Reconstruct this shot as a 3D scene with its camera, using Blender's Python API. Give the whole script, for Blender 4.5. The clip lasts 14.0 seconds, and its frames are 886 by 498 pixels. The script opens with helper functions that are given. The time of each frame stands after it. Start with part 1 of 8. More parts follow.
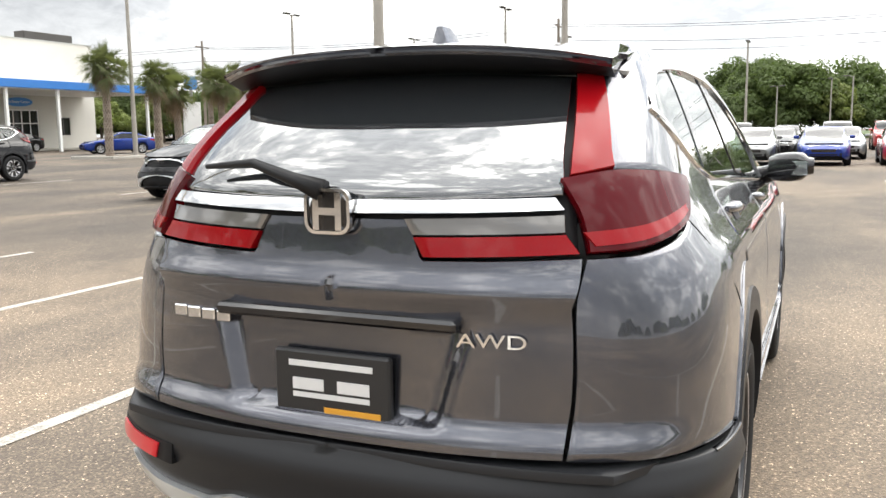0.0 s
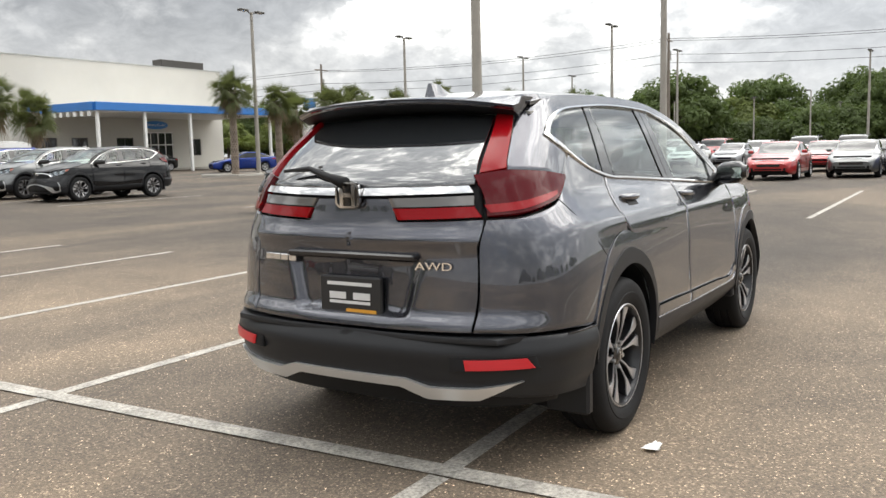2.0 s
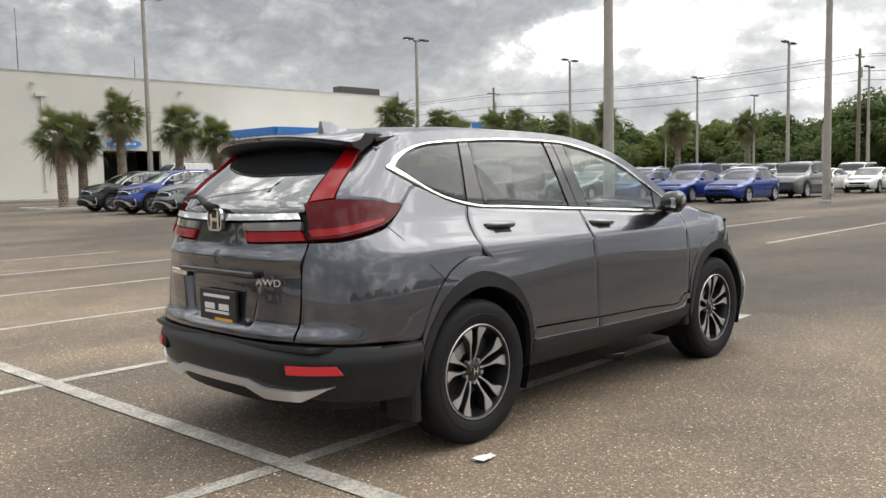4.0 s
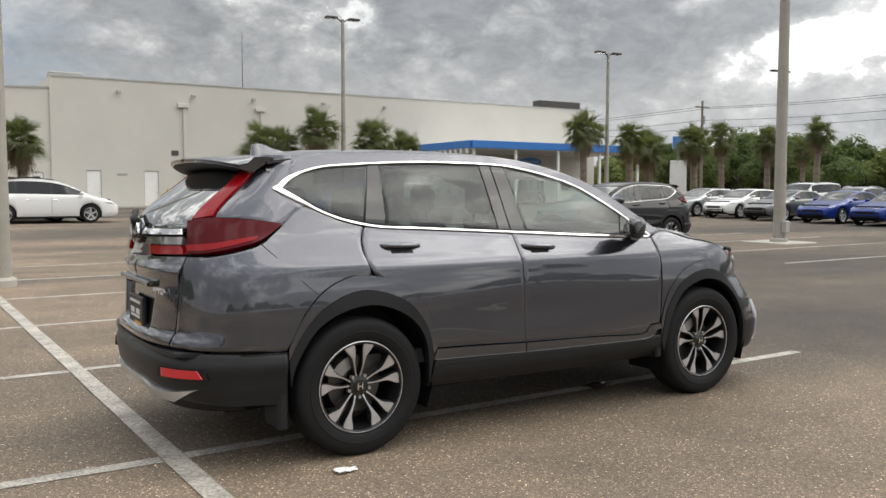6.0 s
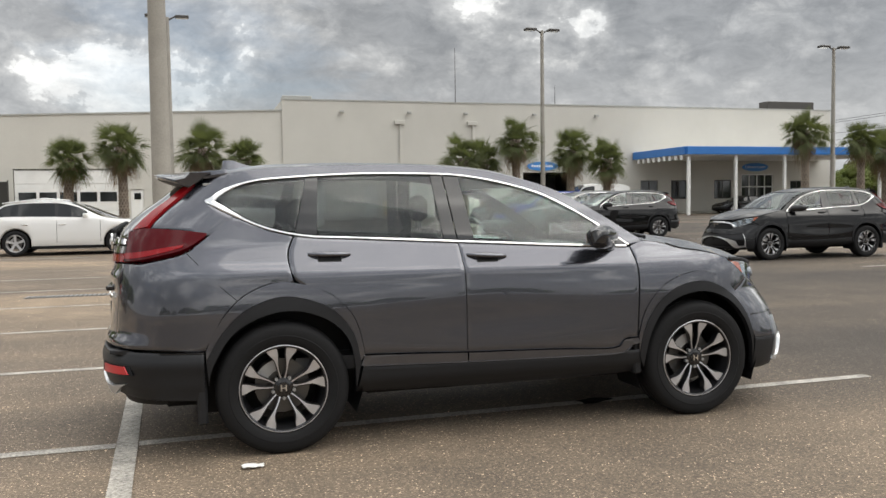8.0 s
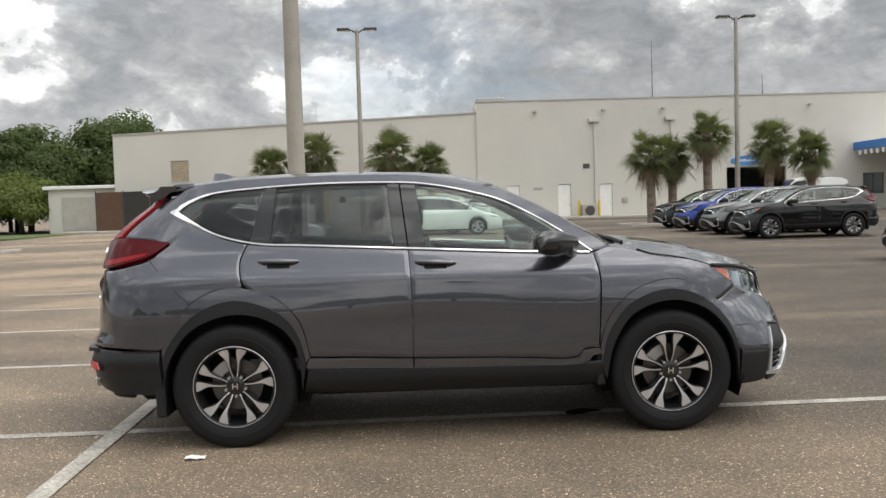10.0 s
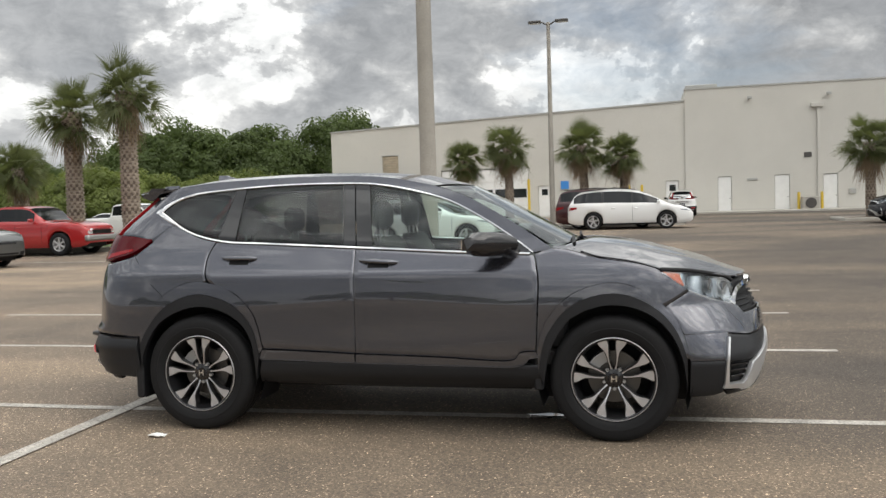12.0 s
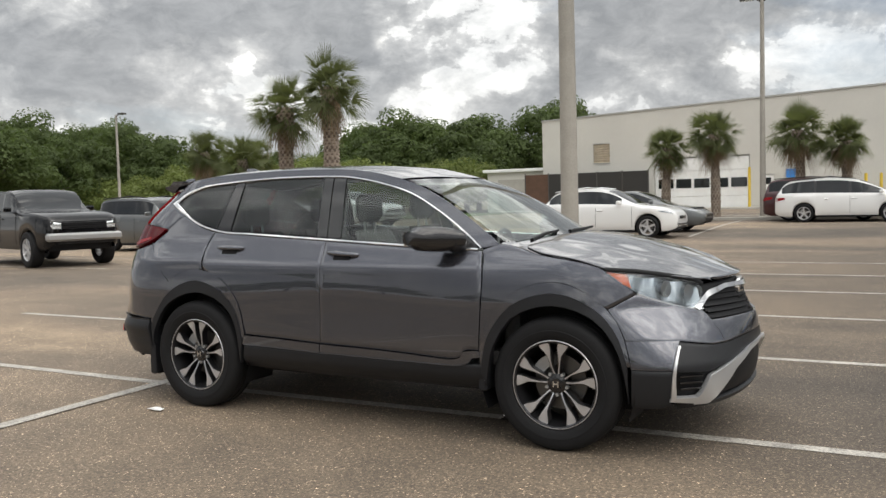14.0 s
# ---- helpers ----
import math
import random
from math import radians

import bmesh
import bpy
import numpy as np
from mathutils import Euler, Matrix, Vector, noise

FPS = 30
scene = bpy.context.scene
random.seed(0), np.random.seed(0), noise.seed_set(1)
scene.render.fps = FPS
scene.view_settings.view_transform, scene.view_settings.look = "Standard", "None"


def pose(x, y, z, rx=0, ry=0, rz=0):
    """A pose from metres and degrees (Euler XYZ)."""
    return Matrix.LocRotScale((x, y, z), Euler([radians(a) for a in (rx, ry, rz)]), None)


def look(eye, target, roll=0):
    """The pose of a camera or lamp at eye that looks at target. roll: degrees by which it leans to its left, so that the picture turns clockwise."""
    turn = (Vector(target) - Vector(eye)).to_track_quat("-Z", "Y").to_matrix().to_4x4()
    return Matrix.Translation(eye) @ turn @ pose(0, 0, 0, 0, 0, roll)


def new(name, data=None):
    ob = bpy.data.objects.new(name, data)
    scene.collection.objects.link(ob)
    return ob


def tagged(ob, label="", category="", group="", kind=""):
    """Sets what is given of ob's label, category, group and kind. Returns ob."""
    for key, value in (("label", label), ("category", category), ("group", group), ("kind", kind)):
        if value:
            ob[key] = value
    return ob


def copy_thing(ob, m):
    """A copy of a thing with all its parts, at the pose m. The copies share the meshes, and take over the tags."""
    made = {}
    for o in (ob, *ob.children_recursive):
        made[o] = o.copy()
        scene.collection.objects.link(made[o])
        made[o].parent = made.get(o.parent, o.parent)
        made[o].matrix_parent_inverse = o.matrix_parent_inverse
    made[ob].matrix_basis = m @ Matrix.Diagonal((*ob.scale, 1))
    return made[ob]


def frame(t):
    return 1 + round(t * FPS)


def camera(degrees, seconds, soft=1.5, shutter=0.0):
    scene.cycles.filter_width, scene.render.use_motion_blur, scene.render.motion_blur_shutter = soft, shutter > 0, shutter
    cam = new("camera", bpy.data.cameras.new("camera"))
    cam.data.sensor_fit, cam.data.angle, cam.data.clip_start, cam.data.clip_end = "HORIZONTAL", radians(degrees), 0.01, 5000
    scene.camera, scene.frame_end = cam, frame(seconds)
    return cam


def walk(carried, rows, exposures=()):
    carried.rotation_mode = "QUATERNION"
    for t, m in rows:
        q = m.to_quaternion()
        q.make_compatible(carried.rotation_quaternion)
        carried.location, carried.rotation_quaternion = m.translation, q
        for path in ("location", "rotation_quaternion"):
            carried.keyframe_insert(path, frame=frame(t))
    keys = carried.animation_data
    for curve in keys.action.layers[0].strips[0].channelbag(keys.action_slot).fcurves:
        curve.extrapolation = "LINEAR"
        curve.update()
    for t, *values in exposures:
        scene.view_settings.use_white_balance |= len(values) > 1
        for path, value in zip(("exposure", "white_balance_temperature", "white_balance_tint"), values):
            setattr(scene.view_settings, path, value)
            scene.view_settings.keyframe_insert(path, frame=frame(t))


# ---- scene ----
cam = camera(55.2, 14.0)
PATH = [
    (0, (-4.047, -1.089, 1.374), (-2.236, -0.285, 1.101), -0.7),
    (0.3, (-4.282, -1.279, 1.385), (-2.489, -0.429, 1.132), -0.5),
    (0.5, (-4.454, -1.387, 1.392), (-2.671, -0.515, 1.145), -0.4),
    (0.7, (-4.599, -1.491, 1.403), (-2.825, -0.599, 1.158), -0.4),
    (1, (-4.788, -1.659, 1.399), (-3.029, -0.737, 1.162), -0.5),
    (1.5, (-5.021, -1.913, 1.386), (-3.289, -0.941, 1.149), -0.9),
    (2, (-5.176, -2.26, 1.366), (-3.485, -1.217, 1.136), -1.4),
    (2.5, (-5.157, -2.663, 1.352), (-3.515, -1.541, 1.131), -1.8),
    (3, (-5.026, -3.081, 1.367), (-3.446, -1.872, 1.165), -1.9),
    (5.5, (-3.641, -4.629, 1.391), (-2.478, -3.009, 1.247), 0.1),
    (6, (-3.323, -4.927, 1.413), (-2.269, -3.232, 1.278), 0.0),
    (6.5, (-2.947, -5.131, 1.389), (-2.011, -3.368, 1.261), -0.2),
    (7, (-2.569, -5.359, 1.398), (-1.755, -3.536, 1.278), -0.3),
    (7.5, (-2.188, -5.567, 1.407), (-1.5, -3.693, 1.295), -0.5),
    (8, (-1.785, -5.682, 1.398), (-1.225, -3.765, 1.291), -0.8),
    (10.5, (0.247, -6.051, 1.423), (0.182, -4.055, 1.327), -1.9),
    (11, (0.725, -6.087, 1.431), (0.528, -4.099, 1.336), -2.0),
    (11.5, (1.109, -5.963, 1.403), (0.781, -3.993, 1.304), -1.9),
    (12, (1.512, -5.886, 1.414), (1.052, -3.942, 1.313), -1.8),
    (12.5, (1.931, -5.805, 1.422), (1.342, -3.897, 1.32), -1.7),
    (13, (2.298, -5.619, 1.411), (1.581, -3.755, 1.307), -1.6),
    (13.5, (2.704, -5.447, 1.414), (1.861, -3.636, 1.307), -1.5),
    (14, (3.035, -5.226, 1.399), (2.073, -3.476, 1.286), -1.5),
]
walk(cam, [(t, look(eye, target, roll)) for t, eye, target, roll in PATH],
     exposures=[(0.0, 1.0), (0.5, 0.88), (1.0, 0.74), (1.5, 0.58), (2.0, 0.45), (2.5, 0.38), (3.0, 0.33), (5.3, 0.08), (10.0, 0.06), (14.0, 0.02)])

# ---------- sky and sun: bright broken overcast ----------
SUN_AZ, SUN_EL = radians(118), radians(56)


def build_world():
    w = bpy.data.worlds.new("sky")
    scene.world = w
    w.use_nodes = True
    nt = w.node_tree
    N, K = nt.nodes, nt.links
    N.clear()
    out = N.new("ShaderNodeOutputWorld")
    bg = N.new("ShaderNodeBackground")
    tc = N.new("ShaderNodeTexCoord")
    sep = N.new("ShaderNodeSeparateXYZ")
    K.new(tc.outputs["Generated"], sep.inputs[0])
    up = N.new("ShaderNodeMath"); up.operation = "MAXIMUM"; up.inputs[1].default_value = 0.0
    K.new(sep.outputs["Z"], up.inputs[0])
    add = N.new("ShaderNodeMath"); add.operation = "ADD"; add.inputs[1].default_value = 0.22
    K.new(up.outputs[0], add.inputs[0])
    dx = N.new("ShaderNodeMath"); dx.operation = "DIVIDE"
    dy = N.new("ShaderNodeMath"); dy.operation = "DIVIDE"
    K.new(sep.outputs["X"], dx.inputs[0]); K.new(add.outputs[0], dx.inputs[1])
    K.new(sep.outputs["Y"], dy.inputs[0]); K.new(add.outputs[0], dy.inputs[1])
    comb = N.new("ShaderNodeCombineXYZ")
    K.new(dx.outputs[0], comb.inputs[0]); K.new(dy.outputs[0], comb.inputs[1])

    def fbm(scale, detail, rough, dist, off):
        mp = N.new("ShaderNodeMapping")
        mp.inputs["Location"].default_value = off
        K.new(comb.outputs[0], mp.inputs[0])
        n = N.new("ShaderNodeTexNoise")
        n.inputs["Scale"].default_value = scale
        n.inputs["Detail"].default_value = detail
        n.inputs["Roughness"].default_value = rough
        n.inputs["Distortion"].default_value = dist
        K.new(mp.outputs[0], n.inputs["Vector"])
        return n.outputs["Fac"]

    def ramp(src, stops):
        r = N.new("ShaderNodeValToRGB")
        el = r.color_ramp.elements
        while len(el) < len(stops):
            el.new(0.5)
        for e, (p, c) in zip(el, stops):
            e.position, e.color = p, (*c, 1)
        K.new(src, r.inputs[0])
        return r.outputs[0]

    # cumulus: rounded masses with crinkled edges, flattened towards the horizon
    def puffs(scale, detail, rough, dist, off, squash):
        mp = N.new("ShaderNodeMapping")
        mp.inputs["Location"].default_value = off
        mp.inputs["Scale"].default_value = (1, 1, squash)
        K.new(tc.outputs["Generated"], mp.inputs[0])
        n = N.new("ShaderNodeTexNoise")
        n.inputs["Scale"].default_value = scale
        n.inputs["Detail"].default_value = detail
        n.inputs["Roughness"].default_value = rough
        n.inputs["Distortion"].default_value = dist
        K.new(mp.outputs[0], n.inputs["Vector"])
        return n.outputs["Fac"]

    def times(x, y):
        m = N.new("ShaderNodeMix"); m.data_type = "RGBA"; m.blend_type = "MULTIPLY"; m.inputs[0].default_value = 1.0
        K.new(x, m.inputs[6]); K.new(y, m.inputs[7])
        return m.outputs[2]

    # heaped, rounded cloud heads crinkle the edge of each mass
    warp = N.new("ShaderNodeTexNoise")
    warp.inputs["Scale"].default_value, warp.inputs["Detail"].default_value, warp.inputs["Roughness"].default_value = 9.0, 8, 0.62
    K.new(tc.outputs["Generated"], warp.inputs["Vector"])
    wv = N.new("ShaderNodeVectorMath"); wv.operation = "MULTIPLY_ADD"
    wv.inputs[1].default_value = (0.07, 0.07, 0.07)
    K.new(warp.outputs["Color"], wv.inputs[0]); K.new(tc.outputs["Generated"], wv.inputs[2])
    mpv = N.new("ShaderNodeMapping")
    mpv.inputs["Location"].default_value, mpv.inputs["Scale"].default_value = (0.3, 2.1, 0.7), (1, 1, 1.5)
    K.new(wv.outputs[0], mpv.inputs[0])
    heads = N.new("ShaderNodeTexVoronoi")
    heads.feature = "SMOOTH_F1"
    heads.inputs["Scale"].default_value, heads.inputs["Detail"].default_value = 9.5, 4.0
    heads.inputs["Roughness"].default_value, heads.inputs["Smoothness"].default_value = 0.6, 0.25
    K.new(mpv.outputs[0], heads.inputs["Vector"])
    lump = N.new("ShaderNodeMath"); lump.operation = "MULTIPLY_ADD"
    lump.inputs[1].default_value = -0.17
    K.new(heads.outputs["Distance"], lump.inputs[0]); K.new(puffs(3.5, 12, 0.57, 0.3, (3.1, 1.7, 0.4), 2.0), lump.inputs[2])
    base = ramp(lump.outputs[0],
                [(0.25, (0.44, 0.45, 0.465)), (0.325, (0.60, 0.605, 0.61)), (0.362, (0.76, 0.76, 0.755)), (0.380, (1.08, 1.075, 1.055)), (0.47, (1.28, 1.27, 1.24)), (0.58, (0.98, 0.98, 0.97))])
    fine = ramp(heads.outputs["Distance"], [(0.15, (1.14, 1.135, 1.12)), (0.45, (1.02, 1.02, 1.01)), (0.80, (0.86, 0.87, 0.88))])
    veil = ramp(fbm(0.9, 5, 0.5, 0.3, (1.6, 2.4, 0)), [(0.35, (0.84, 0.85, 0.86)), (0.62, (1.10, 1.09, 1.07))])
    wisp = ramp(puffs(22.0, 8, 0.66, 0.4, (1.2, 5.1, 3.3), 1.8), [(0.36, (0.84, 0.845, 0.85)), (0.64, (1.16, 1.155, 1.145))])
    cloud = times(times(times(base, fine), veil), wisp)
    # an overcast sky grows brighter towards the zenith
    zen = ramp(up.outputs[0], [(0.0, (0.86, 0.86, 0.86)), (0.30, (1.0, 1.0, 1.0)), (1.0, (3.1, 3.08, 3.04))])
    cloud = times(cloud, zen)
    # the cloud is brightest round the hidden sun, and sunlit heaps on the far side are white again
    facing = N.new("ShaderNodeVectorMath"); facing.operation = "DOT_PRODUCT"
    facing.inputs[1].default_value = (0.5 * math.sin(SUN_AZ), 0.5 * math.cos(SUN_AZ), 0.0)
    K.new(tc.outputs["Generated"], facing.inputs[0])
    half = N.new("ShaderNodeMath"); half.operation = "ADD"; half.inputs[1].default_value = 0.5
    K.new(facing.outputs["Value"], half.inputs[0])
    cloud = times(cloud, ramp(half.outputs[0], [(0.05, (1.18, 1.18, 1.18)), (0.38, (1.0, 1.0, 1.0)), (0.62, (1.12, 1.12, 1.12)), (0.95, (1.80, 1.79, 1.77))]))
    # blue gaps
    sky = N.new("ShaderNodeTexSky")
    sky.sky_type = "NISHITA"
    sky.sun_disc = False
    sky.sun_elevation, sky.sun_rotation = SUN_EL, SUN_AZ
    skym = N.new("ShaderNodeMix"); skym.data_type = "RGBA"; skym.blend_type = "MULTIPLY"; skym.inputs[0].default_value = 1.0
    K.new(sky.outputs[0], skym.inputs[6]); skym.inputs[7].default_value = (0.11, 0.11, 0.11, 1)
    gap = ramp(puffs(1.7, 8, 0.6, 0.2, (0.6, 9.4, 2.2), 2.4), [(0.58, (0, 0, 0)), (0.68, (0.4, 0.4, 0.4))])
    mix = N.new("ShaderNodeMix"); mix.data_type = "RGBA"
    K.new(gap, mix.inputs[0]); K.new(cloud, mix.inputs[6]); K.new(skym.outputs[2], mix.inputs[7])
    # pale haze low down
    hz = N.new("ShaderNodeMapRange")
    hz.inputs["From Min"].default_value, hz.inputs["From Max"].default_value = 0.0, 0.16
    hz.inputs["To Min"].default_value, hz.inputs["To Max"].default_value = 0.55, 0.0
    K.new(up.outputs[0], hz.inputs[0])
    mh = N.new("ShaderNodeMix"); mh.data_type = "RGBA"
    K.new(hz.outputs[0], mh.inputs[0]); K.new(mix.outputs[2], mh.inputs[6]); mh.inputs[7].default_value = (0.62, 0.63, 0.63, 1)
    K.new(mh.outputs[2], bg.inputs[0])
    bg.inputs[1].default_value = 1.0
    K.new(bg.outputs[0], out.inputs[0])


build_world()
sun_data = bpy.data.lights.new("sun", "SUN")
sun_data.energy, sun_data.angle, sun_data.color = 1.15, radians(62), (1.0, 0.94, 0.86)
sun_lamp = new("sun", sun_data)
sd = Vector((math.cos(SUN_EL) * math.sin(SUN_AZ), math.cos(SUN_EL) * math.cos(SUN_AZ), math.sin(SUN_EL)))
sun_lamp.matrix_world = look(sd * 50, (0, 0, 0))

# ---------- materials ----------
def material(name, color, rough=0.6, metal=0.0, coat=0.0, spec=0.5, grain=0.0, grain_scale=60.0, stain=0.0, stain_scale=2.0,
             bump=0.0, flakes=False, emit=0.0, alpha=1.0, trans=0.0, vary=0.0, coat_ior=1.5):
    """Principled surface: fine grain and broad stains vary the colour, bump gives relief."""
    m = bpy.data.materials.new(name)
    m.use_nodes = True
    nt = m.node_tree
    N, K = nt.nodes, nt.links
    b = N["Principled BSDF"]
    b.inputs["Base Color"].default_value = (*color, 1)
    b.inputs["Roughness"].default_value = rough
    b.inputs["Metallic"].default_value = metal
    b.inputs["Coat Weight"].default_value = coat
    b.inputs["Coat Roughness"].default_value = 0.02
    b.inputs["Coat IOR"].default_value = coat_ior
    b.inputs["Specular IOR Level"].default_value = spec
    b.inputs["Transmission Weight"].default_value = trans
    b.inputs["Alpha"].default_value = alpha
    if emit:
        b.inputs["Emission Color"].default_value = (*color, 1)
        b.inputs["Emission Strength"].default_value = emit
    tc = N.new("ShaderNodeTexCoord")
    col = None

    def layer(scale, amount, detail):
        nonlocal col
        n = N.new("ShaderNodeTexNoise")
        n.inputs["Scale"].default_value = scale
        n.inputs["Detail"].default_value = detail
        n.inputs["Roughness"].default_value = 0.6
        K.new(tc.outputs["Object"], n.inputs["Vector"])
        r = N.new("ShaderNodeMapRange")
        r.inputs["From Min"].default_value, r.inputs["From Max"].default_value = 0.25, 0.75
        r.inputs["To Min"].default_value, r.inputs["To Max"].default_value = 1 - amount, 1 + amount
        K.new(n.outputs["Fac"], r.inputs[0])
        mx = N.new("ShaderNodeMix"); mx.data_type = "RGBA"; mx.blend_type = "MULTIPLY"; mx.inputs[0].default_value = 1.0
        if col is None:
            mx.inputs[6].default_value = (*color, 1)
        else:
            K.new(col, mx.inputs[6])
        K.new(r.outputs[0], mx.inputs[7])
        col = mx.outputs[2]
        return n

    if stain:
        layer(stain_scale, stain, 5)
    g = layer(grain_scale, grain, 3) if grain else None
    if vary:
        oi = N.new("ShaderNodeObjectInfo")
        r = N.new("ShaderNodeMapRange")
        r.inputs["To Min"].default_value, r.inputs["To Max"].default_value = 1 - vary, 1 + vary
        K.new(oi.outputs["Random"], r.inputs[0])
        mx = N.new("ShaderNodeMix"); mx.data_type = "RGBA"; mx.blend_type = "MULTIPLY"; mx.inputs[0].default_value = 1.0
        if col is None:
            mx.inputs[6].default_value = (*color, 1)
        else:
            K.new(col, mx.inputs[6])
        K.new(r.outputs[0], mx.inputs[7])
        col = mx.outputs[2]
    if col is not None:
        K.new(col, b.inputs["Base Color"])
    if bump:
        if g is None:
            g = N.new("ShaderNodeTexNoise")
            g.inputs["Scale"].default_value = grain_scale
            g.inputs["Detail"].default_value = 4
            K.new(tc.outputs["Object"], g.inputs["Vector"])
        bp = N.new("ShaderNodeBump")
        bp.inputs["Strength"].default_value = bump
        bp.inputs["Distance"].default_value = 0.01
        K.new(g.outputs["Fac"], bp.inputs["Height"])
        K.new(bp.outputs[0], b.inputs["Normal"])
    if flakes:
        v = N.new("ShaderNodeTexVoronoi")
        v.inputs["Scale"].default_value = 2600
        K.new(tc.outputs["Object"], v.inputs["Vector"])
        bp = N.new("ShaderNodeBump")
        bp.inputs["Strength"].default_value = 0.05
        bp.inputs["Distance"].default_value = 0.0004
        K.new(v.outputs["Color"], bp.inputs["Height"])
        K.new(bp.outputs[0], b.inputs["Normal"])
    return m


def glass_mat(name, tint, rough=0.02, gloss=0.06):
    """Car glass, outer and inner face: tinted see-through, outside mixed with a mirror gloss by angle."""
    m = bpy.data.materials.new(name)
    m.use_nodes = True
    nt = m.node_tree
    N, K = nt.nodes, nt.links
    N.clear()
    out = N.new("ShaderNodeOutputMaterial")
    tr = N.new("ShaderNodeBsdfTransparent"); tr.inputs[0].default_value = (*tint, 1)
    gl = N.new("ShaderNodeBsdfGlossy"); gl.inputs["Roughness"].default_value = rough
    gl.inputs["Color"].default_value = (0.95, 0.97, 0.97, 1)
    lw = N.new("ShaderNodeLayerWeight"); lw.inputs["Blend"].default_value = 0.5
    pw = N.new("ShaderNodeMath"); pw.operation = "POWER"; pw.inputs[1].default_value = 3.5
    K.new(lw.outputs["Facing"], pw.inputs[0])
    fr = N.new("ShaderNodeMath"); fr.operation = "MULTIPLY_ADD"; fr.use_clamp = True
    fr.inputs[1].default_value, fr.inputs[2].default_value = 0.85, gloss
    K.new(pw.outputs[0], fr.inputs[0])
    mx = N.new("ShaderNodeMixShader")
    K.new(fr.outputs[0], mx.inputs[0]); K.new(tr.outputs[0], mx.inputs[1]); K.new(gl.outputs[0], mx.inputs[2])
    K.new(mx.outputs[0], out.inputs[0])
    inner = bpy.data.materials.new(name + "_inner_face")
    inner.use_nodes = True
    n2 = inner.node_tree
    n2.nodes.clear()
    o2 = n2.nodes.new("ShaderNodeOutputMaterial")
    t2 = n2.nodes.new("ShaderNodeBsdfTransparent"); t2.inputs[0].default_value = (*tint, 1)
    n2.links.new(t2.outputs[0], o2.inputs[0])
    return m, inner


def leaf_mat(name, color, glow, stain=0.35, stain_scale=1.4, vary=0.0):
    """Leaves: a matt green that lets some light through."""
    m = material(name, color, 0.62, spec=0.25, stain=stain, stain_scale=stain_scale, vary=vary)
    N, K = m.node_tree.nodes, m.node_tree.links
    out, b = N["Material Output"], N["Principled BSDF"]
    tr = N.new("ShaderNodeBsdfTranslucent")
    tr.inputs[0].default_value = (*glow, 1)
    mx = N.new("ShaderNodeMixShader")
    mx.inputs[0].default_value = 0.35
    K.new(b.outputs[0], mx.inputs[1]); K.new(tr.outputs[0], mx.inputs[2])
    K.new(mx.outputs[0], out.inputs[0])
    return m


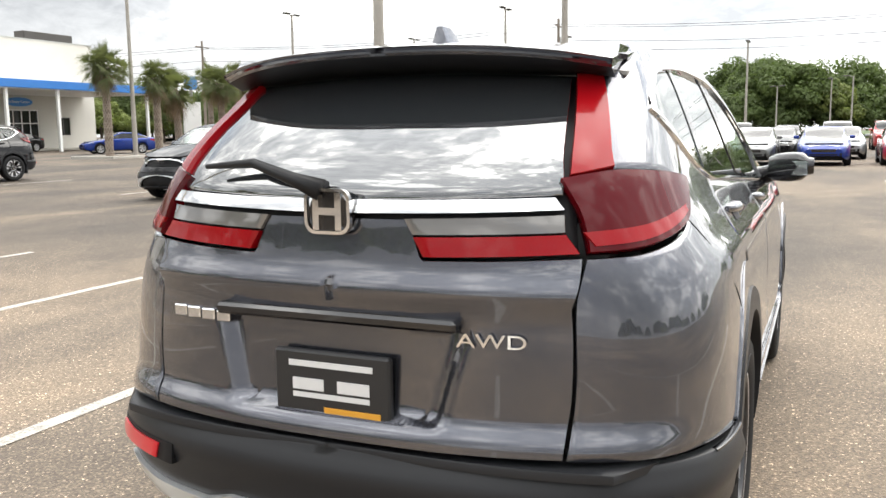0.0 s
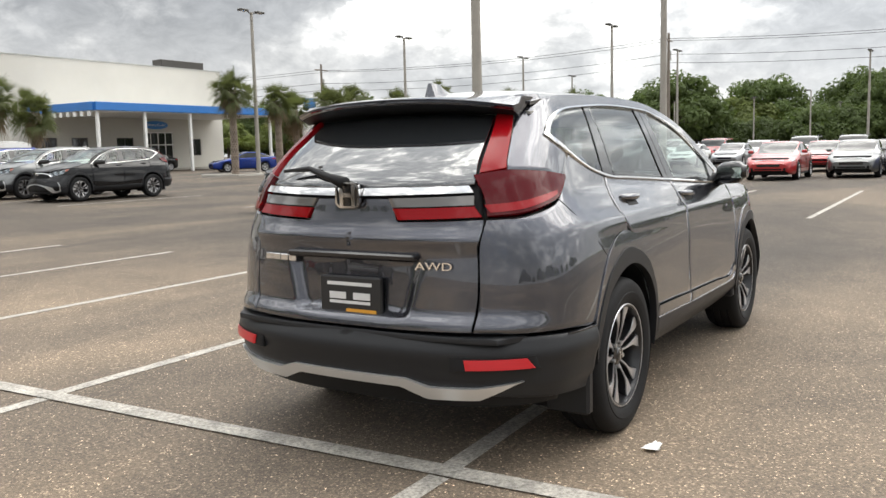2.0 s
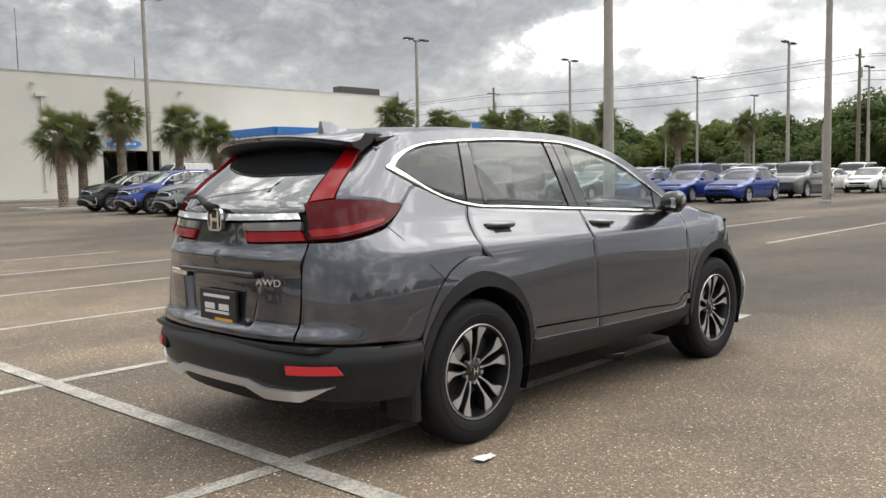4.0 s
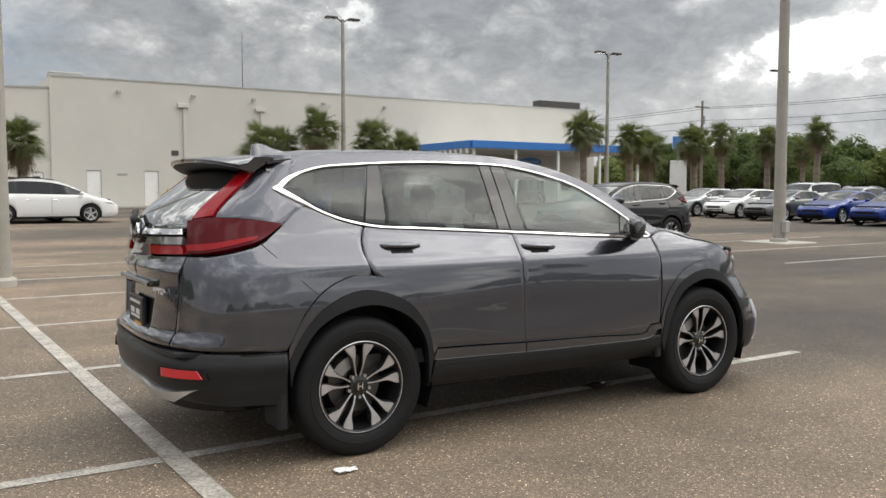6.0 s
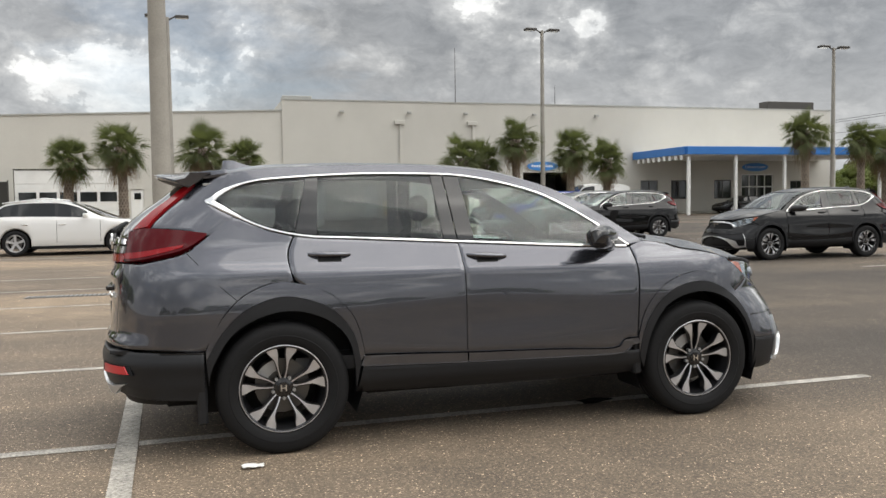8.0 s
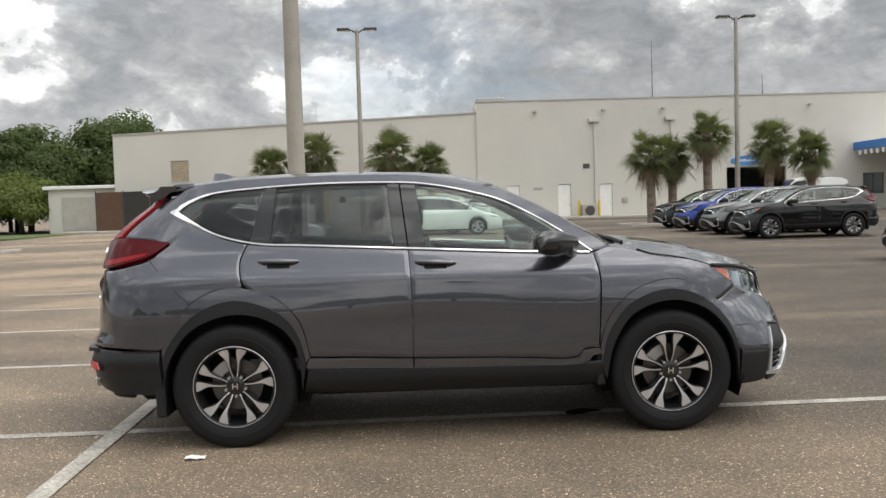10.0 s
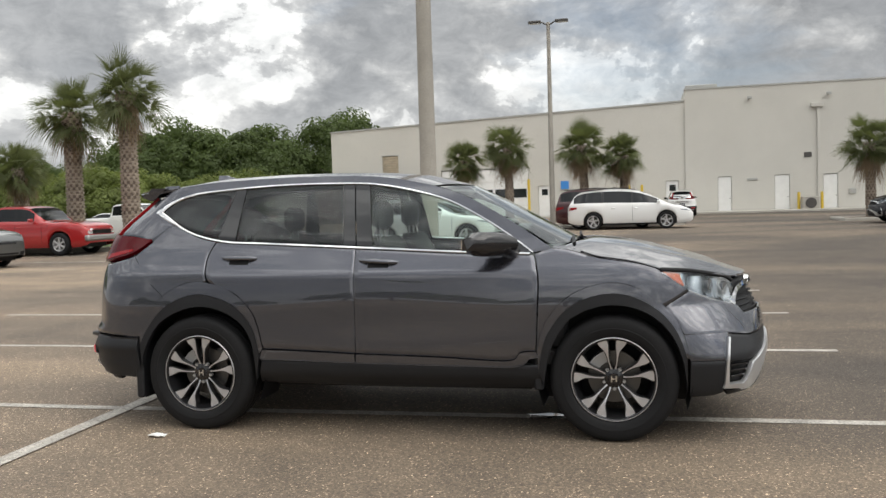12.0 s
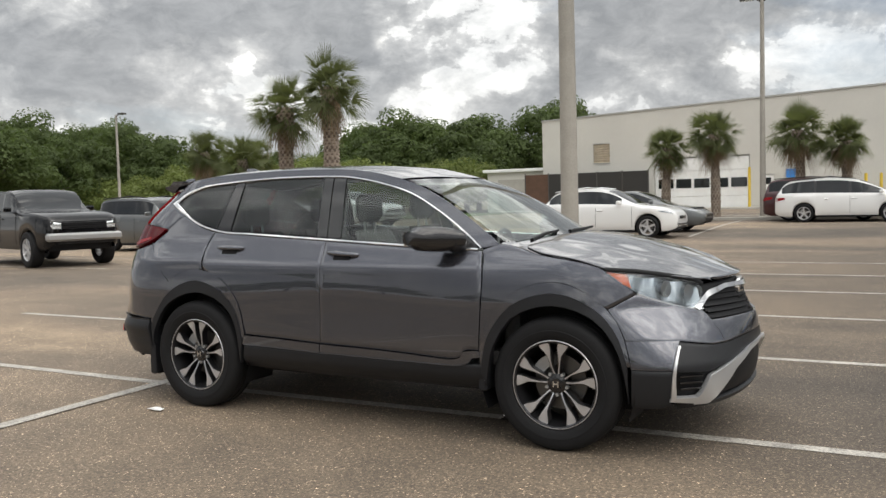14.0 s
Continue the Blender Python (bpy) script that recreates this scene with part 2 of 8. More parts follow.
def asphalt_mat():
    m = bpy.data.materials.new("worn_asphalt")
    m.use_nodes = True
    nt = m.node_tree
    N, K = nt.nodes, nt.links
    b = N["Principled BSDF"]
    tc = N.new("ShaderNodeTexCoord")

    def noise_tex(scale, detail, rough=0.6, dist=0.0, stretch=None):
        n = N.new("ShaderNodeTexNoise")
        n.inputs["Scale"].default_value, n.inputs["Detail"].default_value = scale, detail
        n.inputs["Roughness"].default_value, n.inputs["Distortion"].default_value = rough, dist
        if stretch:
            mp = N.new("ShaderNodeMapping")
            mp.inputs["Scale"].default_value = stretch
            K.new(tc.outputs["Object"], mp.inputs[0])
            K.new(mp.outputs[0], n.inputs["Vector"])
        else:
            K.new(tc.outputs["Object"], n.inputs["Vector"])
        return n.outputs["Fac"]

    def ramp(src, stops):
        r = N.new("ShaderNodeValToRGB")
        el = r.color_ramp.elements
        while len(el) < len(stops):
            el.new(0.5)
        for e, (p, c) in zip(el, stops):
            e.position, e.color = p, (*c, 1)
        K.new(src, r.inputs[0])
        return r.outputs[0]

    def mult(a, c):
        mx = N.new("ShaderNodeMix"); mx.data_type = "RGBA"; mx.blend_type = "MULTIPLY"; mx.inputs[0].default_value = 1.0
        K.new(a, mx.inputs[6]); K.new(c, mx.inputs[7])
        return mx.outputs[2]

    broad = ramp(noise_tex(0.16, 4, 0.5, 0.6, (0.55, 1.5, 1)), [(0.36, (0.118, 0.104, 0.091)), (0.48, (0.178, 0.152, 0.126)), (0.62, (0.290, 0.240, 0.186))])
    mid = ramp(noise_tex(1.3, 6, 0.62), [(0.3, (0.82, 0.82, 0.82)), (0.7, (1.16, 1.15, 1.13))])
    fine = ramp(noise_tex(42, 4, 0.7), [(0.3, (0.62, 0.62, 0.63)), (0.7, (1.30, 1.29, 1.27))])
    v = N.new("ShaderNodeTexVoronoi")
    v.inputs["Scale"].default_value = 115
    K.new(tc.outputs["Object"], v.inputs["Vector"])
    stones = ramp(v.outputs["Color"], [(0.0, (0.55, 0.55, 0.57)), (0.70, (0.95, 0.95, 0.95)), (0.88, (1.75, 1.74, 1.70)), (1.0, (4.8, 4.75, 4.6))])
    v2 = N.new("ShaderNodeTexVoronoi")
    v2.inputs["Scale"].default_value = 66
    K.new(tc.outputs["Object"], v2.inputs["Vector"])
    sp = N.new("ShaderNodeSeparateColor")
    K.new(v2.outputs["Color"], sp.inputs[0])
    chips = ramp(sp.outputs[0], [(0.0, (0.85, 0.85, 0.85)), (0.93, (1.0, 1.0, 1.0)), (0.955, (3.2, 3.15, 3.05)), (1.0, (5.0, 4.95, 4.8))])
    dn = N.new("ShaderNodeMapRange")
    dn.inputs["From Min"].default_value, dn.inputs["From Max"].default_value = 0.20, 0.34
    dn.inputs["To Min"].default_value, dn.inputs["To Max"].default_value = 1.0, 0.0
    K.new(v2.outputs["Distance"], dn.inputs[0])
    one = N.new("ShaderNodeMix"); one.data_type = "RGBA"
    K.new(dn.outputs[0], one.inputs[0]); one.inputs[6].default_value = (1, 1, 1, 1); K.new(chips, one.inputs[7])
    # newer, darker surface towards the aisle's far end, dusty pale one behind
    sx = N.new("ShaderNodeSeparateXYZ")
    K.new(tc.outputs["Object"], sx.inputs[0])
    wob = N.new("ShaderNodeMath"); wob.operation = "MULTIPLY_ADD"; wob.inputs[1].default_value = 7.0
    K.new(noise_tex(0.22, 4, 0.55, 0.4), wob.inputs[0]); K.new(sx.outputs["X"], wob.inputs[2])
    age = N.new("ShaderNodeMapRange")
    age.interpolation_type = "SMOOTHSTEP"
    age.inputs["From Min"].default_value, age.inputs["From Max"].default_value = -1.0, 9.0
    K.new(wob.outputs[0], age.inputs[0])
    tone = ramp(age.outputs[0], [(0.0, (1.17, 1.09, 0.99)), (1.0, (0.57, 0.545, 0.52))])
    col = mult(mult(mult(mult(mult(broad, mid), fine), stones), one.outputs[2]), tone)
    K.new(col, b.inputs["Base Color"])
    b.inputs["Roughness"].default_value = 0.78
    b.inputs["Specular IOR Level"].default_value = 0.35
    bp = N.new("ShaderNodeBump")
    bp.inputs["Strength"].default_value, bp.inputs["Distance"].default_value = 0.55, 0.006
    K.new(v.outputs["Distance"], bp.inputs["Height"])
    K.new(bp.outputs[0], b.inputs["Normal"])
    return m


ASPHALT = asphalt_mat()
LINE = material("worn_white_road_paint", (0.38, 0.355, 0.315), 0.7, grain=0.6, grain_scale=60, stain=0.42, stain_scale=4.5, bump=0.5)
STUCCO = material("white_painted_stucco", (0.57, 0.555, 0.51), 0.85, grain=0.03, grain_scale=14, stain=0.05, stain_scale=0.35, bump=0.15)
TRIM_GREY = material("grey_metal_coping", (0.42, 0.42, 0.40), 0.5, 0.4, stain=0.1)
BLUE_FASCIA = material("blue_metal_fascia", (0.03, 0.17, 0.50), 0.4, stain=0.08, stain_scale=1.0)
DARK_GLASS = material("dark_window_glass", (0.015, 0.018, 0.02), 0.06, spec=0.8)
DARK = material("dark_bay_shade", (0.012, 0.012, 0.013), 0.9)
WHITE_PAINT = material("white_paint", (0.78, 0.78, 0.76), 0.5, stain=0.06)
YELLOW = material("yellow_paint", (0.62, 0.44, 0.05), 0.55, stain=0.12)
CONCRETE = material("pale_concrete", (0.40, 0.38, 0.34), 0.85, grain=0.14, grain_scale=40, stain=0.14, stain_scale=1.2, bump=0.25)
POLE = material("weathered_concrete_pole", (0.33, 0.31, 0.275), 0.8, grain=0.12, grain_scale=45, stain=0.16, stain_scale=1.6, bump=0.2)
STEEL = material("galvanised_steel", (0.36, 0.36, 0.36), 0.45, 0.7, stain=0.1)
BRONZE = material("dark_bronze_metal", (0.09, 0.085, 0.08), 0.5, 0.5)
WOOD_POLE = material("weathered_wood_pole", (0.20, 0.17, 0.14), 0.85, grain=0.2, stain=0.2)
WIRE = material("black_cable", (0.02, 0.02, 0.02), 0.6)
LOUVER = material("rust_stained_louver", (0.50, 0.42, 0.31), 0.7, stain=0.3, stain_scale=3)
MULCH = material("brown_mulch", (0.14, 0.10, 0.07), 0.95, grain=0.3, grain_scale=25, stain=0.25, stain_scale=1.2, bump=0.6)
MESH_FENCE = material("dark_windscreen_mesh", (0.035, 0.034, 0.032), 0.9, grain=0.1)
RUST_BROWN = material("brown_screen_panel", (0.10, 0.055, 0.035), 0.8, stain=0.2)
SIGN_BLUE = material("blue_sign_face", (0.05, 0.24, 0.62), 0.4)
SIGN_WHITE = material("white_sign_marks", (0.82, 0.82, 0.82), 0.5)
GRASS = material("mown_grass", (0.07, 0.10, 0.03), 0.95, grain=0.3, grain_scale=18, stain=0.25, stain_scale=0.3, bump=0.6)
PALM_LEAF = leaf_mat("palm_leaf", (0.098, 0.112, 0.050), (0.16, 0.19, 0.055))
PALM_DEAD = leaf_mat("dead_palm_leaf", (0.22, 0.16, 0.10), (0.2, 0.14, 0.08), 0.3, 2)
PALM_BOOT = material("pale_palm_leaf_stubs", (0.27, 0.225, 0.18), 0.95, grain=0.25, grain_scale=25, stain=0.25, stain_scale=4, bump=0.6)
PALM_BARK = material("palm_trunk_bark", (0.13, 0.10, 0.08), 0.95, grain=0.25, grain_scale=20, stain=0.3, stain_scale=3, bump=0.7)
LEAF_A = leaf_mat("oak_leaves", (0.072, 0.100, 0.032), (0.15, 0.21, 0.055), 0.4, 0.5, 0.25)
LEAF_B = leaf_mat("light_green_leaves", (0.140, 0.170, 0.050), (0.25, 0.31, 0.07), 0.35, 0.5, 0.25)
BARK = material("tree_bark", (0.11, 0.09, 0.07), 0.95, grain=0.2, grain_scale=15)


# ---------- mesh helpers ----------
def mesh_part(name, verts, faces, mat, parent=None, label="", smooth=False, sharp=None):
    me = bpy.data.meshes.new(name)
    me.from_pydata([tuple(v) for v in verts], [], faces)
    me.validate()
    for mm in (mat if isinstance(mat, (list, tuple)) else [mat]):
        me.materials.append(mm)
    if smooth:
        me.polygons.foreach_set("use_smooth", [True] * len(me.polygons))
        if sharp:
            me.set_sharp_from_angle(angle=radians(sharp))
    ob = new(name, me)
    ob.parent = parent
    if label:
        ob["label"] = label
    return ob


def part(name, bm, mat, parent=None, label="", smooth=False, sharp=None):
    me = bpy.data.meshes.new(name)
    bm.to_mesh(me)
    bm.free()
    for mm in (mat if isinstance(mat, (list, tuple)) else [mat]):
        me.materials.append(mm)
    if smooth:
        me.polygons.foreach_set("use_smooth", [True] * len(me.polygons))
        if sharp:
            me.set_sharp_from_angle(angle=radians(sharp))
    ob = new(name, me)
    ob.parent = parent
    if label:
        ob["label"] = label
    return ob


def thing(name, label, category, at=(0, 0, 0), turn=0.0, group="", kind=""):
    e = new(name)
    e.empty_display_size = 0.1
    e.matrix_world = pose(*at, 0, 0, turn)
    return tagged(e, label, category, group, kind)


def box(bm, x0, x1, y0, y1, z0, z1, bevel=0.0):
    vs = [bm.verts.new(p) for p in ((x0, y0, z0), (x1, y0, z0), (x1, y1, z0), (x0, y1, z0), (x0, y0, z1), (x1, y0, z1), (x1, y1, z1), (x0, y1, z1))]
    fs = [bm.faces.new([vs[i] for i in f]) for f in ((3, 2, 1, 0), (4, 5, 6, 7), (0, 1, 5, 4), (1, 2, 6, 5), (2, 3, 7, 6), (3, 0, 4, 7))]
    if bevel:
        es = list({e for f in fs for e in f.edges})
        bmesh.ops.bevel(bm, geom=es, offset=bevel, segments=1, affect="EDGES")
    return bm


def box_bm(x0, x1, y0, y1, z0, z1, bevel=0.0):
    return box(bmesh.new(), x0, x1, y0, y1, z0, z1, bevel)


def tube(points, radii, sides=10, cap=True):
    """Verts and faces of a tube along points."""
    P = [Vector(p) for p in points]
    verts, faces = [], []
    for i, p in enumerate(P):
        d = (P[min(i + 1, len(P) - 1)] - P[max(i - 1, 0)]).normalized()
        a = d.orthogonal().normalized() if abs(d.z) < 0.95 else (Vector((1, 0, 0)) - d * d.x).normalized()
        b = d.cross(a)
        for k in range(sides):
            an = 2 * math.pi * k / sides
            verts.append(p + (a * math.cos(an) + b * math.sin(an)) * radii[i])
    for i in range(len(P) - 1):
        for k in range(sides):
            k2 = (k + 1) % sides
            faces.append((i * sides + k, i * sides + k2, (i + 1) * sides + k2, (i + 1) * sides + k))
    if cap:
        faces.append(tuple(range(sides - 1, -1, -1)))
        faces.append(tuple((len(P) - 1) * sides + k for k in range(sides)))
    return verts, faces


def merge(*pieces):
    V, F = [], []
    for v, f in pieces:
        o = len(V)
        V += list(v)
        F += [tuple(i + o for i in q) for q in f]
    return V, F


def smoothstep(a, b, x):
    t = min(1.0, max(0.0, (x - a) / (b - a)))
    return t * t * (3 - 2 * t)


def gz(y):
    """Height of the lot: level round the car, rising gently towards the building."""
    return 0.20 * smoothstep(13, 30, y) + 0.10 * smoothstep(34, 58, y)


def lettering(name, text, size, depth, m, mat, parent, label=""):
    """Raised letters in the built-in font as one mesh; m places their left end and baseline."""
    cu = bpy.data.curves.new(name, "FONT")
    cu.body, cu.size, cu.extrude = text, size, depth / 2
    tmp = new(name, cu)
    me = bpy.data.meshes.new_from_object(tmp.evaluated_get(bpy.context.evaluated_depsgraph_get()))
    bpy.data.objects.remove(tmp)
    me.transform(m)
    me.materials.clear()
    me.materials.append(mat)
    ob = new(name, me)
    ob.parent = parent
    if label:
        ob["label"] = label
    return ob


def plate_of(outline, hole=None):
    """Verts and faces, in a plane, of an extruded outline from depth 0 to 1; with a hole of as many corners, a ring."""
    n = len(outline)
    if hole is None:
        V = [(a, b, 0) for a, b in outline] + [(a, b, 1) for a, b in outline]
        return V, [tuple(range(n)), tuple(range(2 * n - 1, n - 1, -1))] + [(k, k + n, (k + 1) % n + n, (k + 1) % n) for k in range(n)]
    V = [(a, b, d) for d in (0, 1) for loop in (outline, hole) for a, b in loop]
    F = []
    for k in range(n):
        q = (k + 1) % n
        F += [(k, q, n + q, n + k), (2 * n + q, 2 * n + k, 3 * n + k, 3 * n + q), (q, k, 2 * n + k, 2 * n + q), (n + k, n + q, 3 * n + q, 3 * n + k)]
    return V, F


def bar_mark(w, h, t, c):
    """Outline of two uprights joined by a crossbar."""
    a, b = w / 2, h / 2
    return [(-a, -b), (-a + t, -b), (-a + t, -c), (a - t, -c), (a - t, -b), (a, -b), (a, b), (a - t, b), (a - t, c), (-a + t, c), (-a + t, b), (-a, b)]


def rounded(w, h, r, n=4):
    out = []
    for cx, cy, a0 in ((w / 2 - r, h / 2 - r, 0), (-w / 2 + r, h / 2 - r, 90), (-w / 2 + r, -h / 2 + r, 180), (w / 2 - r, -h / 2 + r, 270)):
        for k in range(n + 1):
            a = radians(a0 + 90 * k / n)
            out.append((cx + r * math.cos(a), cy + r * math.sin(a)))
    return out

# ---------- ground, parking lines, kerbs ----------
def build_ground():
    xs = [-900, -300, -120, -60, -30, -15, -8, -4, 0, 4, 8, 15, 30, 60, 120, 300, 900]
    ys = [-900, -300, -100, -40, -15, -5, 0, 5, 10, 13, 15, 17, 19, 21, 23, 25, 27, 30, 34, 38, 42, 46, 50, 54, 58, 80, 150, 300, 900]
    V = [(x, y, gz(y)) for y in ys for x in xs]
    n = len(xs)
    F = [(j * n + i, j * n + i + 1, (j + 1) * n + i + 1, (j + 1) * n + i) for j in range(len(ys) - 1) for i in range(n - 1)]
    tagged(mesh_part("ground", V, F, ASPHALT, smooth=True), "brown-grey worn asphalt of a large parking lot", "ground", kind="structure")


build_ground()


def stall_line(x0, y0, x1, y1, width=0.10, lift=0.004, label="worn white painted parking line on asphalt"):
    d = Vector((x1 - x0, y1 - y0, 0))
    length = d.length
    d.normalize()
    s = Vector((-d.y, d.x, 0)) * (width / 2)
    steps = max(2, int(length / 0.5))
    V, F = [], []
    for i in range(steps + 1):
        p = Vector((x0, y0, 0)) + d * (length * i / steps)
        for k in (-1, 1):
            q = p + s * (k * (1 + 0.10 * noise.noise(p * 3 + Vector((0, 0, k)))))
            V.append((q.x, q.y, gz(q.y) + lift))
        if i:
            F.append((2 * i - 2, 2 * i - 1, 2 * i + 1, 2 * i))
    tagged(mesh_part("parking_line", V, F, LINE), label, "road marking", "parking lines", "structure")


for k in range(-2, 6):
    yy = -0.38 + 2.62 * k
    if k == 0:
        stall_line(-2.14, yy - 0.03, 3.25, yy + 0.10)
        stall_line(-7.7, yy - 0.05, -2.27, yy - 0.04)
    else:
        xc = -2.217 - 0.0294 * yy
        stall_line(xc + 0.06, yy + 0.01, 3.2, yy + 0.06)
        stall_line(-7.7, yy - 0.05, xc - 0.06, yy - 0.02)
stall_line(-2.05, -5.7, -2.60, 13.0, 0.12, 0.008)
for k in range(-3, 6):
    stall_line(11.2, 0.1 + 2.78 * k, 20.6, 0.12 + 2.80 * k)
for k in range(1, 8):
    stall_line(-13.6, -0.2 + 2.9 * k, -19.0, -0.2 + 2.9 * k)
for k in range(8):
    stall_line(-4.6, 19.3 + 2.0 * k, -9.2, 19.3 + 2.0 * k)
stall_line(-2.9, 21.4, -3.4, 34.0)
for k in range(5):
    stall_line(9.6, 19.7 + 2.85 * k, 15.0, 19.7 + 2.85 * k)

# ---------- the showroom building ----------
WALL_Y, BZ = 58.0, 0.30


def wall_with_openings(name, x0, x1, y0, y1, z0, ztop, holes, mat, label, parent=None):
    """A wall along x with rectangular holes right through it; ztop(x) gives the upper edge."""
    xs = sorted({x0, x1, *[h[0] for h in holes], *[h[1] for h in holes]})
    zs = sorted({z0, *[h[2] for h in holes], *[h[3] for h in holes]})
    bm = bmesh.new()

    def inside(xa, xb, za, zb):
        return any(h[0] <= xa + 1e-6 and h[1] >= xb - 1e-6 and h[2] <= za + 1e-6 and h[3] >= zb - 1e-6 for h in holes)

    cells = []
    for i in range(len(xs) - 1):
        for j in range(len(zs)):
            za = zs[j]
            if j + 1 < len(zs):
                if not inside(xs[i], xs[i + 1], za, zs[j + 1]):
                    cells.append((xs[i], xs[i + 1], za, za, zs[j + 1], zs[j + 1]))
            else:
                cells.append((xs[i], xs[i + 1], za, za, ztop(xs[i]), ztop(xs[i + 1])))
    for y, flip in ((y0, False), (y1, True)):
        for xa, xb, za, zb, zc, zd in cells:
            q = [bm.verts.new(p) for p in ((xa, y, za), (xb, y, zb), (xb, y, zd), (xa, y, zc))]
            bm.faces.new(q[::-1] if flip else q)
    for h in holes:
        for a, b in (((h[0], h[2]), (h[1], h[2])), ((h[1], h[2]), (h[1], h[3])), ((h[1], h[3]), (h[0], h[3])), ((h[0], h[3]), (h[0], h[2]))):
            q = [bm.verts.new(p) for p in ((a[0], y0, a[1]), (a[0], y1, a[1]), (b[0], y1, b[1]), (b[0], y0, b[1]))]
            bm.faces.new(q)
    for xe in (x0, x1):
        q = [bm.verts.new(p) for p in ((xe, y0, z0), (xe, y1, z0), (xe, y1, ztop(xe)), (xe, y0, ztop(xe)))]
        bm.faces.new(q)
    q = [bm.verts.new(p) for p in ((x0, y0, ztop(x0)), (x1, y0, ztop(x1)), (x1, y1, ztop(x1)), (x0, y1, ztop(x0)))]
    bm.faces.new(q)
    bmesh.ops.remove_doubles(bm, verts=bm.verts, dist=1e-4)
    bmesh.ops.recalc_face_normals(bm, faces=bm.faces)
    return part(name, bm, mat, parent, label)


def roof_left(x):
    return 7.45 + (x + 22.5) / 27.1 * 0.95


def build_building():
    b = thing("showroom_building", "long white stucco dealership building with flat parapet roof", "building", (0, 0, 0), kind="structure")
    main_holes = [(6.8, 7.75, BZ, 2.9), (10.65, 11.65, BZ, 2.9), (13.85, 14.8, BZ, 2.85), (23.6, 28.2, BZ, 3.8), (29.7, 31.2, 1.4, 2.9),
                  (34.15, 35.8, 1.5, 3.1), (37.05, 38.55, 1.5, 3.1), (41.25, 42.95, 1.5, 3.1), (43.95, 47.2, BZ, 3.6), (49.0, 50.4, 1.5, 3.0)]
    left_holes = [(-13.6, -6.8, BZ, 4.15), (-6.1, -5.2, BZ, 2.7), (-18.3, -17.0, 4.0, 5.45), (3.2, 4.1, BZ, 2.75)]
    wall_with_openings("wall_main", 4.6, 53.2, WALL_Y, WALL_Y + 0.3, 0.0, lambda x: 9.2, main_holes, STUCCO, "", b)
    wall_with_openings("wall_side_wing", -22.5, 4.6, WALL_Y + 0.12, WALL_Y + 0.42, 0.0, roof_left, left_holes, STUCCO, "", b)
    part("wall_end", box_bm(-22.5, -22.2, WALL_Y + 0.42, 95, 0, 7.45), STUCCO, b)
    part("wall_step", box_bm(4.6, 4.9, WALL_Y + 0.3, 95, 0, 9.2), STUCCO, b)
    part("wall_far_end", box_bm(52.9, 53.2, WALL_Y + 0.3, 95, 0, 9.2), STUCCO, b)
    part("wall_back", box_bm(-22.5, 53.2, 95, 95.3, 0, 7.4), STUCCO, b)
    part("roof", box_bm(-22.2, 52.9, WALL_Y + 0.5, 95, 7.0, 7.2), CONCRETE, b)
    bm = bmesh.new()
    box(bm, 4.55, 53.25, WALL_Y - 0.05, WALL_Y + 0.35, 9.2, 9.3)
    part("coping", bm, TRIM_GREY, b, "thin grey metal roof coping")
    V = []
    for x in (-22.55, 4.6):
        for y, dz in ((WALL_Y + 0.05, 0), (WALL_Y + 0.47, 0), (WALL_Y + 0.47, 0.11), (WALL_Y + 0.05, 0.11)):
            V.append((x, y, roof_left(x) + dz))
    mesh_part("coping", V, [(0, 1, 5, 4), (1, 2, 6, 5), (2, 3, 7, 6), (3, 0, 4, 7), (0, 3, 2, 1), (4, 5, 6, 7)], TRIM_GREY, b)
    # doors and windows in the openings
    for x0, x1, z1 in ((6.8, 7.75, 2.9), (10.65, 11.65, 2.9), (13.85, 14.8, 2.85)):
        d = part("door", box_bm(x0 + 0.02, x1 - 0.02, WALL_Y + 0.06, WALL_Y + 0.11, BZ, z1 - 0.03, 0.01), WHITE_PAINT, b, "plain white steel door")
        part("handle", box_bm(x1 - 0.16, x1 - 0.08, WALL_Y + 0.01, WALL_Y + 0.06, 1.3, 1.36), STEEL, d)
    for x0, x1, zt in ((-6.1, -5.2, 2.7), (3.2, 4.1, 2.75)):
        d = part("door", box_bm(x0 + 0.02, x1 - 0.02, WALL_Y + 0.2, WALL_Y + 0.25, BZ, zt - 0.03, 0.01), WHITE_PAINT, b)
        part("pane", box_bm(x0 + 0.25, x1 - 0.2, WALL_Y + 0.18, WALL_Y + 0.2, 2.0, 2.45), DARK_GLASS, d)
    for x0, x1, z0, z1 in ((29.7, 31.2, 1.4, 2.9), (34.15, 35.8, 1.5, 3.1), (37.05, 38.55, 1.5, 3.1), (41.25, 42.95, 1.5, 3.1), (49.0, 50.4, 1.5, 3.0)):
        bm = bmesh.new()
        for a in ((x0, x0 + 0.07, z0, z1), (x1 - 0.07, x1, z0, z1), (x0 + 0.07, x1 - 0.07, z0, z0 + 0.07), (x0 + 0.07, x1 - 0.07, z1 - 0.07, z1), ((x0 + x1) / 2 - 0.03, (x0 + x1) / 2 + 0.03, z0 + 0.07, z1 - 0.07)):
            box(bm, a[0], a[1], WALL_Y + 0.05, WALL_Y + 0.12, a[2], a[3])
        w = part("window", bm, BRONZE, b)
        part("pane", box_bm(x0 + 0.05, x1 - 0.05, WALL_Y + 0.08, WALL_Y + 0.09, z0 + 0.05, z1 - 0.05), DARK_GLASS, w)
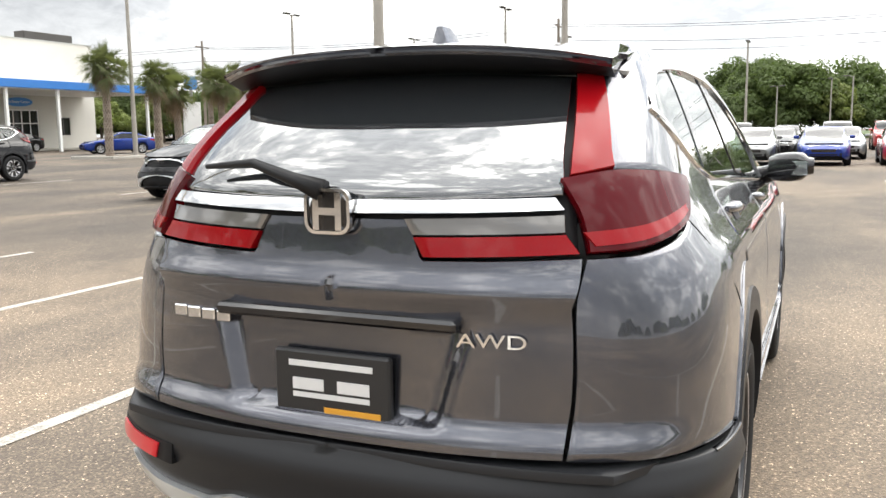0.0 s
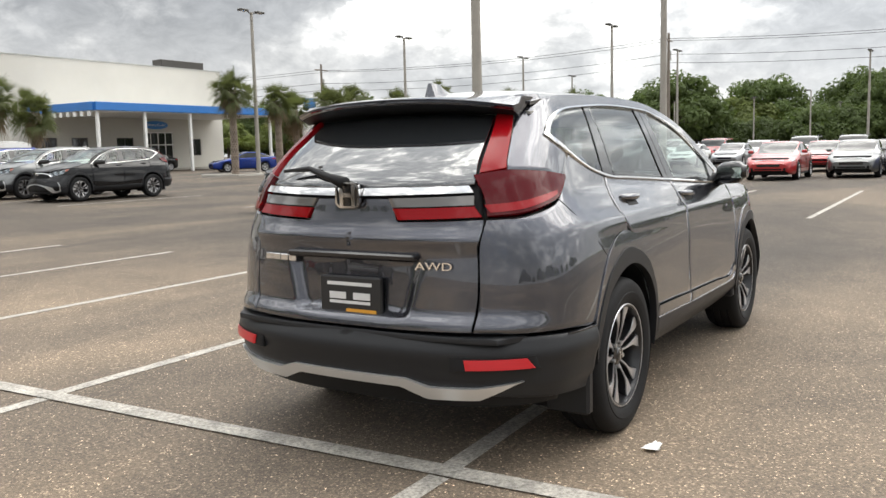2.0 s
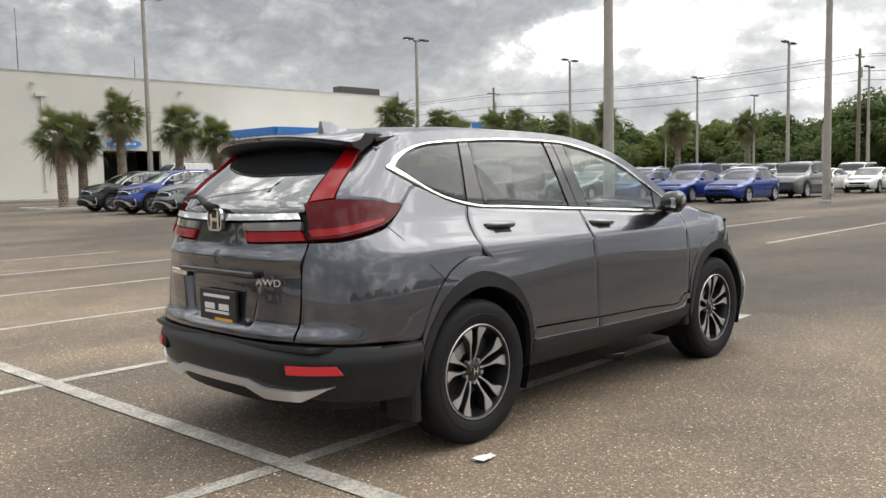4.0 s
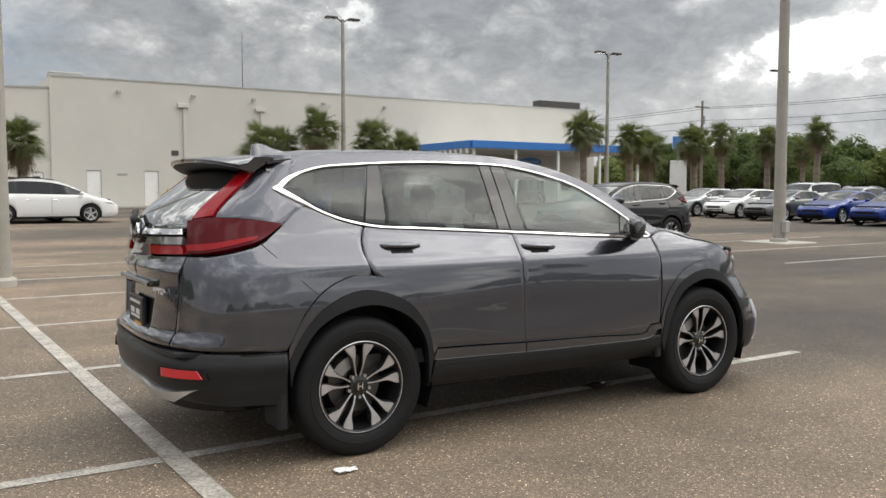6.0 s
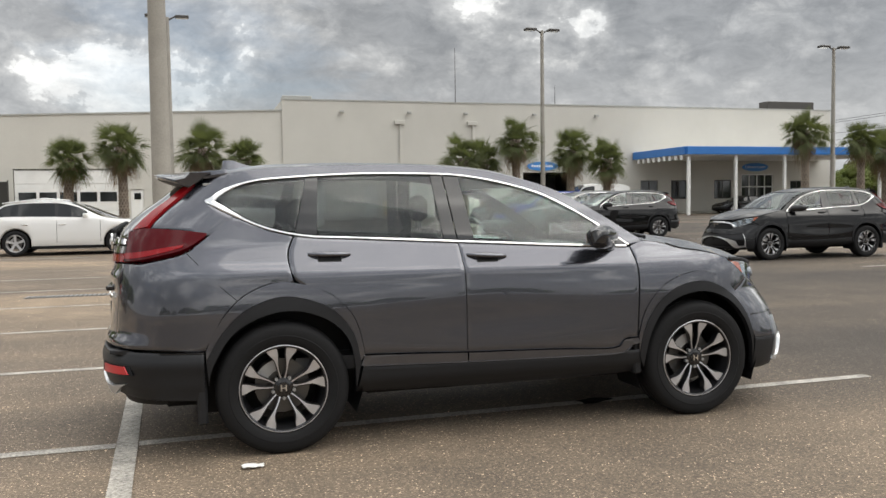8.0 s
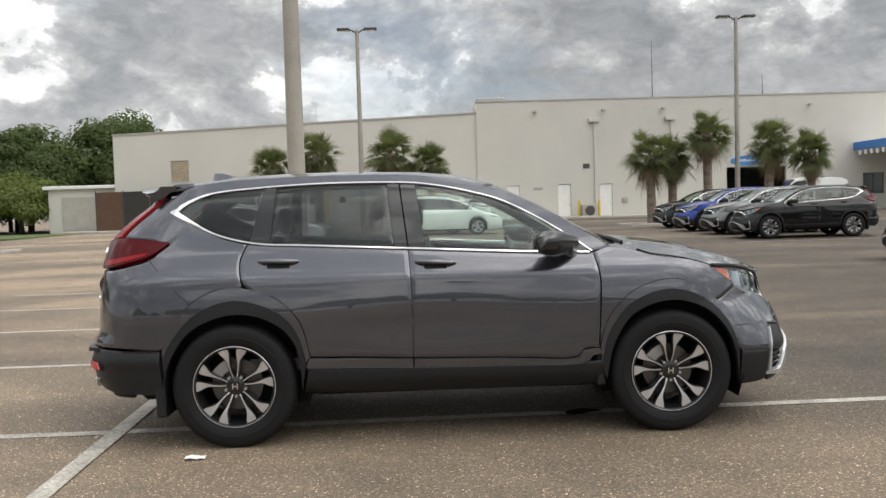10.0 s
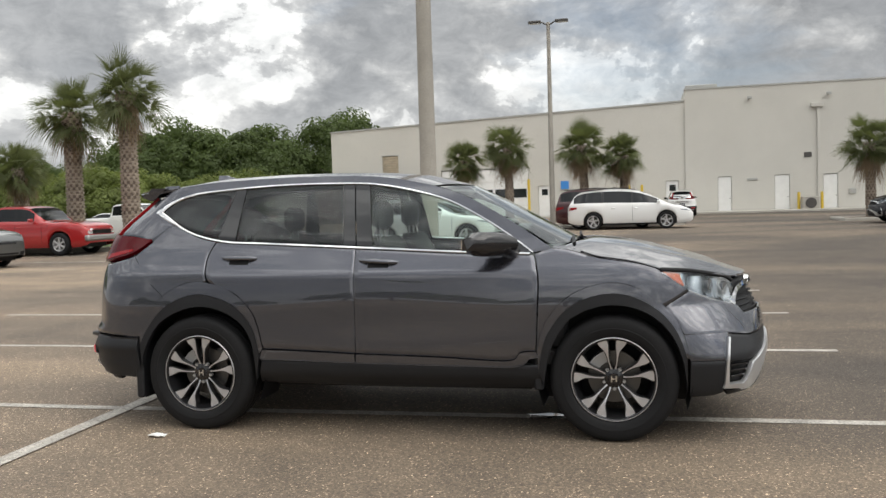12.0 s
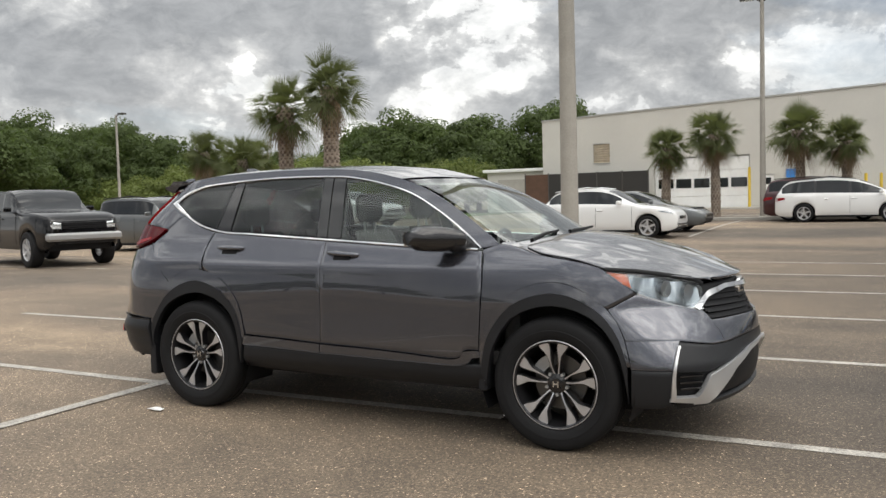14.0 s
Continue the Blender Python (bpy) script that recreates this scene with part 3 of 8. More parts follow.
    # glazed entrance under the canopy
    bm = bmesh.new()
    for k in range(5):
        x = 43.95 + k * (3.25 - 0.09) / 4
        box(bm, x, x + 0.09, WALL_Y + 0.05, WALL_Y + 0.13, BZ, 3.6)
    for z in (2.45, 3.51):
        box(bm, 44.04, 47.11, WALL_Y + 0.055, WALL_Y + 0.125, z, z + 0.09)
    w = part("entrance_door", bm, WHITE_PAINT, b, "white framed glazed entrance doors")
    part("pane", box_bm(44.0, 47.15, WALL_Y + 0.08, WALL_Y + 0.09, BZ, 3.55), DARK_GLASS, w)
    # service bay opening: a near-black sheet set back inside stands in for its shade
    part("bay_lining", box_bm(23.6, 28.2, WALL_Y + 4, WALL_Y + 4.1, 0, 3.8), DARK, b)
    # garage door with a row of lights
    g = thing("garage_door", "wide white sectional garage door with row of windows", "garage door", (0, 0, 0), kind="structure")
    for k in range(4):
        part("panel", box_bm(-13.55, -6.85, WALL_Y + 0.2, WALL_Y + 0.26, BZ + 0.02 + k * 0.94, BZ + 0.94 + k * 0.94, 0.015), WHITE_PAINT, g)
    for k in range(5):
        x = -13.3 + k * 1.3
        part("pane", box_bm(x, x + 1.1, WALL_Y + 0.17, WALL_Y + 0.195, 1.88, 2.55, 0.01), DARK_GLASS, g)
    lv = thing("wall_louver", "square ventilation louver with rust-stained slats", "vent", (0, 0, 0))
    part("frame", box_bm(-18.35, -16.95, WALL_Y + 0.07, WALL_Y + 0.11, 3.93, 4.0), TRIM_GREY, lv)
    part("frame", box_bm(-18.35, -16.95, WALL_Y + 0.07, WALL_Y + 0.11, 5.45, 5.52), TRIM_GREY, lv)
    for k in range(8):
        bm = bmesh.new()
        z = 4.02 + k * 0.178
        q = [bm.verts.new(p) for p in ((-18.28, WALL_Y + 0.10, z), (-17.02, WALL_Y + 0.10, z), (-17.02, WALL_Y + 0.24, z + 0.15), (-18.28, WALL_Y + 0.24, z + 0.15))]
        f = bm.faces.new(q)
        r = bmesh.ops.extrude_face_region(bm, geom=[f])
        bmesh.ops.translate(bm, verts=[v for v in r["geom"] if isinstance(v, bmesh.types.BMVert)], vec=(0, 0, 0.025))
        part("slat", bm, LOUVER, lv)
    # canopy over the entrance
    c = thing("entrance_canopy", "white canopy with a bright blue fascia on slim posts", "canopy", (0, 0, 0), kind="structure")
    part("deck", box_bm(33.6, 52.0, 50.2, WALL_Y, 4.75, 5.0), WHITE_PAINT, c)
    bm = bmesh.new()
    box(bm, 33.55, 52.05, 50.0, 50.2, 4.82, 5.42, 0.02)
    part("fascia", bm, BLUE_FASCIA, c, "bright blue metal fascia band")
    bm = bmesh.new()
    box(bm, 33.4, 33.6, 50.2, WALL_Y - 0.02, 4.82, 5.42, 0.02)
    part("fascia", bm, BLUE_FASCIA, c)
    for k in range(9):
        y = 50.6 + k * 0.8
        part("bracket", box_bm(33.46, 33.58, y, y + 0.32, 4.45, 4.8), WHITE_PAINT, c)
    for x in (33.9, 38.0, 42.4, 47.0, 51.5):
        part("post", box_bm(x - 0.11, x + 0.11, 50.3, 50.52, gz(50.4), 4.75, 0.02), WHITE_PAINT, c)
    # signs
    for x0, x1, z, y, nm in ((23.9, 26.6, 4.3, WALL_Y - 0.06, "service_sign"), (44.0, 46.6, 4.2, WALL_Y - 0.06, "entrance_sign")):
        s = thing(nm, "oval blue wall sign with white lettering" + (" bars" if nm == "service_sign" else ""), "sign", ((x0 + x1) / 2, y, z))
        ring = [(math.cos(a) * (x1 - x0) / 2, math.sin(a) * 0.36) for a in [2 * math.pi * k / 28 for k in range(28)]]
        V = [(p[0], -0.05, p[1]) for p in ring] + [(p[0], 0.05, p[1]) for p in ring]
        F = [tuple(range(28)), tuple(range(55, 27, -1))] + [(k, k + 28, (k + 1) % 28 + 28, (k + 1) % 28) for k in range(28)]
        mesh_part("panel", V, F, SIGN_BLUE, s)
        if nm == "entrance_sign":
            lettering("lettering", "Delivery Center", 0.31, 0.012, Matrix.Translation((-1.03, -0.058, -0.09)) @ pose(0, 0, 0, 90, 0, 0), SIGN_WHITE, s)
            continue
        bm = bmesh.new()
        for k in range(9):
            x = -0.95 + k * 0.21
            box(bm, x, x + 0.15, -0.062, -0.052, -0.08, 0.08 if k % 3 else 0.13)
        part("lettering", bm, SIGN_WHITE, s)
    # wall lights, downpipes, small fittings
    for x in (14.2, 18.75, 9.0, 24.5, 30.0):
        l = thing("wall_light", "small grey floodlight on the parapet", "light", (x, WALL_Y, 8.4))
        part("housing", box_bm(-0.15, 0.15, -0.38, -0.12, -0.1, 0.08, 0.02), TRIM_GREY, l)
        part("arm", box_bm(-0.04, 0.04, -0.12, 0.0, -0.04, 0.02), TRIM_GREY, l)
    for x in (13.55, 19.4):
        dp = thing("downpipe", "white square rain downpipe with a hopper", "downpipe", (x, WALL_Y, 0))
        part("pipe", box_bm(-0.09, 0.09, -0.14, -0.02, 0.9, 7.5, 0.01), STUCCO, dp)
        part("hopper", box_bm(-0.5, 0.3, -0.25, -0.02, 7.5, 7.8, 0.02), STUCCO, dp)
    ac = thing("air_conditioner", "pale outdoor air conditioning unit beside yellow bollards", "air conditioner", (12.8, 57.0, gz(57)))
    part("casing", box_bm(-0.55, 0.55, -0.35, 0.35, 0.06, 1.0, 0.03), CONCRETE, ac)
    V, F = tube([(0, -0.36, 0.55), (0, -0.40, 0.55)], [0.36, 0.36], 24)
    mesh_part("fan_grille", V, F, BRONZE, ac)
    part("foot", box_bm(-0.5, 0.5, -0.3, 0.3, 0.0, 0.06), TRIM_GREY, ac)
    for x, h in ((12.1, 1.3), (13.6, 1.3), (-6.7, 2.9), (0.6, 2.2), (1.5, 2.2), (-1.2, 1.5)):
        p = thing("bollard", "yellow painted steel bollard by the wall", "bollard", (x, 57.2, gz(57.2)), group="yellow bollards")
        V, F = tube([(0, 0, 0), (0, 0, h * 0.9), (0, 0, h), (0, 0, h + 0.02)], [0.1, 0.1, 0.09, 0.02], 12)
        mesh_part("post", V, F, YELLOW, p)
    tagged(part("pavement", box_bm(-26, 53, 55.6, WALL_Y, 0.1, 0.44, 0.03), CONCRETE), "raised pale concrete walk along the building", "pavement", kind="structure")
    for x, hgt in ((18.05, 4.2), (26.5, 1.5)):
        a = thing("roof_antenna", "thin whip antenna on the roof edge", "antenna", (x, WALL_Y + 0.2, 9.3))
        V, F = tube([(0, 0, -0.05), (0, 0, hgt * 0.5), (0, 0, hgt)], [0.035, 0.025, 0.015], 6)
        mesh_part("mast", V, F, BRONZE, a)
    r = thing("rooftop_unit", "low grey rooftop equipment box on the parapet", "roof unit", (5.8, WALL_Y + 1.2, 7.2))
    part("casing", box_bm(-1.1, 1.1, -0.6, 0.6, 0, 2.4, 0.03), TRIM_GREY, r)
    r = thing("rooftop_unit", "dark rooftop equipment screen at the far end", "roof unit", (50.5, WALL_Y + 2.5, 7.2))
    part("casing", box_bm(-2.5, 2.5, -0.6, 0.6, 0, 3.0, 0.03), BRONZE, r)
    # low lean-to wing and screened yard
    wg = thing("side_shed", "low white flat-roofed shed beside the building", "shed", (0, 0, 0), kind="structure")
    part("wall", box_bm(-27.6, -22.55, WALL_Y + 0.5, 70, 0, 3.6), STUCCO, wg)
    part("roof", box_bm(-27.9, -22.5, WALL_Y + 0.2, 70.2, 3.6, 3.85, 0.03), WHITE_PAINT, wg)
    part("door", box_bm(-26.6, -24.0, WALL_Y + 0.42, WALL_Y + 0.495, 0.3, 3.0), CONCRETE, wg)
    fn = thing("screen_fence", "tall fence with dark screening mesh and brown panel", "fence", (0, 0, 0), kind="structure")
    for k in range(6):
        x = -23.4 + k * 1.95
        V, F = tube([(x, 56.6, gz(56)), (x, 56.6, 3.35)], [0.05, 0.05], 8)
        mesh_part("post", V, F, BRONZE, fn)
        if k < 5:
            part("panel", box_bm(x + 0.05, x + 1.9, 56.58, 56.62, 0.45, 3.25), RUST_BROWN if k == 0 else MESH_FENCE, fn)
    tagged(part("traffic_sign", box_bm(-4.4, -3.8, WALL_Y - 0.03, WALL_Y, 2.4, 3.0, 0.01), SIGN_BLUE), "small blue square sign on the wall", "sign")
    tagged(part("vent_cover", box_bm(15.5, 15.95, WALL_Y - 0.12, WALL_Y, 1.4, 1.8, 0.05), TRIM_GREY), "small grey vent cover on the wall", "vent")
    tagged(part("wall_grille", box_bm(12.6, 13.1, WALL_Y - 0.06, WALL_Y, 4.05, 4.4, 0.02), BRONZE), "small dark grille on the wall", "vent")
    tagged(part("wall_plate", box_bm(8.8, 9.5, WALL_Y - 0.04, WALL_Y, 2.55, 2.72, 0.01), TRIM_GREY), "narrow grey plate on the wall", "sign")


build_building()

# ---------- compact SUV, built round its wheelbase centre, nose towards +x ----------
PAINT = material("gunmetal_metallic_paint", (0.074, 0.077, 0.093), 0.25, 0.85, coat=1.0, coat_ior=1.66, flakes=True, stain=0.03, stain_scale=1.5)
PAINT_BLACK = material("black_car_paint", (0.004, 0.004, 0.005), 0.3, 0.0, coat=0.75, spec=0.05)
PAINT_BLUE = material("deep_blue_car_paint", (0.008, 0.030, 0.20), 0.3, 0.3, coat=0.8, spec=0.1)
PAINT_GREY = material("grey_green_metallic_paint", (0.13, 0.135, 0.135), 0.32, 0.7, coat=1.0)
PAINT_WHITE = material("white_car_paint", (0.72, 0.72, 0.71), 0.3, coat=1.0)
PAINT_RED = material("deep_red_car_paint", (0.36, 0.012, 0.014), 0.3, 0.2, coat=1.0)
PAINT_MAROON = material("dark_maroon_car_paint", (0.045, 0.006, 0.008), 0.3, 0.2, coat=1.0)
PAINT_SILVER = material("silver_car_paint", (0.30, 0.31, 0.32), 0.32, 0.8, coat=1.0)
CLAD = material("dark_grey_moulded_plastic", (0.015, 0.0155, 0.0175), 0.40, spec=0.3, grain=0.08, grain_scale=400, bump=0.05)
BLACK_GLOSS = material("black_gloss_trim", (0.008, 0.008, 0.009), 0.12, coat=0.5)
BLACK_SATIN = material("black_satin_trim", (0.007, 0.007, 0.008), 0.5, spec=0.25)
CHROME = material("polished_chrome", (0.82, 0.82, 0.82), 0.07, 1.0)
SILVER_TRIM = material("satin_silver_trim", (0.66, 0.67, 0.68), 0.28, 0.75)
RUBBER = material("tyre_rubber", (0.011, 0.011, 0.0118), 0.70, spec=0.22, grain=0.12, grain_scale=90, stain=0.12, stain_scale=6, bump=0.1)
ALLOY = material("machined_alloy", (0.60, 0.60, 0.62), 0.34, 0.85, stain=0.18, stain_scale=9)
SILVER_WHEEL = material("silver_painted_wheel", (0.50, 0.50, 0.51), 0.4, 0.3)
ALLOY_DARK = material("dark_painted_alloy", (0.018, 0.018, 0.02), 0.35, 0.4, coat=0.4)
BRAKE = material("brushed_brake_disc", (0.12, 0.115, 0.11), 0.4, 0.9)
RED_LENS = material("red_tail_lens", (0.24, 0.003, 0.006), 0.2, coat=0.35, spec=0.15)
RED_DARK = material("deep_red_tail_lens", (0.075, 0.0015, 0.004), 0.12, coat=0.22, spec=0.1)
SMOKE_LENS = material("smoked_clear_lens", (0.16, 0.155, 0.15), 0.12, 0.3, coat=1.0)
RED_REFLECT = material("red_reflector", (0.50, 0.012, 0.02), 0.3, coat=0.3)
HEAD_LENS = glass_mat("headlight_lens", (0.93, 0.95, 0.96))
HEAD_INNER = material("headlight_reflector", (0.80, 0.82, 0.84), 0.22, 0.75)
HEAD_BOWL = material("headlamp_housing", (0.30, 0.32, 0.34), 0.18, 0.7, stain=0.35, stain_scale=14)
AMBER = material("amber_marker_lens", (0.62, 0.10, 0.015), 0.2, coat=0.8)
GLASS_DARK = glass_mat("dark_privacy_glass", (0.60, 0.62, 0.62), 0.01, 0.050)
GLASS_CLEAR = glass_mat("green_tinted_glass", (0.90, 0.95, 0.93), 0.01, 0.060)
UPHOLSTERY = material("dark_seat_upholstery", (0.055, 0.054, 0.053), 0.8, grain=0.1, grain_scale=200, bump=0.1)
CABIN = material("charcoal_cabin_plastic", (0.07, 0.07, 0.072), 0.7)
HEADLINER = material("pale_grey_headliner", (0.40, 0.39, 0.38), 0.9)
PLATE_BLACK = material("black_plate_insert", (0.015, 0.015, 0.016), 0.5)
PLATE_MARK = material("white_plate_print", (0.60, 0.60, 0.60), 0.5)
PLATE_ORANGE = material("orange_plate_print", (0.62, 0.30, 0.03), 0.5)


def lerp_table(x, xs, ys):
    return float(np.interp(x, xs, ys))


def soft_table(xs, ys, n=600):
    """Fine samples of a smooth curve through a few points, for np.interp."""
    xs, ys = np.array(xs, float), np.array(ys, float)
    m = np.gradient(ys, xs)
    q = np.linspace(xs[0], xs[-1], n)
    i = np.clip(np.searchsorted(xs, q, side="right") - 1, 0, len(xs) - 2)
    h = xs[i + 1] - xs[i]
    t = (q - xs[i]) / h
    return q, ((2 * t ** 3 - 3 * t ** 2 + 1) * ys[i] + (t ** 3 - 2 * t ** 2 + t) * h * m[i] + (3 * t ** 2 - 2 * t ** 3) * ys[i + 1] + (t ** 3 - t ** 2) * h * m[i + 1])


WIDTHS = soft_table((0.2, 0.35, 0.52, 0.7, 0.85, 0.95, 1.03, 1.10, 1.17, 1.25, 1.40, 1.57, 1.64),
                    (0.87, 0.905, 0.919, 0.917, 0.911, 0.896, 0.87, 0.832, 0.79, 0.755, 0.695, 0.618, 0.58))
TAILS = soft_table((0.2, 0.45, 0.62, 0.9, 1.1, 1.2, 1.275, 1.37, 1.445, 1.55), (-2.2, -2.29, -2.27, -2.25, -2.23, -2.215, -2.18, -2.085, -1.985, -1.86))
NOSES = soft_table((0.2, 0.3, 0.55, 0.68, 0.80, 1.0), (2.22, 2.29, 2.315, 2.30, 2.255, 2.18))


def half_width(z):
    return float(np.interp(z, *WIDTHS))


def tail_x(z):
    return float(np.interp(z, *TAILS))


def nose_x(z):
    return float(np.interp(z, *NOSES))


def nose_shape(z):
    k = min(1.0, max(0.0, (z - 0.5) / 0.3))
    return 4.7 - 1.7 * k, 0.50 + 0.30 * k


REAR_S, FRONT_S, XF = -2.9, 2.6, 1.8


def turn_x(z):
    """Where the side begins to round into the tail."""
    return max(-1.9, tail_x(z) + 0.25)


def phi_of_x(x, z):
    if x < 0:
        u = min(1.0, max(0.0, (-1.2 - x) / (-1.2 - tail_x(z))))
        return math.acos(min(1.0, u ** 3.5))
    p, _ = nose_shape(z)
    u = min(1.0, max(0.0, (x - 1.2) / (nose_x(z) - 1.2)))
    return math.acos(min(1.0, u ** (p / 2)))


def shell(s, z):
    """The right-hand skin: s runs from the tail's middle (-2.9) along the side (s = x) to the nose's middle (2.6)."""
    w = half_width(z)
    xr = turn_x(z)
    if s < xr:
        f = phi_of_x(xr, z) * max(0.0, (s - REAR_S) / (xr - REAR_S))
        return Vector((-1.2 + max(0.0, math.cos(f)) ** (2 / 7) * (tail_x(z) + 1.2), -w * math.sin(f) ** 0.848, z))
    if s > XF:
        p, q = nose_shape(z)
        f = phi_of_x(XF, z) * max(0.0, (FRONT_S - s) / (FRONT_S - XF))
        return Vector((1.2 + max(0.0, math.cos(f)) ** (2 / p) * (nose_x(z) - 1.2), -w * math.sin(f) ** (2 * q), z))
    if s < -1.2:
        u = (-1.2 - s) / (-1.2 - tail_x(z))
        return Vector((s, -w * max(0.0, 1 - u ** 7) ** 0.424, z))
    if s > 1.2:
        p, q = nose_shape(z)
        u = (s - 1.2) / (nose_x(z) - 1.2)
        return Vector((s, -w * max(0.0, 1 - u ** p) ** q, z))
    return Vector((s, -w, z))


def at_x(x, z):
    """(s, z) of a point of the side, by its x."""
    xr = turn_x(z)
    if x < xr:
        return (REAR_S + (xr - REAR_S) * phi_of_x(x, z) / phi_of_x(xr, z), z)
    if x > XF:
        return (FRONT_S - (FRONT_S - XF) * phi_of_x(x, z) / phi_of_x(XF, z), z)
    return (x, z)


def at_tail(y, z):
    """(s, z) of a point of the tail, by its distance from the middle."""
    f = math.asin(min(1.0, (abs(y) / half_width(z)) ** (1 / 0.848)))
    xr = turn_x(z)
    fm = phi_of_x(xr, z)
    if f > fm:
        u = max(0.0, math.cos(f)) ** (2 / 7)
        return (-1.2 + u * (tail_x(z) + 1.2), z)
    return (REAR_S + (xr - REAR_S) * f / fm, z)


def at_nose(y, z):
    _, q = nose_shape(z)
    f = math.asin(min(1.0, (abs(y) / half_width(z)) ** (1 / (2 * q))))
    return (FRONT_S - (FRONT_S - XF) * f / phi_of_x(XF, z), z)


def along(line, n_or_list):
    """Points at given fractions of a polyline's length."""
    P = [np.array(p, float) for p in line]
    d = [0.0]
    for a, b in zip(P, P[1:]):
        d.append(d[-1] + float(np.linalg.norm(b - a)))
    out = []
    for f in n_or_list:
        x = f * d[-1]
        out.append(np.array([np.interp(x, d, [p[k] for p in P]) for k in range(len(P[0]))]))
    return out


def smooth_line(line, n=24):
    """Catmull-Rom curve through a few points."""
    P = [np.array(p, float) for p in line]
    if len(P) < 3:
        return P
    out = []
    for i in range(len(P) - 1):
        p0, p1, p2, p3 = P[max(i - 1, 0)], P[i], P[i + 1], P[min(i + 2, len(P) - 1)]
        m = max(2, n // (len(P) - 1))
        for k in range(m):
            t = k / m
            out.append(0.5 * ((2 * p1) + (p2 - p0) * t + (2 * p0 - 5 * p1 + 4 * p2 - p3) * t * t + (3 * p1 - p0 - 3 * p2 + p3) * t ** 3))
    out.append(P[-1])
    return out


def grid_solid(rows, normals, thick):
    """Closed slab from a grid of outer points."""
    nv, nu = len(rows), len(rows[0])
    V = [p for r in rows for p in r] + [p - n * thick for r, nr in zip(rows, normals) for p, n in zip(r, nr)]
    o = nv * nu
    F = []
    for j in range(nv - 1):
        for i in range(nu - 1):
            a = j * nu + i
            F.append((a, a + 1, a + nu + 1, a + nu))
            F.append((o + a + nu, o + a + nu + 1, o + a + 1, o + a))
    for i in range(nu - 1):
        F.append((i + 1, i, o + i, o + i + 1))
        b = (nv - 1) * nu + i
        F.append((b, b + 1, o + b + 1, o + b))
    for j in range(nv - 1):
        a = j * nu
        F.append((a, a + nu, o + a + nu, o + a))
        b = a + nu - 1
        F.append((b + nu, b, o + b, o + b + nu))
    return V, F


def finish(name, V, F, mat, parent, side, label="", both=False, sharp=45):
    """side -1 keeps the right-hand mesh, +1 mirrors it; both joins the two halves."""
    bm = bmesh.new()
    for sg in ((-1, 1) if both else (side,)):
        vs = [bm.verts.new((v[0], v[1] * -sg, v[2])) for v in V]
        for f in F:
            q = [vs[i] for i in f]
            if len(set(q)) < 3:
                continue
            try:
                fc = bm.faces.new(q if sg < 0 else q[::-1])
            except ValueError:
                continue
            if isinstance(mat, tuple) and min(f) >= len(V) // 2:
                fc.material_index = 1
    if both:
        mid = [v for v in bm.verts if abs(v.co.y) < 0.004]
        for v in mid:
            v.co.y = 0
        bmesh.ops.remove_doubles(bm, verts=bm.verts, dist=0.0006)
    bmesh.ops.recalc_face_normals(bm, faces=bm.faces)
    return part(name, bm, mat, parent, label, smooth=True, sharp=sharp)


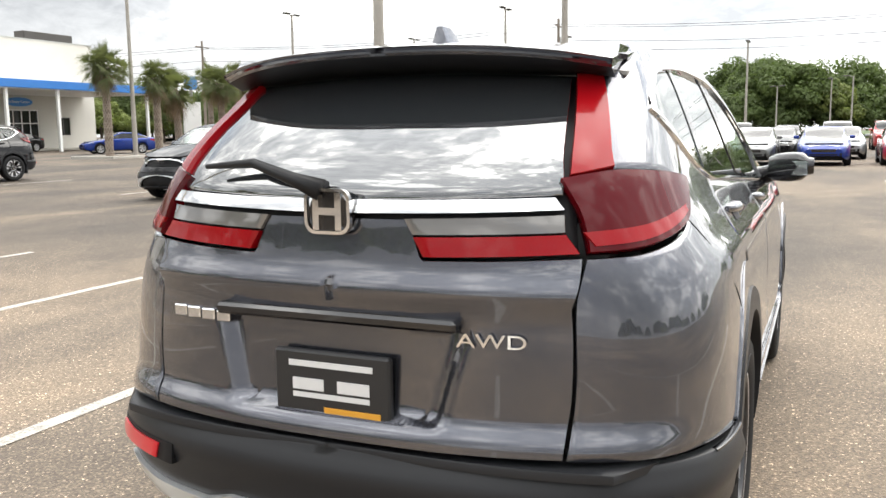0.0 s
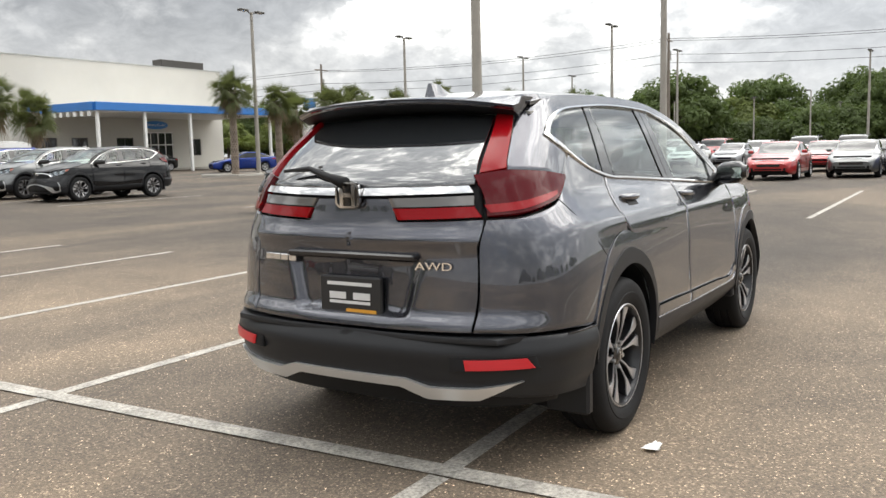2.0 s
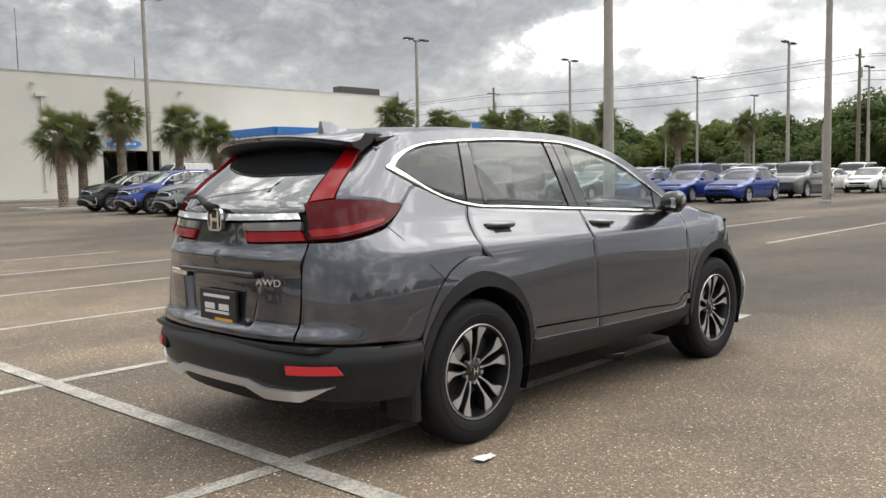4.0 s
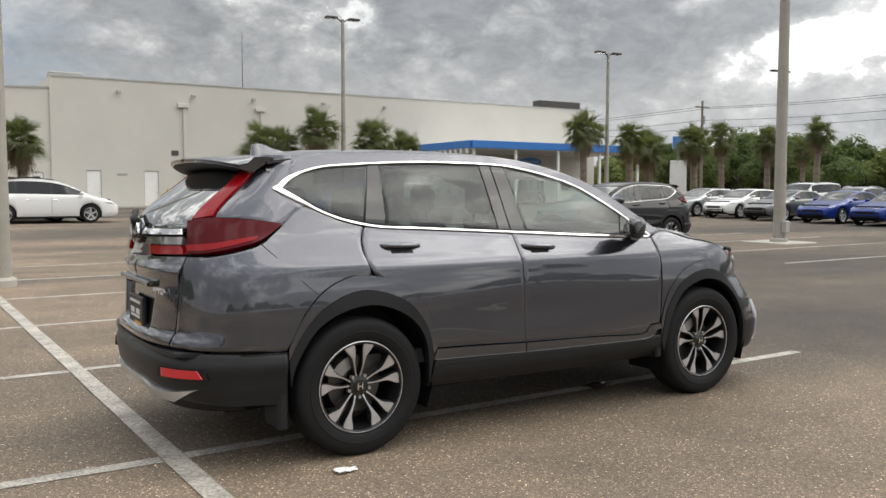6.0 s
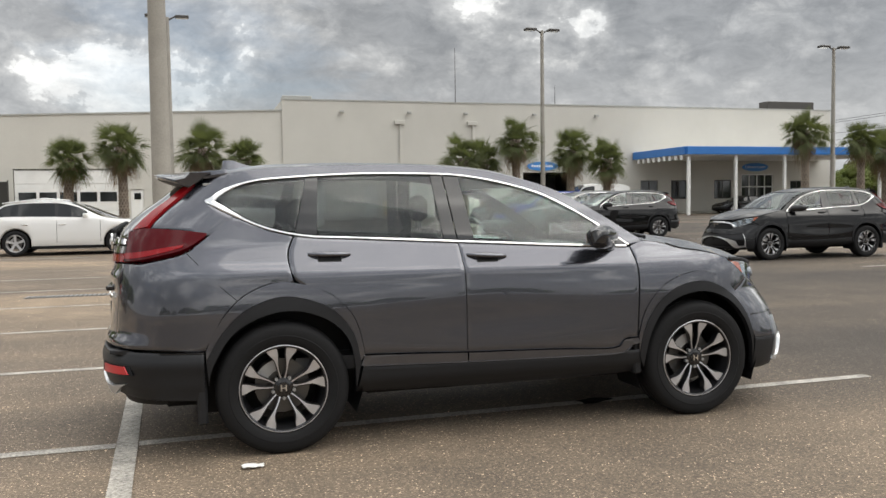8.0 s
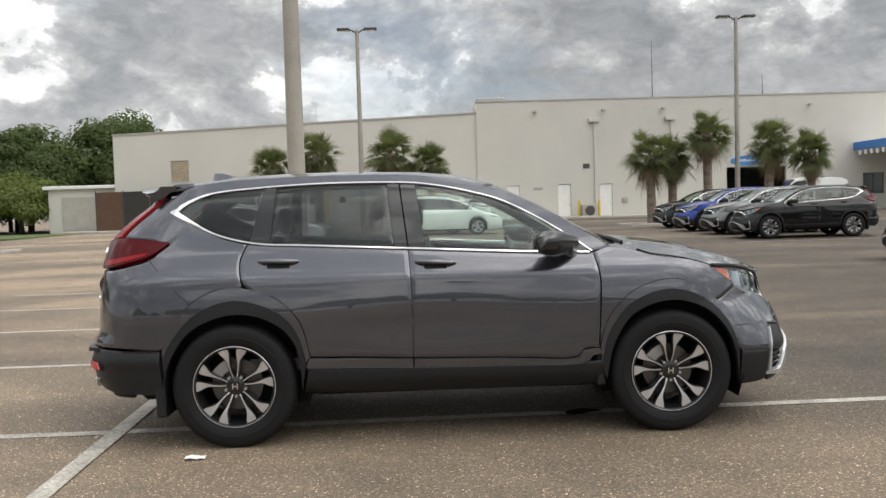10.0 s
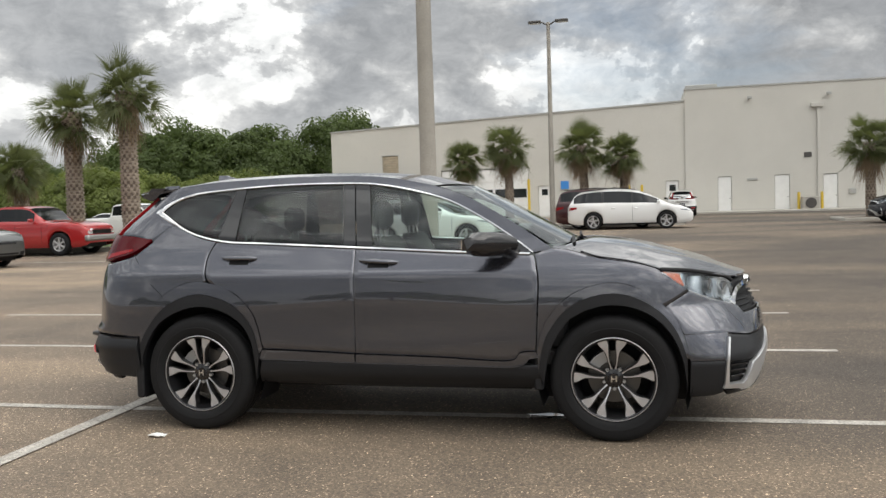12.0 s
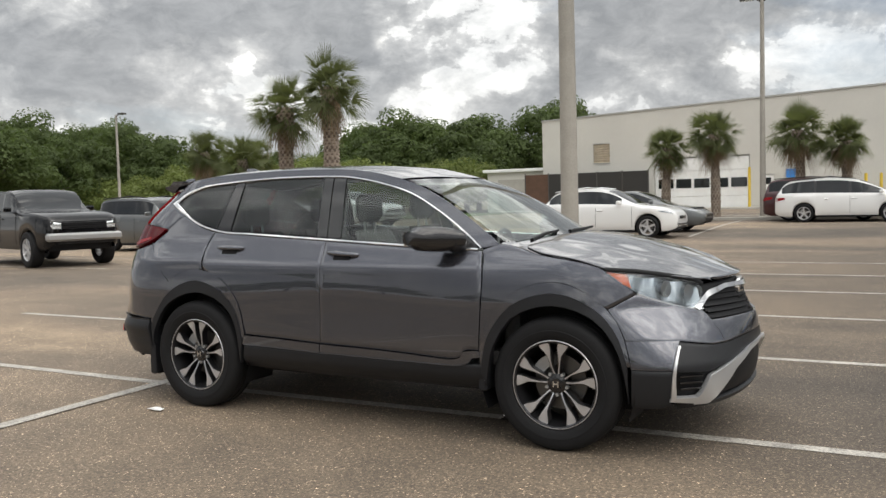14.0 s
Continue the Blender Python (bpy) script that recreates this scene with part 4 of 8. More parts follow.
def skin(bottom, top, left=None, right=None, nu=24, nv=8, off=0.0, thick=0.012, gap=0.0017, disp=None, curved=True, round_edge=0.002, at_mid=()):
    """A slab on the car's skin between four edges given as (s, z). at_mid: which ends lie on the car's middle line."""
    if curved:
        bottom, top = smooth_line(bottom), smooth_line(top)
        left = smooth_line(left) if left else None
        right = smooth_line(right) if right else None
    left = left or [bottom[0], top[0]]
    right = right or [bottom[-1], top[-1]]

    def fr(n, lo, hi):
        base = [k / (n - 1) for k in range(n)]
        e = 0.02 if n < 8 else 0.35 / n
        base = sorted(set([0.0, *([e * 0.3] if lo else []), *base[1:-1], *([1 - e * 0.3] if hi else []), 1.0]))
        return base

    U = fr(nu, "left" not in at_mid, "right" not in at_mid)
    Vv = fr(nv, True, True)
    wid = float(np.linalg.norm(np.array(bottom[-1]) - np.array(bottom[0])) + np.linalg.norm(np.array(top[-1]) - np.array(top[0]))) / 2
    hei = float(np.linalg.norm(np.array(top[0]) - np.array(bottom[0])) + np.linalg.norm(np.array(top[-1]) - np.array(bottom[-1]))) / 2
    gu, gv = min(0.2, gap / max(wid, 1e-3)), min(0.2, gap / max(hei, 1e-3))
    us = [(gu if "left" not in at_mid else 0) + u * (1 - (0 if "left" in at_mid else gu) - (0 if "right" in at_mid else gu)) for u in U]
    vs = [gv + v * (1 - 2 * gv) for v in Vv]
    B, T, L, R = along(bottom, us), along(top, us), along(left, vs), along(right, vs)
    b0, b1, t0, t1 = (np.array(q, float) for q in (bottom[0], bottom[-1], top[0], top[-1]))
    rows, nors = [], []
    for j, v in enumerate(vs):
        row, nr = [], []
        for i, u in enumerate(us):
            q = (1 - v) * B[i] + v * T[i] + (1 - u) * L[j] + u * R[j] - ((1 - u) * (1 - v) * b0 + u * (1 - v) * b1 + (1 - u) * v * t0 + u * v * t1)
            s, z = float(q[0]), float(q[1])
            p = shell(s, z)
            h = 0.004
            ds = shell(min(s + h, FRONT_S), z) - shell(max(s - h, REAR_S), z)
            dz = shell(s, z + 0.02) - shell(s, z - 0.02)
            n = ds.cross(dz)
            n = n.normalized() if n.length > 1e-9 else Vector((0, -1, 0))
            if s <= REAR_S + 0.01 or s >= FRONT_S - 0.01:
                n.y = 0
                n.normalize()
            o = off(s, z) if callable(off) else off
            if disp:
                o += disp(p)
            edge = (j in (0, len(vs) - 1)) or (i == 0 and "left" not in at_mid) or (i == len(us) - 1 and "right" not in at_mid)
            row.append(p + n * (o - (round_edge if edge else 0)))
            nr.append(n)
        rows.append(row)
        nors.append(nr)
    return grid_solid(rows, nors, thick)


def ribbon(line, width, off=0.006, thick=0.012, n=40, taper=None):
    """A strip of trim that follows a line on the skin."""
    pts = along(smooth_line(line, 60), [k / (n - 1) for k in range(n)])
    rows, nors = [[], [], [], []], [[], [], [], []]
    for k, q in enumerate(pts):
        a, b = pts[max(k - 1, 0)], pts[min(k + 1, n - 1)]
        d = (b - a) / max(1e-9, np.linalg.norm(b - a))
        side_v = np.array((-d[1], d[0]))
        w = width * (taper(k / (n - 1)) if taper else 1.0)
        for r, f in enumerate((-0.5, -0.3, 0.3, 0.5)):
            s, z = q + side_v * (w * f)
            p = shell(s, z)
            nn = (shell(s + 0.004, z) - shell(s - 0.004, z)).cross(shell(s, z + 0.02) - shell(s, z - 0.02)).normalized()
            rows[r].append(p + nn * (off - (0.004 if r in (0, 3) else 0)))
            nors[r].append(nn)
    return grid_solid(rows, nors, thick)


def sheet(fn, nu, nv, thick, drop=0.003):
    """A slab from fn(u, v) -> point, u and v from 0 to 1; thickened downwards or inwards along the normal."""
    us = [0, 0.012] + [k / (nu - 1) for k in range(1, nu - 1)] + [0.988, 1]
    vs = [0, 0.012] + [k / (nv - 1) for k in range(1, nv - 1)] + [0.988, 1]
    rows, nors = [], []
    for v in vs:
        row, nr = [], []
        for u in us:
            p = Vector(fn(u, v))
            e = 0.01
            du = Vector(fn(min(1, u + e), v)) - Vector(fn(max(0, u - e), v))
            dv = Vector(fn(u, min(1, v + e))) - Vector(fn(u, max(0, v - e)))
            n = du.cross(dv).normalized()
            if n.z < 0:
                n.negate()
            edge = u in (0, 1) or v in (0, 1)
            row.append(p - n * (drop if edge else 0))
            nr.append(n)
        rows.append(row)
        nors.append(nr)
    return grid_solid(rows, nors, thick)


def curve3(points, n=30):
    return [Vector(p) for p in smooth_line(points, n)]


def at_frac(line, f):
    return Vector(along(line, [f])[0])


# --- wheel ---
def lathe(profile, sides=48):
    V, F = [], []
    n = len(profile)
    for k in range(sides):
        a = 2 * math.pi * k / sides
        for r, y in profile:
            V.append((math.cos(a) * r, y, math.sin(a) * r))
    for k in range(sides):
        k2 = (k + 1) % sides
        for i in range(n - 1):
            F.append((k * n + i, k * n + i + 1, k2 * n + i + 1, k2 * n + i))
    return V, F


def build_wheel(name="wheel", label="", tyre_r=0.376, rim_r=0.247, width=0.225, spin=92.0, style="double", sides=56, parent=None):
    """A wheel at the origin with its outer face towards -y."""
    w = new(name)
    w.parent = parent
    w.empty_display_size = 0.05
    if label:
        w["label"] = label
    h = width / 2
    tr = tyre_r
    tyre_profile = [(rim_r - 0.004, -h + 0.012), (rim_r + 0.012, -h - 0.004), (rim_r + 0.035, -h - 0.012), (rim_r + 0.055, -h - 0.016), (rim_r + 0.058, -h - 0.013),
                    (tr - 0.040, -h - 0.014), (tr - 0.018, -h - 0.004), (tr - 0.006, -h + 0.014), (tr - 0.001, -h + 0.04)]
    for g in range(3 if sides > 30 else 0):
        y = -h + 0.06 + g * (width - 0.12) / 2
        tyre_profile += [(tr, y - 0.012), (tr - 0.009, y - 0.007), (tr - 0.009, y + 0.001), (tr, y + 0.006)]
    tyre_profile += [(tr - 0.003, h - 0.05), (tr - 0.022, h - 0.004), (tr - 0.05, h + 0.01), (rim_r, h - 0.01)]
    V, F = lathe(tyre_profile, sides)
    mesh_part("tyre", V, F, RUBBER, w, smooth=True, sharp=35)
    # rim barrel and lip
    lip = [(rim_r - 0.002, -h + 0.02), (rim_r + 0.001, -h + 0.004), (rim_r - 0.005, -h - 0.002), (rim_r - 0.013, -h + 0.002), (rim_r - 0.017, -h + 0.02), (rim_r - 0.028, -h + 0.05), (rim_r - 0.03, h - 0.03)]
    V, F = lathe(lip, sides)
    rim = mesh_part("rim", V, F, ALLOY_DARK if style == "double" else SILVER_WHEEL, w, smooth=True, sharp=35)
    V, F = lathe([(rim_r - 0.006, -h + 0.0005), (rim_r - 0.001, -h - 0.0035), (rim_r + 0.002, -h + 0.003)], sides)
    mesh_part("rim_edge", V, F, ALLOY, rim, smooth=True)
    # brake disc and caliper
    V, F = lathe([(0.06, -0.01), (0.155, -0.01), (0.155, 0.012), (0.06, 0.012)], sides // 2)
    mesh_part("brake_disc", V, F, BRAKE, w, smooth=True, sharp=30)
    a0, a1 = radians(100), radians(150)
    cv, cf = [], []
    for k in range(7):
        a = a0 + (a1 - a0) * k / 6
        for r, y in ((0.10, -0.05), (0.165, -0.05), (0.165, 0.04), (0.10, 0.04)):
            cv.append((math.cos(a) * r, y, math.sin(a) * r))
    for k in range(6):
        for i in range(4):
            cf.append((k * 4 + i, k * 4 + (i + 1) % 4, k * 4 + 4 + (i + 1) % 4, k * 4 + 4 + i))
    cf += [(0, 1, 2, 3), (27, 26, 25, 24)]
    mesh_part("brake_caliper", cv, cf, STEEL, w)
    # spokes: pairs that leave the hub close together and spread to the rim
    fv, ff, bv, bf = [], [], [], []
    yf = -h + 0.012

    def spoke(path, widths, dish, faces_v, faces_f, depth):
        base = len(faces_v)
        n = len(path)
        for k, (r, a) in enumerate(path):
            a = radians(a)
            ta = a + math.pi / 2
            for sgn in (-1, 1):
                x = math.cos(a) * r + math.cos(ta) * widths[k] / 2 * sgn
                z = math.sin(a) * r + math.sin(ta) * widths[k] / 2 * sgn
                faces_v.append((x, yf + dish[k], z))
                faces_v.append((x * 0.985, yf + dish[k] + depth, z * 0.985))
        for k in range(n - 1):
            b = base + k * 4
            faces_f += [(b, b + 2, b + 6, b + 4), (b + 1, b + 5, b + 7, b + 3), (b, b + 4, b + 5, b + 1), (b + 2, b + 3, b + 7, b + 6)]
        faces_f += [(base, base + 1, base + 3, base + 2), (base + 4 * n - 4, base + 4 * n - 2, base + 4 * n - 1, base + 4 * n - 3)]

    if style == "double":
        for k in range(5):
            c = spin + 72 * k
            for sg in (-1, 1):
                # r as a share of the rim, inner and outer edge in degrees off the pair's middle, dish
                rows = ((0.20, 5.0, 18.0, 0.030), (0.30, 10.4, 15.6, 0.024), (0.42, 11.4, 15.0, 0.016), (0.55, 9.9, 14.2, 0.010), (0.66, 8.2, 14.6, 0.006),
                        (0.76, 6.9, 17.6, 0.004), (0.84, 6.4, 20.4, 0.003), (0.91, 6.8, 21.6, 0.002), (0.985, 10.4, 21.4, 0.000))
                for rim_f, grow, dy, dep, (vv, ft) in ((1.0, 0.0, 0.0, 0.005, (fv, ff)), (1.0, 1.1, 0.005, 0.045, (bv, bf))):
                    p = [(q[0] * rim_r, c + sg * (q[1] + q[2]) / 2) for q in rows]
                    wd = [q[0] * rim_r * radians(q[2] - q[1] + 2 * grow / max(q[0], 0.3)) for q in rows]
                    spoke(p, wd, [q[3] + dy for q in rows], vv, ft, dep)
        mesh_part("spoke_facing", fv, ff, ALLOY, rim, "bright machined spoke faces")
        mesh_part("spoke_body", bv, bf, ALLOY_DARK, rim)
    else:
        for k in range(style):
            c = spin + 360 / style * k
            spoke([(0.04, c), (0.10, c), (rim_r - 0.015, c)], [0.060, 0.052, 0.075], [0.02, 0.01, 0.0], fv, ff, 0.03)
        mesh_part("spoke_facing", fv, ff, SILVER_WHEEL, rim)
    V, F = lathe([(0.0, yf + 0.012), (0.030, yf + 0.013), (0.034, yf + 0.02), (0.055, yf + 0.026), (0.06, yf + 0.06)], sides // 2)
    hub = mesh_part("hub_cap", V, F, BLACK_GLOSS if style == "double" else SILVER_WHEEL, w, smooth=True, sharp=40)
    if style == "double":
        V, F = plate_of(bar_mark(0.034, 0.036, 0.007, 0.0035))
        mesh_part("emblem", [(a, yf + 0.007 + 0.005 * d, b) for a, b, d in V], F, CHROME, hub)
        for k in range(5):
            a = radians(spin + 36 + 72 * k)
            V, F = tube([(math.cos(a) * 0.062, yf + 0.018, math.sin(a) * 0.062), (math.cos(a) * 0.062, yf + 0.045, math.sin(a) * 0.062)], [0.010, 0.011], 6)
            mesh_part("lug_nut", V, F, STEEL, w)
    return w


CHROME_TOP = [(-1.702, 1.427), (-1.629, 1.484), (-1.478, 1.539), (-1.248, 1.564), (-0.791, 1.585), (-0.318, 1.579), (-0.112, 1.56), (0.11, 1.515), (0.329, 1.449), (0.544, 1.338), (0.718, 1.227), (0.868, 1.118)]
CHROME_LOW = [(-1.702, 1.427), (-1.57, 1.349), (-1.407, 1.274), (-1.243, 1.23), (-1.023, 1.213), (-0.65, 1.191), (-0.272, 1.169), (0.079, 1.149), (0.435, 1.129), (0.868, 1.112)]
ARCH_R = [(-1.735, 0.42), (-1.71, 0.53), (-1.592, 0.705), (-1.402, 0.797), (-1.217, 0.803), (-1.036, 0.722), (-0.940, 0.578), (-0.920, 0.34)]
MID_R = [(-1.748, 0.55), (-1.69, 0.66), (-1.572, 0.795), (-1.402, 0.877), (-1.245, 0.882), (-1.052, 0.81), (-0.932, 0.665), (-0.892, 0.50)]
OUT_R = [(-1.748, 0.612), (-1.665, 0.773), (-1.55, 0.896), (-1.402, 0.963), (-1.262, 0.967), (-1.068, 0.902), (-0.925, 0.757), (-0.868, 0.541)]
ARCH_F = [(0.925, 0.34), (0.945, 0.46), (0.980, 0.578), (1.085, 0.731), (1.249, 0.803), (1.400, 0.806), (1.551, 0.748), (1.664, 0.632), (1.724, 0.48), (1.745, 0.30)]
MID_F = [(0.895, 0.42), (0.913, 0.53), (0.958, 0.655), (1.083, 0.802), (1.265, 0.872), (1.430, 0.863), (1.588, 0.776), (1.692, 0.65), (1.745, 0.50)]
OUT_F = [(0.888, 0.548), (0.942, 0.717), (1.083, 0.868), (1.288, 0.938), (1.456, 0.915), (1.624, 0.799), (1.717, 0.663), (1.762, 0.50)]
CROWN = ((-2.0, 1.575), (-1.88, 1.588), (-1.753, 1.618), (-1.343, 1.663), (-0.94, 1.676), (-0.543, 1.673), (-0.151, 1.657), (0.08, 1.632), (0.30, 1.572), (0.36, 1.55))


def roof_mid(x):
    return lerp_table(x, [c[0] for c in CROWN], [c[1] for c in CROWN])


def cut(line, x0, x1):
    """The stretch of a side line between two x."""
    L = smooth_line(line, 120)
    zs = lambda x: float(np.interp(x, [p[0] for p in L], [p[1] for p in L]))
    return [(x0 + (x1 - x0) * k / 10, zs(x0 + (x1 - x0) * k / 10)) for k in range(11)]


def build_suv(paint=PAINT, label="", at=(0, 0, 0), turn=0.0, group=""):
    car = thing("suv", label, "car", (0, 0, 0), 0, group)
    P = lambda n, vf, m, side, lab="", parent=car, sharp=45: finish(n, vf[0], vf[1], m, parent, side, lab, sharp=sharp)
    C = lambda n, vf, m, lab="", parent=car, sharp=45: finish(n, vf[0], vf[1], m, parent, -1, lab, both=True, sharp=sharp)

    def waist(s, z):
        # sculpting of the doors: shoulder fold above, scoop below it
        d = 0.010 * math.exp(-((z - 1.00) / 0.035) ** 2) * smoothstep(-2.0, -1.2, s) * (1 - smoothstep(0.4, 1.3, s))
        d -= 0.010 * math.exp(-((z - (0.72 + 0.06 * s)) / 0.20) ** 2) * smoothstep(-1.1, -0.1, s) * (1 - smoothstep(-0.1, 0.95, s))
        return d

    for side in (-1, 1):
        # --- doors ---
        seam_b = [(-0.246, 0.515), (-0.246, 0.778), (-0.250, 1.0), (-0.262, 1.163)]
        fd = P("front_door", skin([(-0.246, 0.515), (0.30, 0.50), (0.72, 0.482), (0.79, 0.535), (0.880, 0.54)], [(-0.262, 1.163), (0.079, 1.143), (0.435, 1.123), (0.873, 1.106)],
                                  seam_b, [(0.880, 0.54), (0.892, 0.753), (0.899, 0.958), (0.873, 1.106)], 36, 22, off=waist, disp=None, curved=True), paint, side)
        rd = P("rear_door", skin([(-0.868, 0.541), (-0.55, 0.53), (-0.246, 0.515)], [(-1.240, 1.223), (-1.023, 1.207), (-0.65, 1.185), (-0.262, 1.163)],
                                 [(-0.868, 0.541), (-0.925, 0.757), (-1.068, 0.902), (-1.245, 0.968), (-1.282, 1.117), (-1.240, 1.223)], seam_b, 34, 22, off=waist), paint, side)
        for d, x0, x1, z0, z1 in ((fd, -0.223, 0.028, 1.089, 1.075), (rd, -1.172, -0.926, 1.118, 1.113)):
            n = 15
            rows, nors = [], []
            for v in range(7):
                a = v / 6
                row, nr = [], []
                for u in range(n):
                    f = u / (n - 1)
                    x, z = x0 + (x1 - x0) * f, z0 + (z1 - z0) * f
                    b = shell(x, z)
                    bow = math.sin(math.pi * f) ** 0.6
                    row.append(Vector((x, b.y - 0.006 - 0.034 * bow * math.sin(math.pi * (0.12 + 0.76 * a)) ** 0.7, z + (a - 0.5) * 0.036 * (0.45 + 0.55 * bow))))
                    nr.append(Vector((0, -1, 0)))
                rows.append(row); nors.append(nr)
            V, F = grid_solid(rows, nors, 0.02)
            hd = P("handle", (V, F), paint, side, "", d)
            xm, zm = (x0 + x1) / 2, (z0 + z1) / 2 - 0.012
            P("handle_cup", skin([(xm - 0.07, zm - 0.030), (xm + 0.07, zm - 0.032)], [(xm - 0.07, zm + 0.02), (xm + 0.07, zm + 0.02)], nu=8, nv=5, off=0.002, thick=0.006), BLACK_SATIN, side, "", d)
        # --- rear quarter ---
        P("rear_quarter", skin([at_tail(0.585, 0.625), at_x(-2.09, 0.625), at_x(-1.92, 0.620), (-1.748, 0.614), (-1.665, 0.773), (-1.55, 0.896), (-1.402, 0.963), (-1.262, 0.967)],
                               [at_tail(0.612, 1.085), at_x(-2.06, 1.092), at_x(-1.94, 1.118), (-1.833, 1.152), (-1.725, 1.228), (-1.57, 1.340), (-1.407, 1.265), (-1.246, 1.222)],
                               [at_tail(0.585, 0.625), at_tail(0.602, 0.75), at_tail(0.596, 0.97), at_tail(0.612, 1.085)],
                               [(-1.262, 0.967), (-1.286, 1.117), (-1.246, 1.222)], 60, 22, thick=0.014,
                               disp=lambda p: 0.012 * math.exp(-((p.z - 1.02) / 0.04) ** 2) * smoothstep(-2.05, -1.6, p.x) + 0.022 * (1 - smoothstep(0.650, 0.705, p.z)) * (1 - smoothstep(-2.16, -2.0, p.x))), paint, side)
        P("rear_pillar", skin([at_tail(0.642, 1.284), at_x(-1.90, 1.275), (-1.80, 1.259), (-1.715, 1.236), (-1.572, 1.3415)], [at_tail(0.552, 1.530), at_x(-1.72, 1.565), (-1.60, 1.585), (-1.478, 1.60)],
                              [at_tail(0.642, 1.284), at_tail(0.618, 1.354), at_tail(0.588, 1.437), at_tail(0.552, 1.530)],
                              [(-1.572, 1.3415), (-1.715, 1.428), (-1.635, 1.495), (-1.478, 1.60)], 18, 14, gap=0.0), paint, side)
        P("roof_rail", skin([(-1.635, 1.492), (-1.478, 1.545), (-1.248, 1.570), (-0.791, 1.591), (-0.318, 1.585), (-0.112, 1.566), (0.11, 1.521), (0.329, 1.455), (0.544, 1.344), (0.718, 1.233), (0.872, 1.122)],
                            [(-1.60, 1.592), (-1.40, 1.618), (-1.15, 1.630), (-0.75, 1.638), (-0.30, 1.630), (-0.05, 1.606), (0.19, 1.556), (0.41, 1.485), (0.632, 1.370), (0.812, 1.257), (0.985, 1.140)], nu=60, nv=8, gap=0.0, thick=0.02), paint, side)
        # --- front wing ---
        P("front_wing", skin([(0.886, 0.552), (0.942, 0.717), (1.083, 0.868), (1.288, 0.938), (1.456, 0.915), (1.6295, 0.7968)],
                             [(0.876, 1.112), (0.985, 1.145), (1.10, 1.128), (1.24, 1.085), (1.466, 1.048), (1.608, 1.000), at_x(1.7672, 0.8768)],
                             [(0.886, 0.552), (0.897, 0.753), (0.904, 0.958), (0.876, 1.112)], [(1.6295, 0.7968), at_x(1.7672, 0.8768)], 44, 16), paint, side)
        wa = curve3([tuple(shell(0.985, 1.145)), tuple(shell(1.10, 1.128)), tuple(shell(1.245, 1.083))])
        wb = curve3([(0.978, -0.757, 1.152), (1.028, -0.703, 1.153), (1.108, -0.778, 1.133), (1.245, -0.812, 1.089)])
        P("wing_top", sheet(lambda u, v: tuple(at_frac(wa, u).lerp(at_frac(wb, u), v)), 10, 5, 0.012, 0.0), paint, side)
        ga = curve3([tuple(shell(1.23, 1.088) + Vector((0, 0.004, -0.004))), tuple(shell(1.466, 1.048) + Vector((0, 0.004, -0.004))), tuple(shell(1.608, 1.000) + Vector((0, 0.004, -0.004)))])
        gb = curve3([(1.23, -0.800, 1.078), (1.46, -0.800, 1.036), (1.61, -0.785, 0.990)])
        V, F = tube(curve3([(1.15, -0.795, 1.122), (1.24, -0.820, 1.092), (1.36, -0.824, 1.073), (1.46, -0.823, 1.054), (1.56, -0.818, 1.024), (1.615, -0.808, 1.007), (1.68, -0.785, 1.001)], 30), [0.0045] * 31, 6)
        P("bonnet_seam", (V, F), BLACK_SATIN, side)
        P("bonnet_gap", sheet(lambda u, v: tuple(at_frac(ga, u).lerp(at_frac(gb, u), v)), 12, 3, 0.010, 0.0), BLACK_SATIN, side)
        # --- wheel arch flares and cladding ---
        for nm, inner, mid, outer in (("rear_arch", ARCH_R, MID_R, OUT_R), ("front_arch", ARCH_F, MID_F, OUT_F)):
            P(nm, skin(mid, outer, nu=44, nv=5, off=0.006, gap=0.0015), paint, side, "painted wheel arch flare")
            P(nm + "_cladding", skin(inner, mid, nu=44, nv=5, off=0.011, thick=0.035, gap=0.0005), CLAD, side, "dark plastic wheel arch lip")
        # --- sills ---
        P("sill", skin([(-0.915, 0.305), (-0.2, 0.288), (0.45, 0.285), (0.925, 0.30)], [(-0.880, 0.470), (-0.25, 0.455), (0.45, 0.445), (0.925, 0.46)], nu=36, nv=8, off=lambda s, z: 0.004 - 0.05 * smoothstep(0.40, 0.28, z), thick=0.05), CLAD, side, "dark plastic sill cladding")
        P("door_moulding", skin([(-0.895, 0.475), (-0.55, 0.468), (-0.249, 0.458)], [(-0.872, 0.536), (-0.55, 0.525), (-0.249, 0.512)], nu=16, nv=5, off=0.008), paint, side)
        P("door_moulding", skin([(-0.243, 0.458), (0.40, 0.448), (0.76, 0.448), (0.84, 0.49), (0.895, 0.50)], [(-0.243, 0.512), (0.30, 0.497), (0.715, 0.478), (0.785, 0.530), (0.885, 0.537)], nu=24, nv=5, off=0.008), paint, side)
        P("moulding_strip", ribbon([(-0.88, 0.474), (-0.55, 0.466), (-0.249, 0.456)], 0.007, 0.013), paint, side)
        P("moulding_strip", ribbon([(-0.243, 0.456), (0.40, 0.446), (0.755, 0.446), (0.835, 0.488)], 0.007, 0.013), paint, side)
